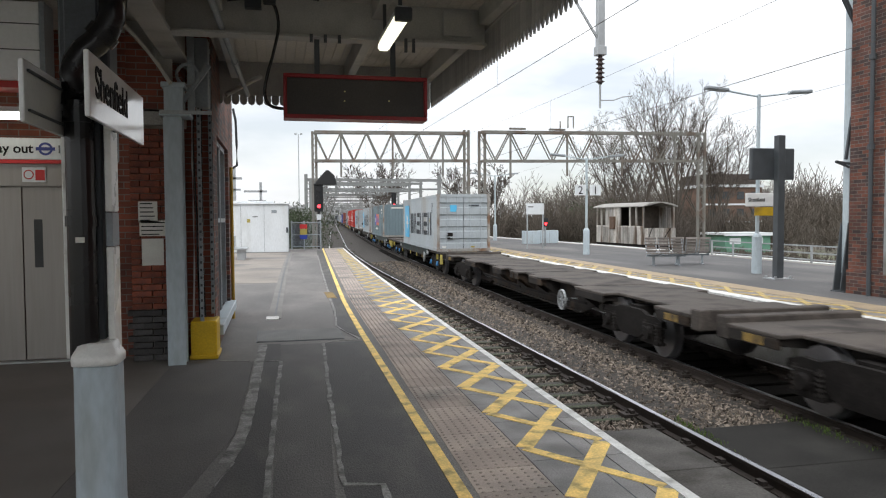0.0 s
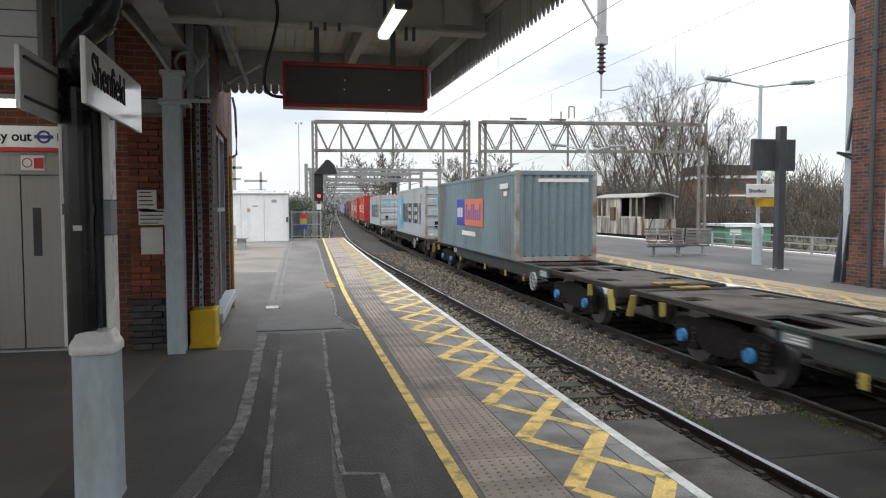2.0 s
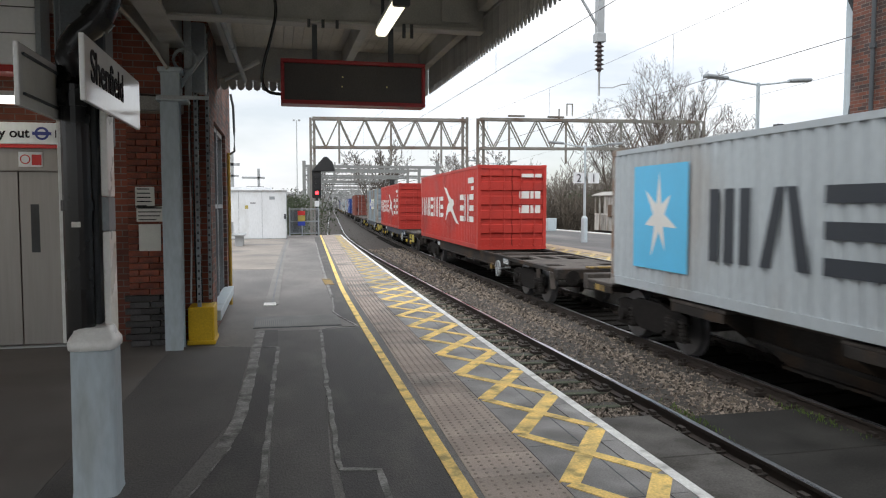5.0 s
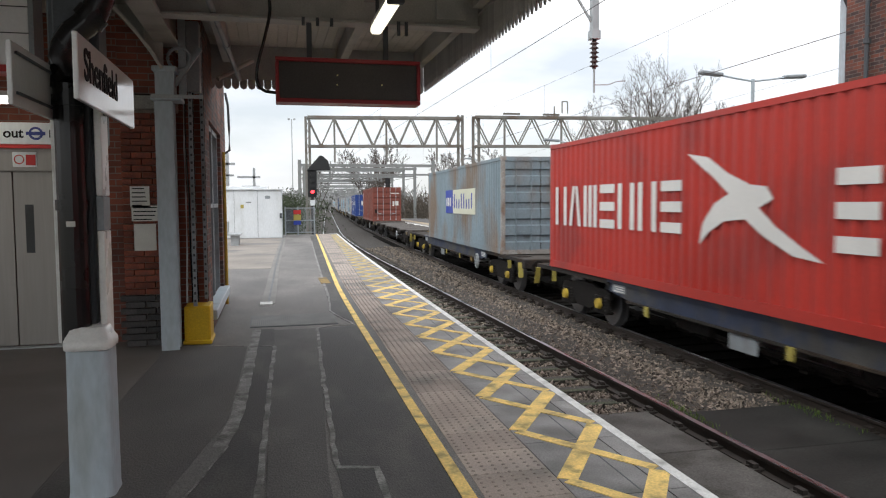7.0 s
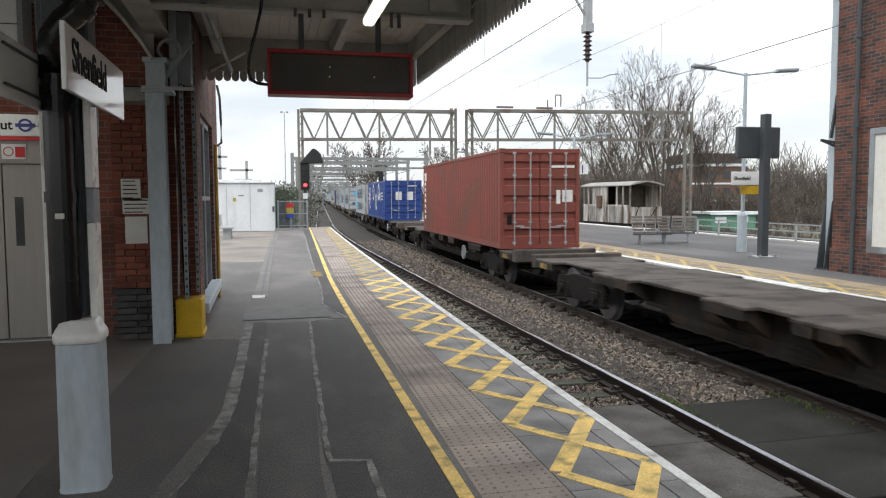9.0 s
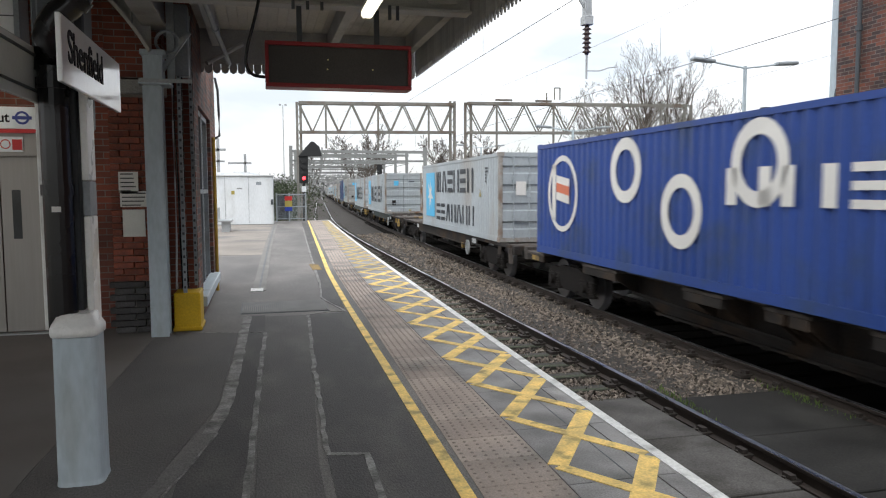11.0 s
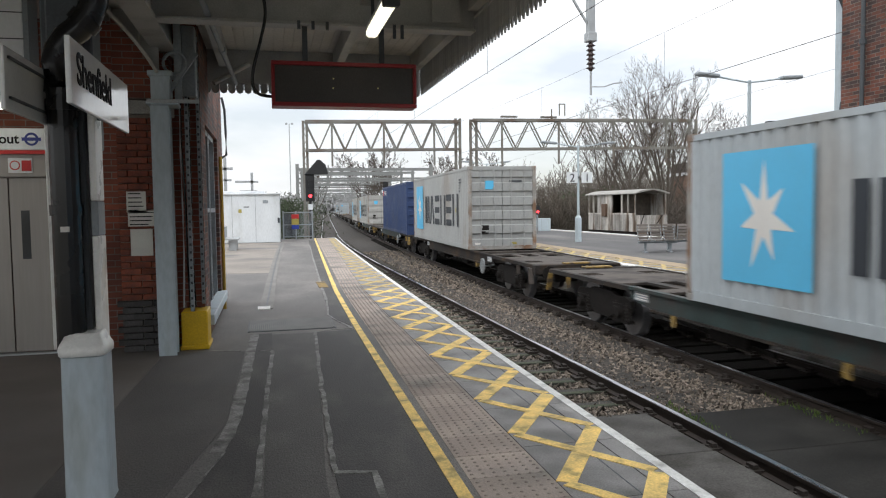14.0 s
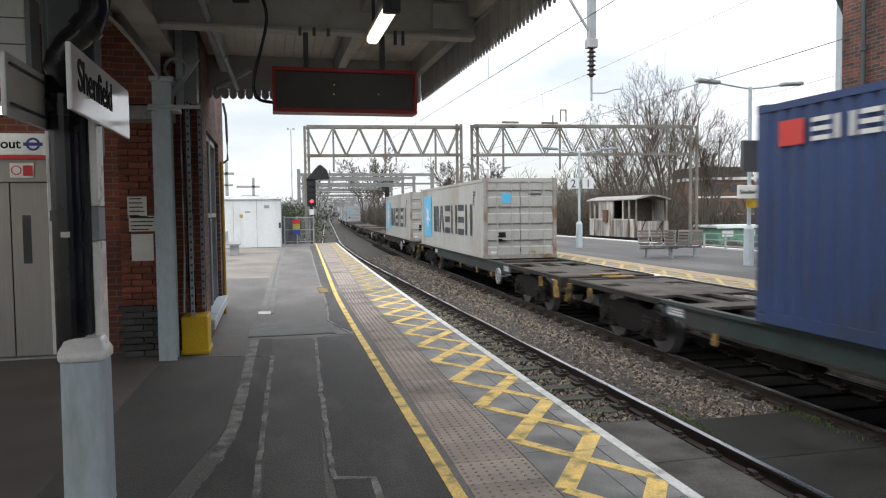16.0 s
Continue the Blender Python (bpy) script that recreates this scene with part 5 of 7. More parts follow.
    boxes("lift_symbol", s, INK, (-2.46, -2.45, 9.252, 9.256, 2.42, 2.51), (-2.4, -2.39, 9.252, 9.256, 2.42, 2.51), (-2.43, -2.42, 9.252, 9.256, 2.43, 2.49))
    n = thing("no_smoking_sign", "small white and red no smoking notice", "sign")
    boxes("plate", n, WHITE_MATT, (-2.87, -2.62, 9.315, 9.328, 2.09, 2.26))
    boxes("red_half", n, RED_PLATE, (-2.73, -2.63, 9.311, 9.315, 2.11, 2.23))
    bm = bmesh.new()
    for i in range(16):
        a0, a1 = 2 * math.pi * i / 16, 2 * math.pi * (i + 1) / 16
        bm.faces.new([bm.verts.new((-2.8 + r * math.sin(a), 9.312, 2.175 + r * math.cos(a))) for r, a in ((0.055, a0), (0.055, a1), (0.043, a1), (0.043, a0))])
    part("ring_symbol", bm, RED_PLATE, n)
    # lightbox and strip lamp above
    w = thing("overhead_panel", "large pale panelled lightbox under the canopy with dark red edge", "panel")
    boxes("panel", w, LIGHTBOX, (-5.2, -2.33, 8.2, 8.5, 3.05, 3.85), bevel=0.01)
    boxes("edge_strip", w, RED_PLATE, (-5.2, -2.33, 8.18, 8.5, 2.98, 3.048))
    boxes("panel_joint", w, DARK_STEEL, (-5.2, -2.33, 8.196, 8.2, 3.36, 3.37))
    boxes("panel_joint", w, DARK_STEEL, (-5.2, -2.33, 8.196, 8.2, 3.62, 3.63))
    boxes("side_trim", w, GREY_STEEL, (-2.328, -2.28, 8.18, 8.5, 2.98, 3.85))
    f = thing("strip_lamp", "glowing fluorescent strip lamp over the lift", "lamp")
    boxes("tray", f, WHITE_MATT, (-4.6, -2.55, 8.6, 8.78, 2.8, 2.85))
    boxes("tube", f, TUBE_BRIGHT, (-4.55, -2.6, 8.63, 8.75, 2.73, 2.8))
    for x in (-4.3, -3.0):
        boxes("hanger", f, DARK_STEEL, (x, x + 0.03, 8.67, 8.7, 2.85, 3.87))
    # papers on the pier
    for x0, x1, z0, z1, k in ((-1.58, -1.37, 1.62, 1.86, 5), (-1.57, -1.25, 1.46, 1.64, 4), (-1.55, -1.31, 1.12, 1.43, 0)):
        q = thing("paper_notice", "white paper notice taped to the brick pier", "notice")
        boxes("sheet", q, PAPER, (x0, x1, 9.028, 9.034, z0, z1))
        if k:
            sign_bars(q, x0, x1, 9.028, z0, z1, k)
    # side windows and shopfront frames along the platform
    for y0, y1 in ((10.15, 11.15), (11.25, 12.25)):
        v = tagged(new("window_1"), "dark glazed platform window with pale frame and sill", "window", kind="structure")
        boxes("pane", v, GLASS_DARK, (-0.9, -0.89, y0 + 0.05, y1 - 0.05, 0.4, 2.7))
        boxes("window_frame", v, GREY_STEEL, (-0.93, -0.83, y0, y0 + 0.06, 0.3, 2.75), (-0.93, -0.83, y1 - 0.06, y1, 0.3, 2.75), (-0.93, -0.83, y0 + 0.06, y1 - 0.06, 2.68, 2.75), (-0.93, -0.83, y0 + 0.06, y1 - 0.06, 1.6, 1.66))
    boxes("window_sill", b, GREY_PAINT, (-0.85, -0.69, 9.55, 12.4, 0.2, 0.33), bevel=0.01)
    g = thing("corner_guard", "bright yellow painted steel guard at the wall corner", "guard")
    boxes("guard_plate", g, YELLOW_PLASTIC, (-1.03, -0.735, 9.02, 9.5, 0.0, 0.45), bevel=0.012)
    boxes("base_strip", g, YELLOW_PLASTIC, (-1.045, -0.72, 9.0, 9.52, 0.0, 0.05), bevel=0.01)
    p = thing("yellow_pipe", "tall yellow painted pipe on the wall end", "pipe")
    bm = bmesh.new()
    rod(bm, (-0.75, 12.6, 0), (-0.75, 12.6, 2.5), 0.026, n=10)
    part("pipe", bm, PIPE_YELLOW, p)
    d = thing("rain_pipe", "dark bent rainwater pipe at the canopy's end", "pipe")
    bm = bmesh.new()
    tube(bm, [(-0.72, 12.9, 3.5), (-0.68, 12.9, 3.3), (-0.67, 12.9, 2.9), (-0.67, 12.9, 2.55), (-0.75, 12.9, 2.5)], 0.02)
    part("pipe", bm, DARK_STEEL, d)


def build_columns():
    # the column beside the camera
    c = thing("platform_column", "pale grey octagonal column base with cream collar and dark shaft", "column")
    X, Y = -1.05, 4.62
    # footprint: flat front, softened corners, narrower behind
    foot = ((-1.1, 4.372), (-0.955, 4.372), (-0.92, 4.385), (-0.905, 4.42), (-0.903, 4.58), (-0.95, 4.73), (-1.1, 4.765), (-1.195, 4.73), (-1.148, 4.43), (-1.135, 4.39))
    cx, cy = -1.04, 4.56

    def loft(levels):
        bm = bmesh.new()
        rings = [[bm.verts.new((cx + (px - cx) * g, cy + (py - cy) * g, z + rng.uniform(-wob, wob))) for px, py in foot] for z, g, wob in levels]
        for a, b in zip(rings, rings[1:]):
            for k in range(len(foot)):
                bm.faces.new((a[k], a[(k + 1) % len(foot)], b[(k + 1) % len(foot)], b[k]))
        bm.faces.new(rings[-1])
        return bm
    rng = random.Random(12)
    part("base", loft(((0, 1.03, 0), (0.012, 1.0, 0), (0.4, 0.985, 0), (0.845, 0.97, 0))), GREY_PAINT, c, bevel=0.012)
    part("collar", loft(((0.84, 1.0, 0.0), (0.845, 1.05, 0.001), (0.87, 1.065, 0.002), (0.89, 1.05, 0.002), (0.9, 1.0, 0.002), (0.915, 0.93, 0.003), (0.935, 0.86, 0.004), (0.96, 0.78, 0.005), (0.965, 0.7, 0.005))), CREAM, c, "lumpy cream collar", smooth=True)
    boxes("shaft", c, DARK_STEEL, (X - 0.13, X + 0.05, Y - 0.07, Y + 0.1, 0.86, 3.7), bevel=0.01)
    boxes("shaft_flange", c, CREAM, (X + 0.07, X + 0.108, Y - 0.08, Y + 0.1, 1.703, 2.35), bevel=0.005)
    boxes("shaft_band", c, GREY_STEEL, (X + 0.07, X + 0.108, Y - 0.08, Y + 0.1, 1.503, 1.7), bevel=0.005)
    boxes("shaft_flange", c, CREAM, (X + 0.07, X + 0.108, Y - 0.08, Y + 0.1, 0.9, 1.5), bevel=0.005)
    boxes("shaft_flange", c, CREAM, (X - 0.155, X - 0.132, Y - 0.08, Y + 0.1, 0.86, 2.35), bevel=0.004)
    bm = bmesh.new()
    rod(bm, (X - 0.045, Y - 0.125, 0.85), (X - 0.045, Y - 0.125, 2.32), 0.078, n=18)
    for z in (1.62, 2.2):
        rod(bm, (X - 0.045, Y - 0.125, z), (X - 0.045, Y - 0.125, z + 0.06), 0.087, n=18)
    part("downpipe", bm, BLACK, c, "glossy black downpipe", smooth=False)
    bm = bmesh.new()
    tube(bm, [(-1.12, 4.5, 2.3), (-1.12, 4.5, 2.46), (-1.1, 4.5, 2.54), (-1.06, 4.5, 2.6), (-1.0, 4.5, 2.65), (-0.945, 4.5, 2.72), (-0.91, 4.5, 2.8), (-0.9, 4.5, 2.9), (-0.9, 4.5, 3.46)], 0.074, 16)
    part("pipe_elbow", bm, BLACK, c, "thick black pipe elbow", smooth=True)
    bm = bmesh.new()
    rod(bm, (-0.985, 4.5, 2.67), (-0.945, 4.5, 2.72), 0.088, n=18)
    part("pipe_collar", bm, BLACK, c)
    boxes("head_block", c, DARK_STEEL, (X - 0.17, X + 0.1, Y - 0.02, Y + 0.2, 2.0, 3.46), bevel=0.01)
    for zz in (2.85, 3.0):
        for xx in (-0.08, 0.02):
            bm = bmesh.new()
            rod(bm, (X + xx, Y - 0.035, zz), (X + xx, Y - 0.018, zz), 0.025, n=10)
            part("bolt", bm, DARK_STEEL, c)
    boxes("pipe_tag", c, PAPER, (X - 0.06, X - 0.015, Y - 0.21, Y - 0.2, 1.53, 1.56))
    # signs on the column, both sides
    for x, face in ((-0.845, 1), (-1.19, -1)):
        s = thing("station_name_sign", "white enamel station name board on the platform column", "sign", "name boards")
        y0, y1 = (3.6, 4.97) if face > 0 else (3.85, 5.2)
        z0, z1 = 2.125, 2.425
        boxes("board", s, WHITE, (x - 0.012, x + 0.012, y0, y1, z0, z1), bevel=0.004)
        if face > 0:
            lettering("lettering", "Shenfield", 0.21, INK, s, pose(x + 0.014, y0 + 0.1, z0 + 0.105, 90, 0, 90), bold=0.003)
        else:
            for z in (z0 + 0.06, z1 - 0.05):
                boxes("back_rail", s, DARK_STEEL, (x + 0.014, x + 0.026, y0 + 0.04, y1 - 0.05, z - 0.006, z + 0.006))
        boxes("bracket", s, DARK_STEEL, (min(x, -1.0), max(x, -1.0), 4.6, 4.64, z0 + 0.04, z0 + 0.07), (min(x, -1.0), max(x, -1.0), 4.6, 4.64, z1 - 0.07, z1 - 0.04))
    # the grey stanchion by the pier
    t = thing("steel_stanchion", "grey painted steel stanchion with capital and arched brackets", "column")
    boxes("shaft_flange", t, GREY_PAINT, (-1.245, -1.05, 8.72, 8.74, 0, 2.8))
    boxes("shaft_flange", t, GREY_PAINT, (-1.245, -1.05, 8.92, 8.94, 0, 2.8))
    boxes("shaft_web", t, GREY_PAINT, (-1.16, -1.135, 8.74, 8.92, 0, 2.8))
    boxes("capital", t, GREY_PAINT, (-1.28, -0.95, 8.66, 8.98, 2.8, 2.84), bevel=0.008)
    boxes("capital", t, GREY_PAINT, (-1.26, -1.0, 8.68, 8.96, 3.12, 3.18), bevel=0.008)
    boxes("neck", t, GREY_PAINT, (-1.23, -1.03, 8.7, 8.94, 2.84, 3.12))
    bm = bmesh.new()
    pts = [(-1.15 - 1.35 * u, 8.82, 3.15 + 0.95 * math.sin(min(u * 1.25, 1.0) * math.pi / 2) ** 0.9) for u in [i / 14 for i in range(15)]]
    sweep(bm, pts, [(-0.2, -0.018), (0.2, -0.018), (0.2, 0.018), (-0.2, 0.018)])
    part("arch_flange", bm, SOFFIT, t)
    for i in range(2, 13, 3):
        boxes("arch_stiffener", t, BEAM_PAINT, (pts[i][0] - 0.01, pts[i][0] + 0.01, 8.72, 8.92, pts[i][2] + 0.01, min(pts[i][2] + 0.7, 3.86)) if pts[i][2] < 3.8 else (pts[i][0] - 0.01, pts[i][0] + 0.01, 8.72, 8.92, 3.8, 3.86))
    bm = bmesh.new()
    for i in range(14):
        a, b = pts[i], pts[i + 1]
        if b[2] < 3.84:
            bm.faces.new([bm.verts.new(v) for v in ((a[0], 8.84, a[2]), (b[0], 8.84, b[2]), (b[0], 8.84, 3.86), (a[0], 8.84, 3.86))])
    part("arch_web", bm, BEAM_PAINT, t)
    bm = bmesh.new()
    ring = [(-0.98 + 0.12 * math.cos(k * math.pi / 8), 8.8, 3.28 + 0.12 * math.sin(k * math.pi / 8)) for k in range(17)]
    tube(bm, ring, 0.02, 6)
    part("scroll", bm, GREY_STEEL, t)
    bm = bmesh.new()
    bar(bm, (-1.1, 8.82, 2.9), (-0.75, 8.82, 3.4), 0.06, 0.05)
    bar(bm, (-0.95, 8.82, 2.85), (-0.95, 8.82, 3.75), 0.08, 0.02)
    part("strut", bm, GREY_STEEL, t)
    # perforated channels and cables at the corner
    for x, y, z0, z1, wd in ((-0.9, 9.06, 0.45, 3.7, 0.045), (-0.8, 9.36, 0.5, 3.7, 0.04)):
        k = thing("perforated_channel", "galvanised perforated cable channel on the wall corner", "cable channel")
        boxes("channel", k, GREY_STEEL, (x - wd / 2, x + wd / 2, y - 0.02, y, z0, z1))
        bm = bmesh.new()
        z = z0 + 0.05
        while z < z1:
            box(bm, x - 0.012, x + 0.012, y - 0.024, y - 0.018, z, z + 0.03)
            z += 0.09
        tagged(part("slot", bm, DARK_STEEL, k), kind="stuff")
    k = thing("cable_bundle", "grey and black cables running down the corner", "cable")
    for i in range(4):
        bm = bmesh.new()
        x = -0.98 + 0.035 * i
        tube(bm, [(x + random.uniform(-0.02, 0.02), 9.03 + 0.03 * i, z) for z in (0.5, 1.1, 1.7, 2.3, 2.9, 3.5)], 0.011, 6)
        part("cable", bm, (GALV, BLACK, GREY_STEEL, BLACK)[i], k)
    k = thing("conduit_box", "perforated bracket with junction box above the stanchion", "junction box")
    boxes("box", k, GREY_STEEL, (-0.93, -0.78, 9.0, 9.2, 2.95, 3.75), bevel=0.01)
    boxes("bracket", k, GALV, (-1.27, -0.72, 8.64, 8.66, 2.82, 2.86))


def build_canopy():
    r = tagged(new("ceiling_canopy"), "cream boarded canopy roof over the platform", "canopy", kind="structure")
    bm = bmesh.new()
    x = -9.0
    while x < 2.16:
        box(bm, x, x + 0.12, -3, 10.78, 3.86, 3.9)
        x += 0.125
    box(bm, -9, 2.2, -3, 10.8, 3.9, 3.98)
    part("soffit", bm, SOFFIT, r)
    for y in (7.66, 3.9, 0.1, -2.8):
        b = thing("canopy_beam", "cream painted steel canopy beam", "beam", "canopy beams")
        boxes("web", b, BEAM_PAINT, (-1.05, 2.17, y - 0.02, y + 0.02, 3.5, 3.86))
        boxes("bottom_flange", b, BEAM_PAINT, (-1.05, 2.17, y - 0.1, y + 0.1, 3.47, 3.5), bevel=0.004)
        boxes("end_plate", b, BEAM_PAINT, (1.7, 2.0, y - 0.12, y - 0.1, 3.55, 3.8))
    for x in (2.08, 0.95, -0.62):
        b = thing("canopy_purlin", "cream painted timber purlin under the canopy", "purlin", "canopy purlins")
        boxes("timber", b, BEAM_PAINT, (x, x + 0.11, 7.77, 10.75, 3.62, 3.86), bevel=0.006)
        boxes("timber", b, BEAM_PAINT, (x, x + 0.11, 4.02, 7.55, 3.68, 3.86), bevel=0.006)
    bm = bmesh.new()
    pts = [(-0.048, 0.0), (-0.048, -0.4), (-0.03, -0.43), (0.0, -0.5), (0.03, -0.43), (0.048, -0.4), (0.048, 0.0)]
    a = [bm.verts.new((-0.01, p, q)) for p, q in pts]
    b = [bm.verts.new((0.01, p, q)) for p, q in pts]
    bm.faces.new(a[::-1])
    bm.faces.new(b)
    for i in range(7):
        bm.faces.new((a[i], a[(i + 1) % 7], b[(i + 1) % 7], b[i]))
    board = finish(bm, "valance_board", VALANCE)
    bm = bmesh.new()
    pts = [(-0.053, 0.0), (-0.053, -0.4), (-0.04, -0.44), (0.0, -0.46), (0.04, -0.44), (0.053, -0.4), (0.053, 0.0)]
    a = [bm.verts.new((-0.01, p, q)) for p, q in pts]
    b = [bm.verts.new((0.01, p, q)) for p, q in pts]
    bm.faces.new(a[::-1])
    bm.faces.new(b)
    for i in range(7):
        bm.faces.new((a[i], a[(i + 1) % 7], b[(i + 1) % 7], b[i]))
    scallop = finish(bm, "valance_board", VALANCE)
    v = tagged(new("trim_valance"), "grey timber canopy valance of pointed boards", "valance", kind="structure")
    boxes("fascia", v, VALANCE, (2.19, 2.22, -3, 10.8, 3.66, 4.0), (-9, 2.19, 10.79, 10.82, 3.4, 4.0))
    y = -3.0
    while y < 10.8:
        o = new("valance_board", board)
        o.parent, o.location = v, (2.235, y, 3.78)
        y += 0.104
    x = -0.9
    while x < 2.2:
        o = new("valance_board", scallop)
        o.parent, o.location = v, (x, 10.83, 3.72)
        o.rotation_euler = (0, 0, radians(90))
        x += 0.11
    b = thing("canopy_girder", "long cream painted girder above the columns", "beam")
    boxes("web", b, BEAM_PAINT, (-1.17, -1.07, -3, 10.7, 3.5, 3.86))
    boxes("bottom_flange", b, BEAM_PAINT, (-1.24, -1.0, -3, 10.7, 3.46, 3.498))
    # hanging things
    d = thing("departure_board", "blank dark train indicator board in a red frame", "display")
    boxes("case", d, DISPLAY_BLACK, (0.09, 1.49, 7.56, 7.76, 2.695, 3.07))
    for d4 in ((0.06, 1.52, 7.53, 7.78, 3.065, 3.105), (0.06, 1.52, 7.53, 7.78, 2.66, 2.7), (0.06, 0.095, 7.53, 7.78, 2.7, 3.065), (1.485, 1.52, 7.53, 7.78, 2.7, 3.065)):
        boxes("frame", d, DISPLAY_RED, d4, bevel=0.006)
    for x, z in ((0.665, 2.935), (0.66, 2.84), (1.115, 2.85)):
        boxes("lit_dot", d, LED, (x, x + 0.014, 7.552, 7.557, z, z + 0.014))
    for x in (0.4, 1.18):
        boxes("hanger", d, DARK_STEEL, (x - 0.025, x + 0.025, 7.63, 7.68, 3.1, 3.5))
    for x in (0.34, 0.48, 0.62, 1.05, 1.3, 1.38):
        boxes("clamp", d, DARK_STEEL, (x - 0.015, x + 0.015, 7.53, 7.56, 3.42 - 0.06 * (x > 1.2), 3.5))
    f = thing("fluorescent_lamp", "lit fluorescent lamp with clear cover hung below the canopy", "lamp")
    boxes("diffuser", f, TUBE, (0.955, 1.065, 6.0, 7.15, 3.27, 3.35), bevel=0.02)
    boxes("end_cap", f, DARK_STEEL, (0.94, 1.08, 5.95, 6.02, 3.26, 3.37), bevel=0.01)
    boxes("tray", f, WHITE_MATT, (0.965, 1.055, 6.0, 7.16, 3.352, 3.39))
    for y in (6.1, 7.0):
        boxes("hanger", f, DARK_STEEL, (0.99, 1.02, y, y + 0.03, 3.39, 3.86))
    g = thing("conduit", "grey conduit pipe running under the canopy", "pipe")
    bm = bmesh.new()
    rod(bm, (-0.6, 6.3, 3.66), (-0.38, 10.2, 3.3), 0.03, n=10)
    for u in (0.35, 0.62):
        q = Vector((-0.6, 6.3, 3.66)).lerp(Vector((-0.38, 10.2, 3.3)), u)
        rod(bm, q, q + Vector((0.006, 0.1, -0.009)), 0.04, n=10)
    part("pipe", bm, GREY_STEEL, g)
    bm = bmesh.new()
    rod(bm, (-0.62, 9.6, 3.2), (-0.2, 9.9, 3.5), 0.03, n=8)
    part("brace", bm, BEAM_PAINT, g)
    c = thing("hanging_cable", "black cable looping from the beam to the indicator", "cable")
    bm = bmesh.new()
    tube(bm, rounded([(-0.45, 7.3, 3.72), (-0.15, 7.35, 3.78), (-0.02, 7.45, 3.74), (0.02, 7.5, 3.55), (-0.03, 7.52, 3.3), (-0.1, 7.55, 3.05), (-0.12, 7.58, 2.88), (-0.06, 7.6, 2.78), (0.08, 7.62, 2.76)]), 0.016, 8)
    part("cable", bm, BLACK, c, smooth=True)
    boxes("joint_box", c, DARK_STEEL, (-0.12, 0.0, 7.3, 7.4, 3.72, 3.82), bevel=0.008)
    c = thing("hanging_cable", "black cable clipped along the canopy beam", "cable")
    bm = bmesh.new()
    tube(bm, [(-1.0, 6.8, 3.74), (-0.5, 6.9, 3.8), (-0.1, 7.0, 3.78), (0.15, 7.1, 3.74), (0.4, 7.3, 3.77)], 0.012, 6)
    part("cable", bm, BLACK, c)
    j = thing("junction_box", "small dark junction box on the canopy beam", "junction box")
    boxes("box", j, DARK_STEEL, (-0.3, -0.14, 7.5, 7.6, 3.72, 3.8), bevel=0.006)


# ---------------------------------------------------------------- overhead line
def truss(parent, x0, x1, y, z0, z1, n, w=0.45):
    for yy in (y - w / 2, y + w / 2):
        bm = bmesh.new()
        bar(bm, (x0, yy, z1), (x1, yy, z1 + (x1 - x0) * 0.012), 0.12, 0.16)
        part("chord", bm, RUSTY_STEEL, parent)
        bm = bmesh.new()
        bar(bm, (x0, yy, z0), (x1, yy, z0 + (x1 - x0) * 0.012), 0.12, 0.14)
        part("chord", bm, RUSTY_STEEL, parent)
    d = (x1 - x0) / n
    for i in range(n):
        a = x0 + d * i
        dz = (a - x0) * 0.012
        for p, q in (((a, z1), (a + d / 2, z0)), ((a + d / 2, z0), (a + d, z1))):
            bm = bmesh.new()
            bar(bm, (p[0], y - w / 2, p[1] + dz), (q[0], y - w / 2, q[1] + dz), 0.07, 0.07)
            bar(bm, (p[0], y + w / 2, p[1] + dz), (q[0], y + w / 2, q[1] + dz), 0.06, 0.06)
            part("lattice_bar", bm, RUSTY_STEEL, parent)
        if i % 2 == 0:
            bm = bmesh.new()
            bar(bm, (a + d, y - w / 2, z0 + dz - 0.9), (a + d, y - w / 2, z1 + dz), 0.1, 0.1)
            part("drop_post", bm, RUSTY_STEEL, parent)


def lattice_mast(parent, x, y, z0, z1, w=0.3):
    for dx in (-w / 2, w / 2):
        bm = bmesh.new()
        bar(bm, (x + dx, y, z0), (x + dx, y, z1), 0.13, 0.16, up=(0, 1, 0))
        part("mast_leg", bm, RUSTY_STEEL, parent)
    bm = bmesh.new()
    z, s = z0, 1
    while z < z1 - 0.4:
        bar(bm, (x - s * w / 2, y - 0.06, z), (x + s * w / 2, y - 0.06, z + 0.4), 0.03, 0.03, up=(0, 1, 0))
        z, s = z + 0.4, -s
    tagged(part("lacing", bm, RUSTY_STEEL, parent), kind="stuff")


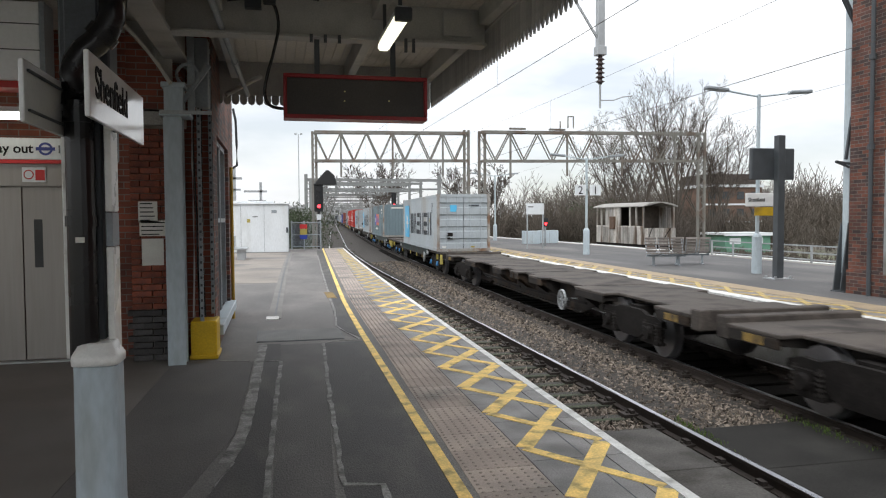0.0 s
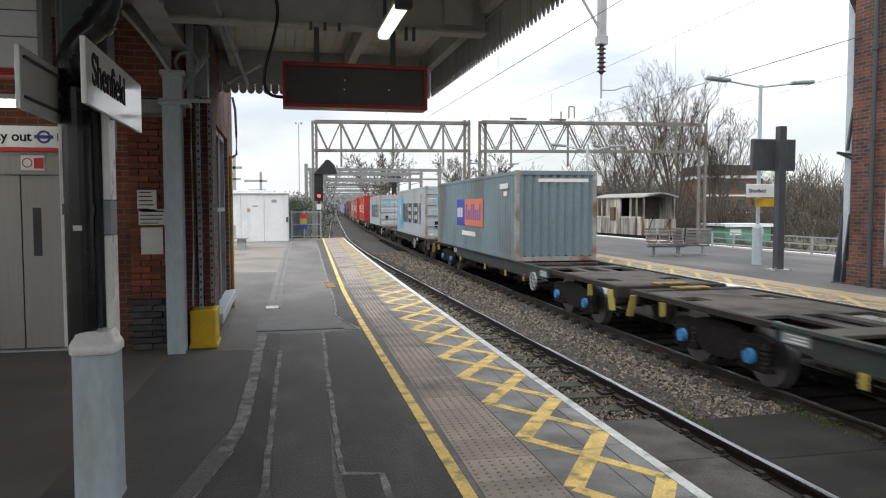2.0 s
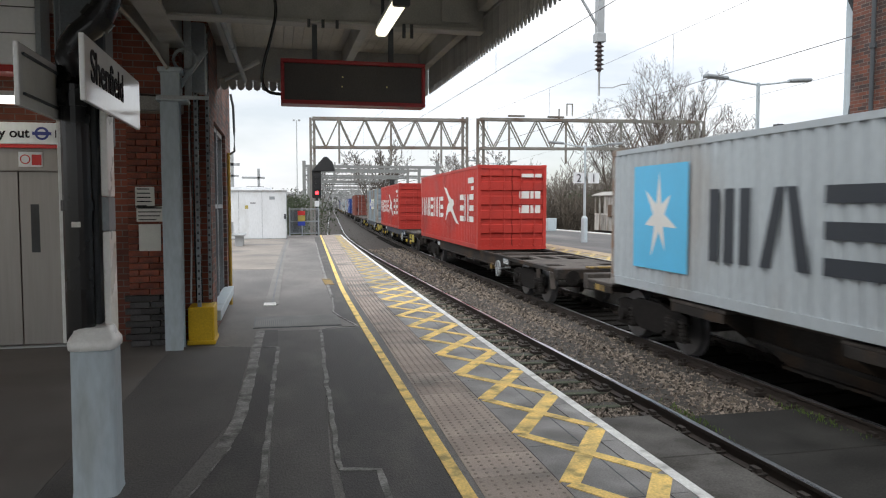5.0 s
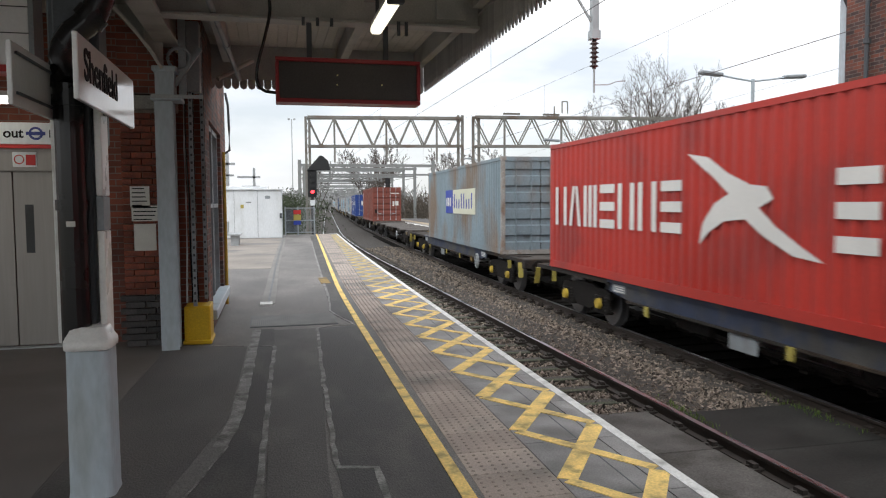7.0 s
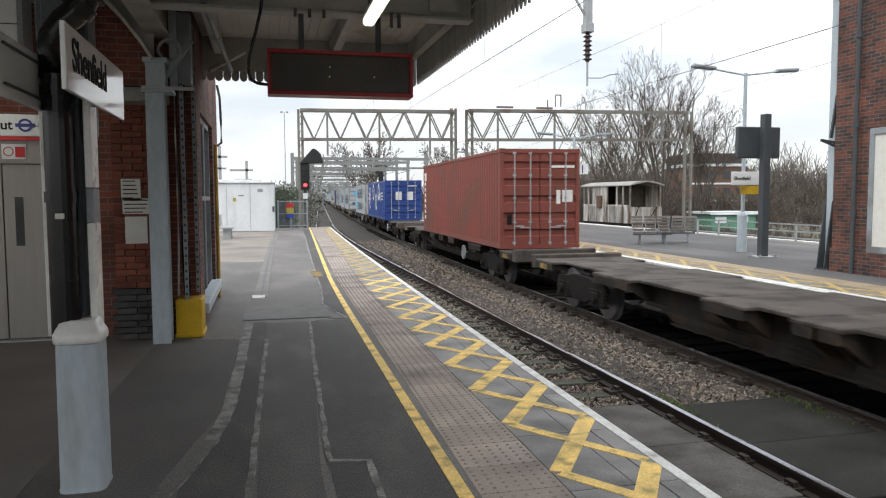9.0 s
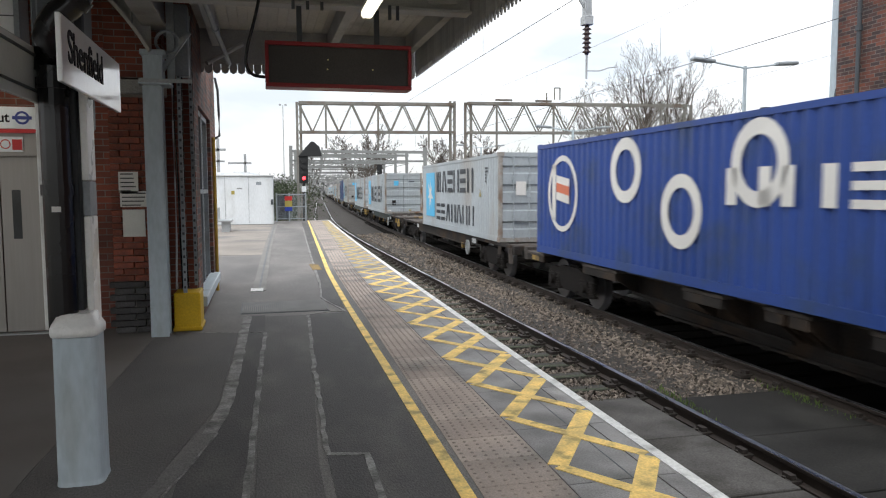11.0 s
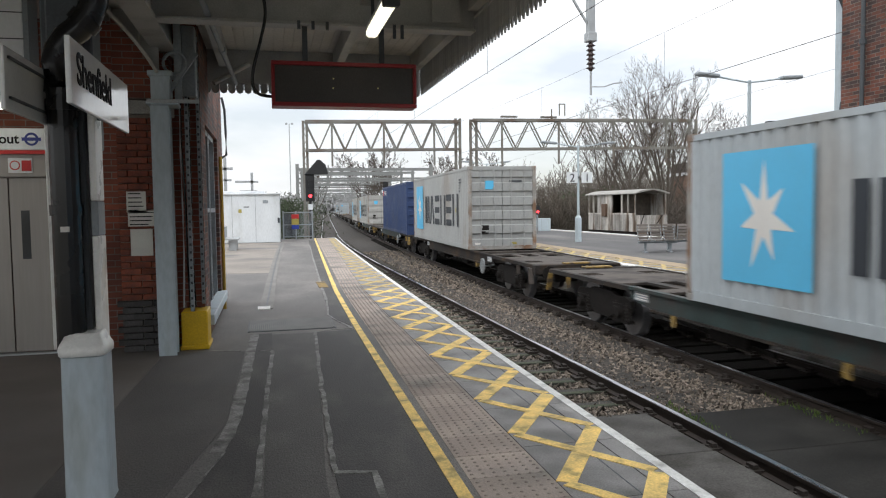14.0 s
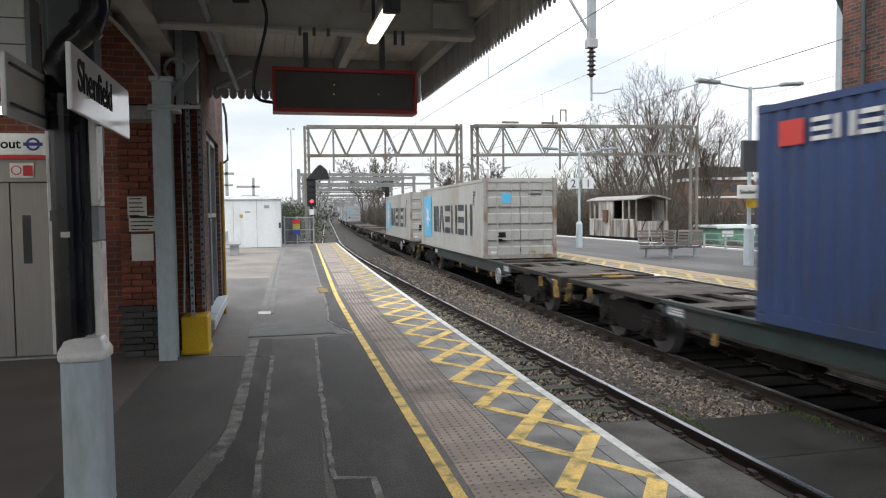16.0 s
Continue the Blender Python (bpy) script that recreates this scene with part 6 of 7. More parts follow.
def build_overhead():
    g = thing("line_gantry", "weathered lattice steel gantry spanning the tracks", "gantry", "overhead line gantries")
    truss(g, 2.05, 10.85, 42, 4.85, 6.45, 6)
    lattice_mast(g, 2.05, 42, -1.3, 6.5, 0.2)
    lattice_mast(g, 10.85, 42, -0.1, 6.75, 0.26)
    g = thing("line_gantry", "weathered lattice steel gantry over the far tracks", "gantry", "overhead line gantries")
    truss(g, 11.7, 26.0, 42, 4.95, 6.65, 8)
    lattice_mast(g, 11.8, 42, -0.1, 6.7, 0.35)
    lattice_mast(g, 26.2, 42, -1.3, 6.9, 0.45)
    for x in (13.5, 16.0):
        boxes("top_bracket", g, RUSTY_STEEL, (x, x + 1.0, 41.9, 42.1, 6.85, 6.95))
    bm = bmesh.new()
    for a, b in (((17.2, 7.0), (17.2, 7.7)), ((17.2, 7.7), (17.55, 7.7)), ((17.55, 7.7), (17.55, 7.0))):
        bar(bm, (a[0], 42, a[1]), (b[0], 42, b[1]), 0.06, 0.06, up=(0, 1, 0))
    part("switch_gear", bm, RUSTY_STEEL, g)
    boxes("top_rod", g, RUSTY_STEEL, (16.67, 16.73, 41.97, 42.03, 6.7, 7.4))
    # further gantries down the line
    for i, y in enumerate((66, 80, 92, 108, 126, 150, 180, 220, 280)):
        off = near_x(y) - 4.03
        g = thing("line_gantry", "distant galvanised steel line gantry", "gantry", "overhead line gantries")
        zt = 4.9 + (i % 3) * 0.35
        for z0, z1, d in ((zt, zt + 0.25, 0), (zt - 0.75, zt - 0.6, 0.3)):
            boxes("beam", g, FAR_STEEL, (1.2 + off, 13.5 + off, y - 0.12 + d, y + 0.12 + d, z0, z1))
        for x in (1.3, 13.3):
            boxes("mast", g, FAR_STEEL, (x - 0.14 + off, x + 0.14 + off, y - 0.14, y + 0.14, -1.3, zt + 0.6))
        for x in (2.6, 4.0, 6.2, 7.6, 10.5):
            boxes("drop_tube", g, FAR_STEEL, (x - 0.05 + off, x + 0.05 + off, y - 0.05, y + 0.05, zt - 1.3, zt + 0.5))
            bm = bmesh.new()
            bar(bm, (x + off, y, zt - 1.2), (x + off + 1.3, y, zt - 0.9), 0.05, 0.05)
            part("cantilever", bm, FAR_STEEL, g)
    # the dropper post with insulators hung over the tracks
    d = thing("insulator_post", "grey drop post with brown ribbed insulators", "insulator")
    X, Y = 6.42, 14.0
    boxes("tube", d, GALV, (X - 0.075, X + 0.075, Y - 0.075, Y + 0.075, 5.05, 9.0), bevel=0.01)
    boxes("clamp", d, GALV, (X - 0.1, X + 0.1, Y - 0.1, Y + 0.1, 4.92, 5.1), bevel=0.01)
    bm = bmesh.new()
    prof = [(0.035, 0.0)]
    for i in range(6):
        z = 0.03 + i * 0.09
        prof += [(0.045, z), (0.095, z + 0.02), (0.045, z + 0.055)]
    prof.append((0.035, 0.58))
    turned(bm, prof, (X, Y, 4.34), 16)
    part("insulator", bm, INSULATOR, d, "brown ribbed insulator", smooth=True)
    bm = bmesh.new()
    rod(bm, (X, Y, 3.86), (X, Y, 4.36), 0.022, n=8)
    tube(bm, [(X - 0.02, Y, 4.02), (X + 0.3, Y, 4.03), (X + 0.55, Y + 0.1, 4.12), (X + 0.8, Y + 0.2, 4.16)], 0.012, 6)
    part("registration_arm", bm, GALV, d)
    bm = bmesh.new()
    bar(bm, (X - 0.05, Y, 5.25), (X - 0.55, Y, 6.0), 0.04, 0.04)
    part("stay", bm, GALV, d)
    boxes("boom", d, GALV, (-8, 20, Y - 0.2, Y + 0.2, 9.0, 9.25))
    for x in (-7.9, 19.8):
        boxes("mast", d, GALV, (x - 0.15, x + 0.15, Y - 0.15, Y + 0.15, -1.3, 9.0))
    # wires
    w = tagged(new("overhead_wires"), "thin dark contact and catenary wires above both tracks", "wires", kind="structure")
    def wire(xf, zf, ys, r=0.007):
        bm = bmesh.new()
        tube(bm, [(xf(y), y, zf(y)) for y in ys], r, 5)
        part("wire", bm, WIRE, w)
    ys = [-20, -8, 0, 4, 8, 12, 16, 20, 26, 32, 40, 55, 70, 100, 140, 200]
    wire(near_x, lambda y: 4.12, ys, 0.005)
    wire(train_x, lambda y: 3.92, ys, 0.006)
    ysag = [-20 + 3.1 * i for i in range(40)]
    def sag(y):
        u = ((y + 14) % 56 - 28) / 28
        return 5.0 + 0.75 * u * u
    wire(near_x, sag, ysag, 0.0035)
    wire(train_x, sag, ysag, 0.0035)
    for xf in (near_x, train_x):
        for k in range(9):
            y = -8 + k * 7.1
            bm = bmesh.new()
            rod(bm, (xf(y), y, 4.08), (xf(y), y, sag(y)), 0.003, n=4)
            part("dropper", bm, WIRE, w)
    wire(lambda y: 14 + 0.1 * y, lambda y: 5.4, [6, 20, 40, 70, 110], 0.005)


def signal(x, y, z, hood, label):
    s = thing("railway_signal", label, "signal", "signals")
    boxes("post", s, SIGNAL_BLACK, (x - 0.07, x + 0.07, y, y + 0.14, -1.0, z - 0.9))
    boxes("backplate", s, SIGNAL_BLACK, (x - 0.24, x + 0.24, y - 0.04, y + 0.02, z - 1.0, z + 0.45), bevel=0.02)
    for k in range(4):
        zz = z - 0.72 + k * 0.3
        bm = bmesh.new()
        rod(bm, (x, y - 0.2, zz), (x, y - 0.04, zz), 0.11, n=12)
        part("lamp_hood", bm, SIGNAL_BLACK, s)
    bm = bmesh.new()
    rod(bm, (x, y - 0.215, z - 0.72), (x, y - 0.2, z - 0.72), 0.09, n=14)
    part("red_lamp", bm, RED_LIGHT, s, "lit red lamp")
    if hood:
        bm = bmesh.new()
        a = [bm.verts.new((x + dx, y - 0.15, z + dz)) for dx, dz in ((-0.3, 0.42), (0.98, 0.45), (0.85, 0.95), (0.55, 1.22), (0.4, 1.22))]
        b = [bm.verts.new((v.co.x, y + 0.1, v.co.z)) for v in a]
        bm.faces.new(a[::-1])
        bm.faces.new(b)
        for i in range(5):
            bm.faces.new((a[i], a[(i + 1) % 5], b[(i + 1) % 5], b[i]))
        part("route_indicator", bm, SIGNAL_BLACK, s, "dark triangular route indicator", bevel=0.03)
    boxes("id_plate", s, WHITE_MATT, (x - 0.12, x + 0.12, y - 0.05, y - 0.04, z - 1.45, z - 1.15))


def build_platform_end():
    s = thing("equipment_shed", "white panelled equipment shed with low pitched roof", "shed")
    boxes("wall", s, WHITE_MATT, (-2.3, 0.5, 36.7, 39.2, 0, 2.32), bevel=0.02)
    boxes("roof", s, WHITE_MATT, (-2.4, 0.56, 36.6, 39.3, 2.32, 2.4), (-2.2, -0.2, 36.8, 39.0, 2.4, 2.5), bevel=0.02)
    boxes("door_joint", s, GREY_STEEL, (-0.66, -0.645, 36.69, 36.702, 0.05, 2.3), (-1.75, -1.735, 36.69, 36.702, 0.05, 2.3))
    boxes("handle", s, DARK_STEEL, (0.38, 0.48, 36.6, 36.7, 0.95, 1.2))
    boxes("warning_plate", s, TAG_YELLOW, (-1.45, -1.3, 36.69, 36.7, 1.45, 1.62))
    boxes("label_plate", s, GREY_STEEL, (-1.2, -0.95, 36.69, 36.7, 1.7, 1.76), (-0.3, -0.05, 36.69, 36.7, 1.9, 2.05))
    boxes("corner_trim", s, GREY_STEEL, (0.5, 0.53, 36.67, 36.7, 0, 2.32))
    g = thing("platform_end_gate", "grey mesh gate with coloured warning notices", "gate")
    for x in (0.7, 1.35, 2.2):
        boxes("gate_post", g, GREY_STEEL, (x - 0.04, x + 0.04, 39.5, 39.58, 0, 1.5))
    for z in (0.12, 0.75, 1.4):
        boxes("rail", g, GREY_STEEL, (0.7, 2.2, 39.52, 39.56, z, z + 0.05))
    bm = bmesh.new()
    x = 0.78
    while x < 2.2:
        box(bm, x, x + 0.012, 39.53, 39.545, 0.12, 1.42)
        x += 0.06
    tagged(part("mesh_wire", bm, GREY_STEEL, g), kind="stuff")
    boxes("panel", g, DARK_STEEL, (0.72, 1.33, 39.57, 39.6, 0.1, 1.35))
    for z0, z1, m in ((1.1, 1.32, RED_PLATE), (0.78, 1.08, TAG_YELLOW), (0.55, 0.76, MARK_NAVY)):
        boxes("notice", g, m, (1.12, 1.5, 39.49, 39.5, z0, z1))
    signal(2.16, 40.2, 3.0, True, "red railway signal with triangular route indicator on black post")
    signal(10.9, 70.0, 3.6, False, "red railway signal on a black post between tracks")
    b = thing("metal_bench", "grey metal platform bench by the white shed", "bench")
    boxes("seat", b, GALV, (-1.75, -1.2, 30.0, 31.6, 0.42, 0.47))
    boxes("backrest", b, GALV, (-1.78, -1.72, 30.0, 31.6, 0.5, 0.95))
    for y in (30.2, 31.4):
        boxes("leg", b, GALV, (-1.6, -1.3, y, y + 0.06, 0, 0.42))
    for x, y, h in ((-3.4, 62, 5.8), (-1.6, 75, 5.2), (-6.5, 50, 5.0)):
        p = thing("line_mast", "distant grey overhead line mast with arms", "mast", "line masts")
        boxes("post", p, GALV, (x - 0.12, x + 0.12, y, y + 0.24, -1.3, h))
        boxes("arm", p, GALV, (x - 1.6, x + 0.6, y, y + 0.15, h - 1.0, h - 0.8), (x - 1.2, x + 0.5, y, y + 0.12, h - 1.9, h - 1.75))
    p = thing("floodlight_mast", "thin distant lighting mast with twin lamps", "mast")
    boxes("post", p, GALV, (2.5, 2.6, 90, 90.1, -1.3, 11.7))
    boxes("lamp", p, GALV, (2.1, 2.35, 90, 90.2, 11.6, 11.8), (2.75, 3.0, 90, 90.2, 11.6, 11.8))


# ---------------------------------------------------------------- far platform
def twin_lamp(x, y, h, label):
    l = thing("street_lamp", label, "lamp post", "platform lamps")
    bm = bmesh.new()
    turned(bm, [(0.14, 0), (0.14, 1.05), (0.1, 1.12), (0.055, 1.16), (0.05, h)], (x, y, 0), 12)
    part("post", bm, GREY_PAINT, l, smooth=False)
    for s in (-1, 1):
        bm = bmesh.new()
        tube(bm, [(x, y, h - 0.06), (x + s * 0.5, y, h + 0.0), (x + s * 1.05, y, h + 0.08)], 0.028, 6)
        part("arm", bm, GREY_PAINT, l)
        bm = bmesh.new()
        a = Vector((x + s * 1.0, y, h + 0.09))
        bar(bm, a, a + Vector((s * 0.7, 0, 0.05)), 0.24, 0.1)
        part("lantern", bm, GREY_STEEL, l, bevel=0.03)
    return l


def seat_row(x, y, turn):
    b = thing("platform_bench", "row of three slatted grey-brown seats on a metal beam", "bench", "benches on the far platform", m=pose(x, y, 0, 0, 0, turn))
    shell = [(-0.27, 0.43), (-0.16, 0.415), (-0.05, 0.4), (0.06, 0.395), (0.16, 0.41), (0.23, 0.48), (0.27, 0.58), (0.31, 0.69), (0.35, 0.8), (0.38, 0.9)]
    for k in (-1, 0, 1):
        for i, (a, z) in enumerate(shell):
            bm = bmesh.new()
            bar(bm, (k * 0.44 - 0.19, a, z), (k * 0.44 + 0.19, a, z), 0.075, 0.022, up=(0, 0, 1) if i < 5 else (0, 1, 0.3))
            part("slat", bm, BENCH_WOOD, b)
        for e in (-0.17, 0.17):
            bm = bmesh.new()
            for p, q in zip(shell, shell[1:]):
                bar(bm, (k * 0.44 + e, p[0], p[1] - 0.025), (k * 0.44 + e, q[0], q[1] - 0.025), 0.03, 0.03)
            part("seat_rib", bm, GREY_STEEL, b)
    boxes("beam", b, GREY_STEEL, (-0.66, 0.66, 0.0, 0.07, 0.3, 0.365))
    for x0 in (-0.42, 0.42):
        boxes("leg", b, GREY_STEEL, (x0 - 0.035, x0 + 0.035, 0.0, 0.07, 0.0, 0.3))
        boxes("foot", b, GREY_STEEL, (x0 - 0.04, x0 + 0.04, -0.22, 0.28, 0.0, 0.025))
    return b


def build_far_things():
    twin_lamp(13.4, 18.6, 5.1, "pale grey platform lamp with two arms and name board")
    twin_lamp(13.15, 30.0, 4.2, "pale grey platform lamp carrying platform numbers")
    twin_lamp(15.0, 50.0, 4.6, "distant pale grey platform lamp with two arms")
    s = thing("station_name_sign", "white station name board on a lamp post", "sign", "name boards")
    boxes("board", s, WHITE, (12.9, 13.95, 18.43, 18.46, 1.92, 2.3), bevel=0.01)
    lettering("lettering", "Shenfield", 0.15, INK, s, pose(12.97, 18.426, 2.06, 90), bold=0.002)
    boxes("bracket", s, GREY_STEEL, (13.36, 13.44, 18.45, 18.6, 2.0, 2.06), (13.36, 13.44, 18.45, 18.6, 2.18, 2.24))
    boxes("under_plate", s, YELLOW_PLASTIC, (13.2, 13.85, 18.44, 18.46, 1.66, 1.9))
    for x0, n in ((12.57, "2"), (13.26, "1")):
        s = thing("platform_number", "small white platform number plate", "sign", "platform numbers")
        boxes("plate", s, WHITE_MATT, (x0, x0 + 0.5, 29.86, 29.9, 2.58, 3.04))
        lettering("numeral", n, 0.5, INK, s, pose(x0 + 0.12, 29.855, 2.63, 90))
        boxes("bracket", s, GREY_STEEL, (min(x0, 13.1), max(x0 + 0.5, 13.2), 29.9, 29.94, 2.78, 2.84))
    p = thing("equipment_post", "dark grey post with large blank board", "sign post")
    boxes("post", p, DARK_STEEL, (12.68, 12.88, 16.76, 16.96, 0.02, 3.74), bevel=0.01)
    boxes("board", p, DARK_STEEL, (12.04, 13.32, 16.97, 17.1, 2.6, 3.42), bevel=0.02)
    boxes("base_plate", p, GALV, (12.5, 13.06, 16.6, 17.1, 0.0, 0.025))
    for x, y in ((12.56, 16.66), (13.0, 16.66), (12.56, 17.04), (13.0, 17.04)):
        boxes("bolt", p, GALV, (x - 0.025, x + 0.025, y - 0.025, y + 0.025, 0.025, 0.08))
    seat_row(12.7, 22.4, -14)
    seat_row(13.85, 22.9, 160)
    # back fence
    f = thing("handrail_fence", "low galvanised handrail at the platform's back edge", "railing")
    for y in steps(16, 28, 1.5):
        boxes("post", f, GALV, (17.97, 18.03, y - 0.03, y + 0.03, 0, 0.62))
    for z in (0.1, 0.33, 0.58):
        boxes("rail", f, GALV, (17.98, 18.02, 16, 28, z, z + 0.045))
    # white board, cabinets and small red signal further on
    b = thing("notice_board", "white information board on two legs", "notice board")
    boxes("board", b, WHITE_MATT, (12.62, 13.58, 36.4, 36.46, 1.78, 2.36))
    boxes("leg", b, GALV, (12.64, 12.7, 36.4, 36.46, 0, 1.78))
    boxes("leg", b, GALV, (13.5, 13.56, 36.4, 36.46, 0, 1.78))
    boxes("heading", b, MARK_DARK, (12.7, 13.0, 36.39, 36.4, 2.15, 2.2))
    for x, y, w in ((14.6, 42.5, 1.0), (16.0, 43.5, 1.2)):
        c = thing("equipment_cabinet", "pale grey trackside equipment cabinet", "cabinet", "equipment cabinets")
        boxes("cabinet_body", c, GREY_PAINT, (x, x + w, y, y + 0.5, 0, 0.8), bevel=0.02)
        boxes("door_joint", c, GREY_STEEL, (x + w / 2 - 0.01, x + w / 2 + 0.01, y - 0.004, y, 0.05, 0.75))
    r = thing("small_signal", "small red signal lamp on a thin post", "signal", "signals")
    boxes("post", r, GREY_STEEL, (14.6, 14.68, 39, 39.08, 0, 1.6))
    boxes("head", r, SIGNAL_BLACK, (14.5, 14.78, 38.95, 39.1, 1.1, 1.6))
    boxes("red_lamp", r, RED_LIGHT, (14.58, 14.7, 38.93, 38.95, 1.2, 1.32))
    # brick building on the far platform
    w = tagged(new("wall_far_building"), "red brick building on the opposite platform with dark quoins", "building", kind="structure")
    boxes("wall", w, BRICK_WALL_Y, (11.85, 17.0, -12, 13.38, -0.05, 7.5))
    boxes("plinth", w, BRICK_WALL_Y, (11.8, 11.87, -12, 13.39, -0.05, 0.5), bevel=0.01)
    q = thing("poster_frame", "blank pale poster in a grey frame on brick", "poster")
    boxes("poster", q, PAPER, (11.82, 11.835, 10.48, 12.28, 0.6, 2.82))
    boxes("frame", q, GREY_STEEL, (11.79, 11.86, 12.28, 12.4, 0.46, 2.95), (11.79, 11.86, 10.36, 10.48, 0.46, 2.95), (11.79, 11.86, 10.48, 12.28, 2.82, 2.95), (11.79, 11.86, 10.48, 12.28, 0.46, 0.6), bevel=0.01)
    d = thing("rain_pipe", "dark cast iron rainwater pipe on brick", "pipe")
    bm = bmesh.new()
    rod(bm, (11.76, 12.72, 0), (11.76, 12.72, 7.4), 0.045, n=10)
    for z in (1.2, 3.0, 4.8, 6.6):
        rod(bm, (11.76, 12.72, z), (11.76, 12.72, z + 0.1), 0.072, n=10)
    part("pipe", bm, DARK_STEEL, d)
    c = thing("steel_stanchion", "pale grey steel stanchion with flared foot and brackets", "column")
    boxes("shaft", c, GREY_PAINT, (12.0, 12.14, 13.56, 13.74, 0.4, 6.4))
    bm = bmesh.new()
    for y in (13.53, 13.74):
        a = [bm.verts.new(v) for v in ((11.8, y, 0.02), (12.3, y, 0.02), (12.18, y, 1.5), (11.98, y, 1.5))]
        b = [bm.verts.new((v.co.x, y + 0.03, v.co.z)) for v in a]
        bm.faces.new(a[::-1])
        bm.faces.new(b)
        for i in range(4):
            bm.faces.new((a[i], a[(i + 1) % 4], b[(i + 1) % 4], b[i]))
    part("foot", bm, DARK_STEEL, c, "dark flared foot plates")
    boxes("base_plate", c, DARK_STEEL, (11.78, 12.32, 13.4, 13.8, 0, 0.03))
    bm = bmesh.new()
    bar(bm, (12.0, 13.5, 2.75), (11.6, 13.5, 2.8), 0.05, 0.05)
    bar(bm, (11.6, 13.5, 2.8), (11.95, 13.5, 2.68), 0.04, 0.04)
    bar(bm, (11.98, 13.5, 3.75), (11.85, 13.5, 2.85), 0.04, 0.06)
    bar(bm, (12.05, 13.5, 5.7), (11.7, 13.5, 6.3), 0.08, 0.08)
    part("bracket", bm, DARK_STEEL, c)


def build_van():
    """An old brake van on the siding behind."""
    v = thing("brake_van", "derelict pale planked brake van with open verandas", "railway wagon", m=pose(25.1, 45.3, 0, 0, 0, 4))
    L, hw, z0, z1 = 6.4, 1.2, -0.25, 2.35
    boxes("underframe", v, UNDER, (-hw, hw, 0, L, z0 - 0.3, z0), bevel=0.02)
    y = 0.0
    def plank_wall(x, ya, yb, za, zb):
        yy = ya
        while yy < yb - 0.02:
            boxes("plank", v, OLD_WOOD, (x - 0.02, x + 0.02, yy, min(yy + 0.17, yb), za, zb))
            yy += 0.18
    plank_wall(-hw, 0.0, 1.7, z0, z0 + 1.15)
    plank_wall(-hw, 1.7, 3.0, z0, z0 + 1.2)
    plank_wall(-hw, 3.0, 5.0, z0, z1 - 0.05)
    plank_wall(-hw, 5.0, L, z0, z0 + 1.15)
    plank_wall(hw, 0, L, z0, z1 - 0.1)
    xx = -hw
    while xx < hw - 0.02:
        boxes("plank", v, OLD_WOOD, (xx, xx + 0.17, -0.02, 0.02, z0, z0 + 1.1))
        xx += 0.18
    for y in (1.7, 5.0):
        boxes("cabin_end", v, BARK, (-hw + 0.03, hw - 0.03, y, y + 0.05, z0, z1))
    for y in (0.03, 0.9, 1.7, 3.0, 5.0, 5.7, L - 0.06):
        for x in (-hw + 0.03, hw - 0.03):
            boxes("post", v, OLD_WOOD, (x - 0.05, x + 0.05, y - 0.05, y + 0.05, z0, z1))
    boxes("waist_rail", v, OLD_WOOD, (-hw - 0.03, -hw + 0.03, 0, L, z0 + 1.15, z0 + 1.25))
    boxes("ducket", v, RUST, (-hw - 0.18, -hw, 3.6, 4.2, z0 + 1.0, z0 + 1.9), bevel=0.03)
    bm = bmesh.new()
    rows = []
    for y in (-0.25, L + 0.25):
        rows.append([bm.verts.new((x, y, z1 + 0.28 * (1 - (x / 1.35) ** 2))) for x in (-1.35, -0.9, -0.45, 0, 0.45, 0.9, 1.35)] + [bm.verts.new((x, y, z1 - 0.06 + 0.28 * (1 - (x / 1.35) ** 2))) for x in (1.35, 0, -1.35)])
    n = len(rows[0])
    for i in range(n):
        bm.faces.new((rows[0][i], rows[0][(i + 1) % n], rows[1][(i + 1) % n], rows[1][i]))
    bm.faces.new(rows[0][::-1])
    bm.faces.new(rows[1])
    part("roof", bm, OLD_ROOF, v, "curved grey felt roof")
    for sx in (-0.87, 0.87):
        bm = bmesh.new()
        rod(bm, (sx, 0, z0 - 0.1), (sx, -0.45, z0 - 0.1), 0.08, n=10)
        rod(bm, (sx, -0.45, z0 - 0.1), (sx, -0.5, z0 - 0.1), 0.22, n=16)
        part("buffer", bm, RUST, v)
    for y in (1.4, 4.9):
        for sx in (-0.75, 0.75):
            bm = bmesh.new()
            rod(bm, (sx - 0.06, y, -0.78), (sx + 0.06, y, -0.78), 0.45, n=18)
            part("wheel", bm, UNDER, v)
    for a, b in (((-0.9, -0.06, z0 + 0.2), (-0.5, -0.06, z0 + 1.2)), ((0.3, -0.06, z0 + 0.3), (0.9, -0.06, z0 + 1.1))):
        bm = bmesh.new()
        bar(bm, a, b, 0.04, 0.04)
        part("iron_strap", bm, UNDER, v)


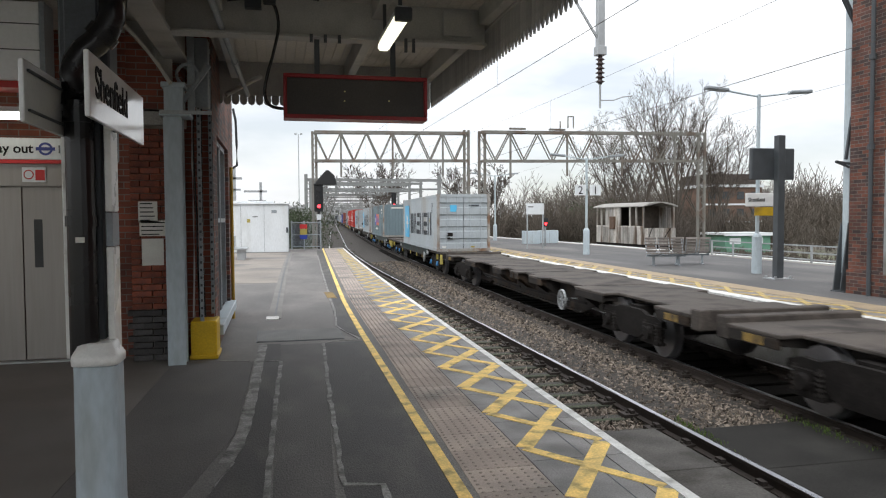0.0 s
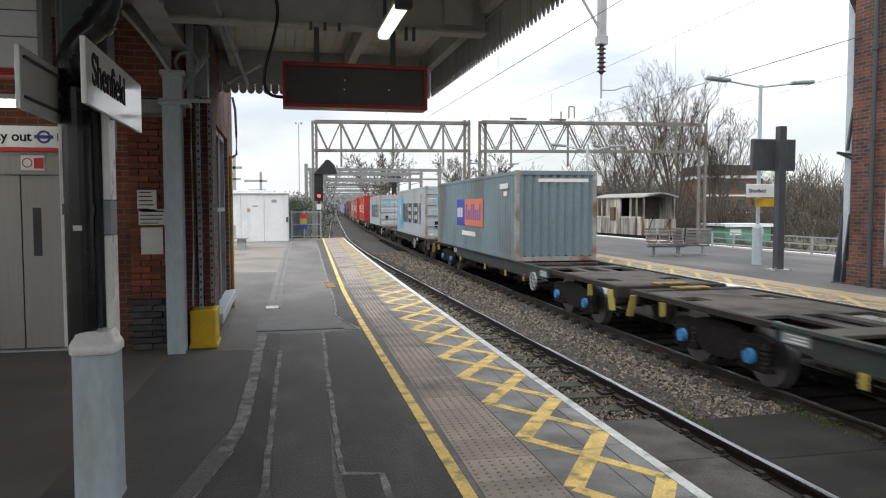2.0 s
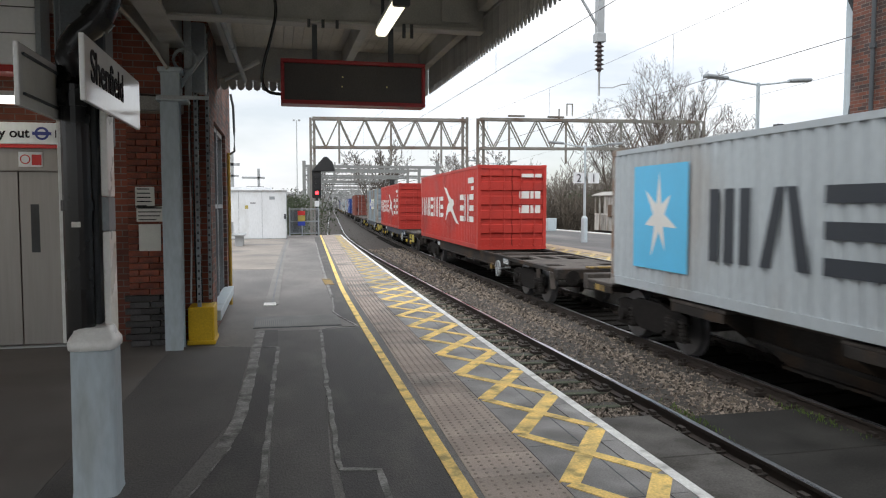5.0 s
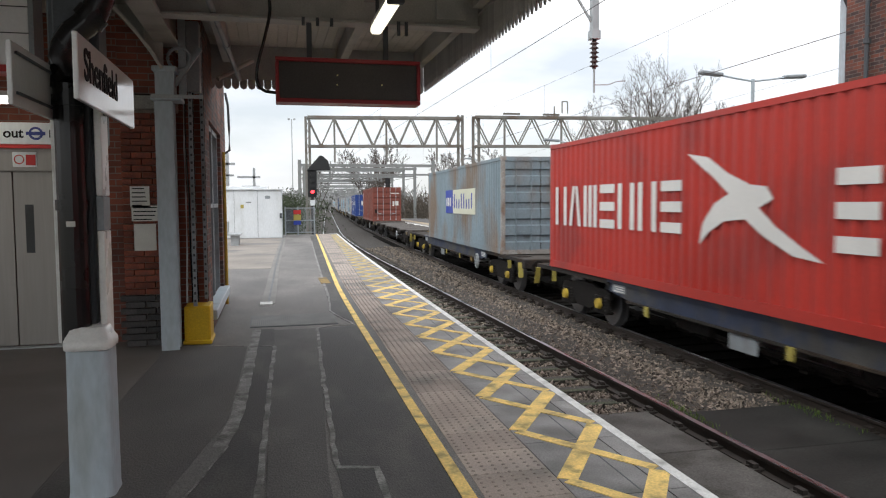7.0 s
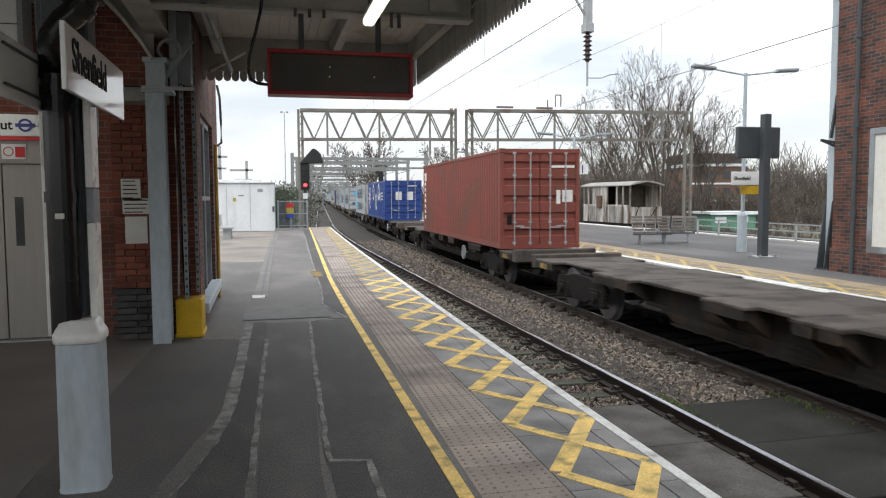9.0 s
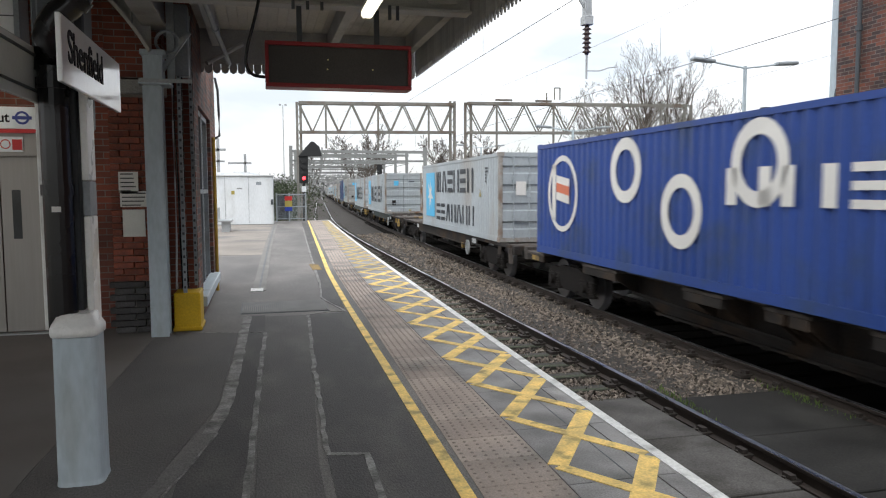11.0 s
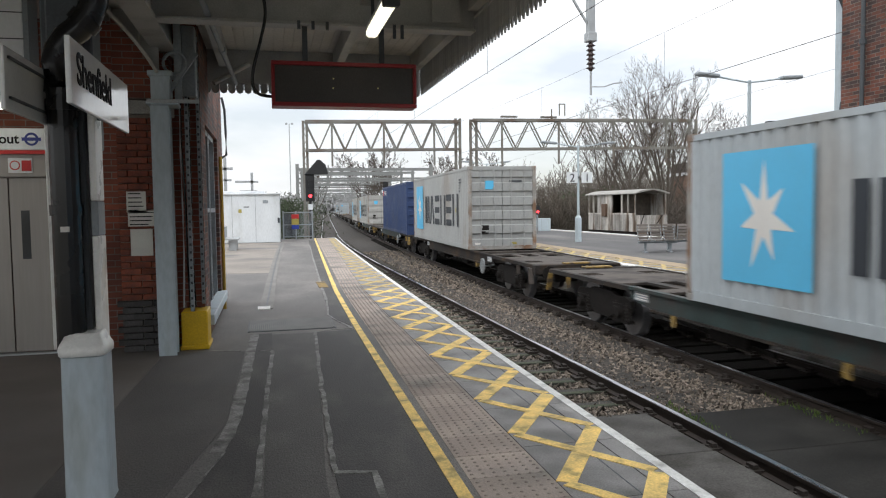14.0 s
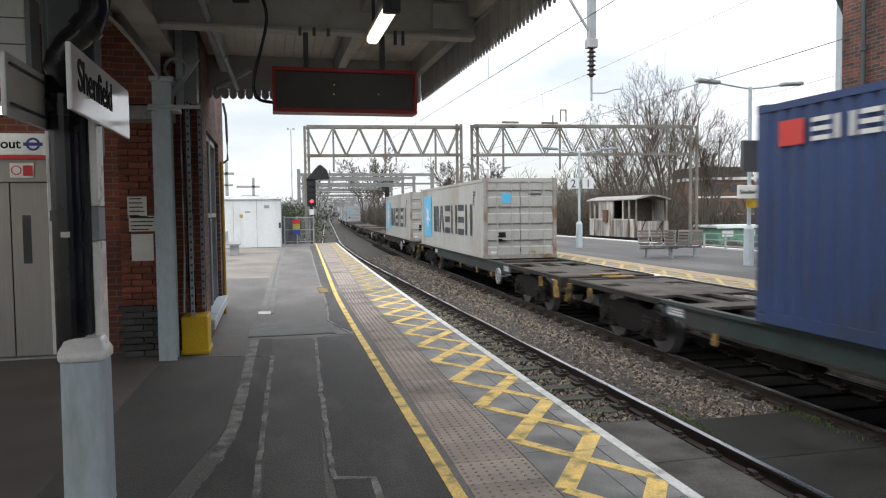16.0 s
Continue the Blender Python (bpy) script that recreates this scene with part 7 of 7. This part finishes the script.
# ---------------------------------------------------------------- trees and distance
def twig_mesh(name, segs, n, material, least):
    """Tapered sticks (start, end, radius, radius) as one mesh."""
    vs, fs = [], []
    for p, q, r, r2 in segs:
        d = (q - p).normalized()
        a = d.orthogonal().normalized()
        b = d.cross(a)
        k = len(vs)
        for c, rad in ((p, max(r, least)), (q, max(r2, least))):
            for i in range(n):
                u = 2 * math.pi * i / n
                vs.append(tuple(c + (a * math.cos(u) + b * math.sin(u)) * rad))
        for i in range(n):
            fs.append((k + i, k + (i + 1) % n, k + n + (i + 1) % n, k + n + i))
    me = bpy.data.meshes.new(name)
    me.from_pydata(vs, [], fs)
    me.materials.append(material)
    return new(name, me)


def branch(rng, out, p, d, length, r, level, last, rise=0.05):
    """One bough with side boughs along it, finer at each level."""
    segs = (7, 6, 4, 3)[level]
    for i in range(segs):
        d = (d + Vector((rng.gauss(0, 0.09), rng.gauss(0, 0.09), rng.gauss(rise, 0.05)))).normalized()
        q = p + d * (length / segs)
        r2 = r * (0.86 if level < 2 else 0.78)
        out[min(level, 2)].append((p, q, r, r2))
        if level < last and i >= (2 if level == 0 else 1):
            for _ in range(1 if level == 0 and rng.random() < 0.4 else 2):
                side = d.orthogonal().normalized()
                side.rotate(Matrix.Rotation(rng.uniform(0, 6.283), 3, d))
                away = (d * rng.uniform(0.7, 1.1) + side * rng.uniform(0.55, 0.95) + Vector((0, 0, 0.12))).normalized()
                branch(rng, out, q, away, length * rng.uniform(0.28, 0.47) * (1 - 0.35 * i / segs), r2 * rng.uniform(0.4, 0.6), level + 1, last, rise)
        p, r = q, r2


def bare_tree(x, y, h, seed, spread=1.0, base=-1.3, limbs=6, fine=0.012, label="tall bare deciduous tree with fine grey-brown twigs"):
    rng = random.Random(seed)
    t = thing("tree", label, "tree", "bare trees", m=pose(x, y, base))
    out = ([], [], [])
    foot = h * 0.14
    out[0].append((Vector((0, 0, 0)), Vector((0, 0, foot)), h * 0.022, h * 0.018))
    for i in range(limbs):
        a = 6.283 * (i + rng.uniform(-0.3, 0.3)) / limbs
        lean = spread * rng.uniform(0.15, 0.75)
        d = Vector((math.cos(a) * lean, math.sin(a) * lean, 1)).normalized()
        branch(rng, out, Vector((0, 0, foot * rng.uniform(0.8, 1.0))), d, h * rng.uniform(0.66, 0.86), h * 0.0105, 0, 3)
    twig_mesh("trunk", out[0] + out[1], 5, BARK, 0.016).parent = t
    twig_mesh("crown", out[2], 3, TWIG, fine).parent = t
    return t


def thicket(name, x0, x1, y0, y1, h0, h1, num, seed, label, material, fine=0.012, base=-1.3, stems=6):
    """Bare bushes or saplings of many upright stems, one mesh."""
    rng = random.Random(seed)
    out = ([], [], [])
    for _ in range(num):
        p = Vector((rng.uniform(x0, x1), rng.uniform(y0, y1), base))
        h = rng.uniform(h0, h1)
        for _ in range(stems):
            d = Vector((rng.gauss(0, 0.38), rng.gauss(0, 0.38), 1)).normalized()
            branch(rng, out, p + Vector((rng.gauss(0, 0.15), rng.gauss(0, 0.15), 0)), d, h * rng.uniform(0.6, 1.0), h * 0.006, 1, 2, 0.02)
    return tagged(twig_mesh(name, out[1] + out[2], 3, material, fine), label, "shrubs", kind="stuff")


def scrub(name, x0, x1, y0, y1, h0, h1, num, material, seed, label, leaf=0.16, kind="stuff", clump=0.9, slim=0.45):
    """A thicket of many small leaves or twigs in uneven clumps."""
    rng = np.random.default_rng(seed)
    vs, fs = [], []
    k = 0
    heads = [(rng.uniform(x0, x1), rng.uniform(y0, y1), rng.uniform(h0, h1)) for _ in range(max(3, num // 140))]
    for _ in range(num):
        cx, cy, ch = heads[rng.integers(len(heads))]
        c = np.array((cx, cy, 0)) + rng.normal(size=3) * (clump, clump, 0)
        c[2] = -1.3 + (ch + 1.3) * rng.random() ** 0.7 + rng.normal() * 0.15
        a, b = rng.normal(size=3), rng.normal(size=3)
        a, b = a / np.linalg.norm(a) * leaf * rng.uniform(0.5, 1.4), b / np.linalg.norm(b) * leaf * slim
        vs += [c - a, c + b, c + a, c - b]
        fs.append((k, k + 1, k + 2, k + 3))
        k += 4
    me = bpy.data.meshes.new(name)
    me.from_pydata([tuple(v) for v in vs], [], fs)
    me.materials.append(material)
    return tagged(new(name, me), label, "shrubs", kind=kind)


def house(x, y, w, d, h, wall, turn, label, roof=True, rows=2, cols=3):
    o = thing("house", label, "building", "distant buildings", m=pose(x, y, -1.3, 0, 0, turn))
    boxes("wall", o, wall, (-w / 2, w / 2, 0, d, 0, h))
    if roof:
        bm = bmesh.new()
        a = [bm.verts.new(v) for v in ((-w / 2 - 0.3, -0.3, h), (-w / 2 - 0.3, d + 0.3, h), (-w / 2 - 0.3, d / 2, h + d * 0.42))]
        b = [bm.verts.new((-v.co.x, v.co.y, v.co.z)) for v in a]
        bm.faces.new(a)
        bm.faces.new(b[::-1])
        for i in range(3):
            bm.faces.new((a[i], b[i], b[(i + 1) % 3], a[(i + 1) % 3]))
        part("roof", bm, ROOF_TILE, o)
    else:
        boxes("roof", o, WHITE_MATT, (-w / 2 - 0.2, w / 2 + 0.2, -0.2, d + 0.2, h, h + 0.35))
    for r in range(rows):
        for c in range(cols):
            x0 = -w / 2 + w * (c + 0.25) / cols
            z0 = h * (r + 0.3) / rows
            boxes("window", o, GLASS_DARK, (x0, x0 + w * 0.5 / cols, -0.05, 0.02, z0, z0 + h * 0.45 / rows))
    return o


def build_distance():
    for x, y, h, s, sp, n in ((33.0, 57, 13.4, 1, 0.8, 9), (36.4, 57, 10.0, 2, 0.7, 8), (29.4, 60, 9.4, 3, 0.75, 7), (39.4, 60, 8.8, 4, 0.65, 7), (35.0, 66, 12.0, 6, 0.75, 7)):
        bare_tree(x, y, h, s, sp, limbs=n, fine=0.008)
    for x, y, h, s in ((12.5, 100, 9.5, 11), (21, 84, 8, 12), (17, 120, 11, 13), (27, 92, 8.5, 14), (9.0, 150, 11, 15)):
        bare_tree(x, y, h, s, 0.8, limbs=5, fine=0.022, label="distant bare tree beside the railway")
    scrub("evergreen_bush", -2.5, 2.2, 46, 60, 1.2, 2.7, 14000, HEDGE, 3, "dark evergreen bushes beyond the platform end", 0.1)
    scrub("evergreen_bush", 45, 70, 92, 112, 1.0, 4.0, 9000, HEDGE, 31, "dark evergreen bushes below the houses", 0.22)
    thicket("winter_scrub", 20.5, 36, 60, 72, 2.2, 4.2, 170, 5, "brown winter scrub behind the far platform", BRUSH, 0.016)
    thicket("winter_scrub", 27.5, 32.5, 51, 56, 2.0, 3.6, 40, 21, "tangled bare saplings beside the brake van", TWIG, 0.013)
    thicket("winter_scrub", 32, 56, 62, 80, 1.8, 4.2, 160, 22, "low brown brambles before the houses", BRUSH, 0.018)
    thicket("winter_scrub", 38, 60, 50, 62, 0.9, 2.4, 110, 26, "brown brambles on the bank behind the railing", BRUSH, 0.014)
    thicket("winter_scrub", 20, 34, 34, 47, 0.5, 1.0, 120, 25, "low brown brambles behind the railing", BRUSH, 0.01)
    thicket("winter_scrub", 15, 25, 62, 140, 2.5, 4.6, 230, 7, "brown winter scrub along the line", BRUSH, 0.02)
    thicket("winter_scrub", -30, 1.5, 62, 130, 2.0, 4.0, 150, 8, "brown winter scrub along the line", BRUSH, 0.022)
    thicket("wooded_rise", 48, 105, 88, 125, 3.5, 7.0, 230, 6, "brown leafless woodland on the rising ground", BRUSH, 0.028)
    # skyline wood paler than the near scrub: haze mixed into its colour
    thicket("wooded_hill", 70, 250, 150, 230, 8, 15, 330, 9, "distant bare woodland on the skyline", mat("distant_wood_haze", (0.14, 0.125, 0.11), 0.95, var=0.35, scale=0.2, fine=3, bump=0.2), 0.06)
    # haze over the farthest trees is painted as a pale grey colour
    scrub("wooded_hill", -60, 60, 330, 420, 2, 9, 12000, mat("wood_haze_grey", (0.28, 0.28, 0.28), 0.95, var=0.25, scale=0.2, fine=3, bump=0.1), 10, "distant trees at the end of the line, greyed for haze", 1.4, clump=8)
    brown = mat("brown_brick_far", (0.13, 0.082, 0.06), 0.85, var=0.2, scale=1, bump=0.2)
    h = house(57.0, 84, 7.6, 8, 6.6, brown, -8, "flat-roofed brown brick block with pale floor bands", False, 3, 4)
    boxes("top_storey", h, ROOF_TILE, (-3.6, 3.6, 0.2, 7.8, 6.95, 8.3))
    for z in (2.1, 4.3):
        boxes("floor_band", h, WHITE_MATT, (-3.82, 3.82, -0.08, 0.0, z, z + 0.22))
    house(112, 146, 6.0, 5, 4.6, BUFF, -30, "pale rendered house with brown tiled roof")
    house(130, 160, 6.0, 5, 4.6, BUFF, -15, "pale rendered house with brown tiled roof")
    g = thing("green_shed", "long low green and white clad shed", "building")
    boxes("wall", g, GREEN_CLAD, (34.6, 38.7, 52, 55, -1.3, 0.12))
    boxes("roof", g, WHITE_MATT, (34.4, 38.9, 51.8, 55.2, 0.12, 0.3))
    for i in range(2):
        boxes("stripe", g, WHITE_MATT, (35.0 + i * 2, 36.0 + i * 2, 51.97, 52.0, -0.6, -0.1))
    boxes("gutter", g, WHITE_MATT, (34.4, 38.9, 51.74, 51.8, 0.06, 0.14))


build_building()
build_columns()
build_canopy()
build_overhead()
build_platform_end()
build_far_things()
build_van()
build_distance()


motions()
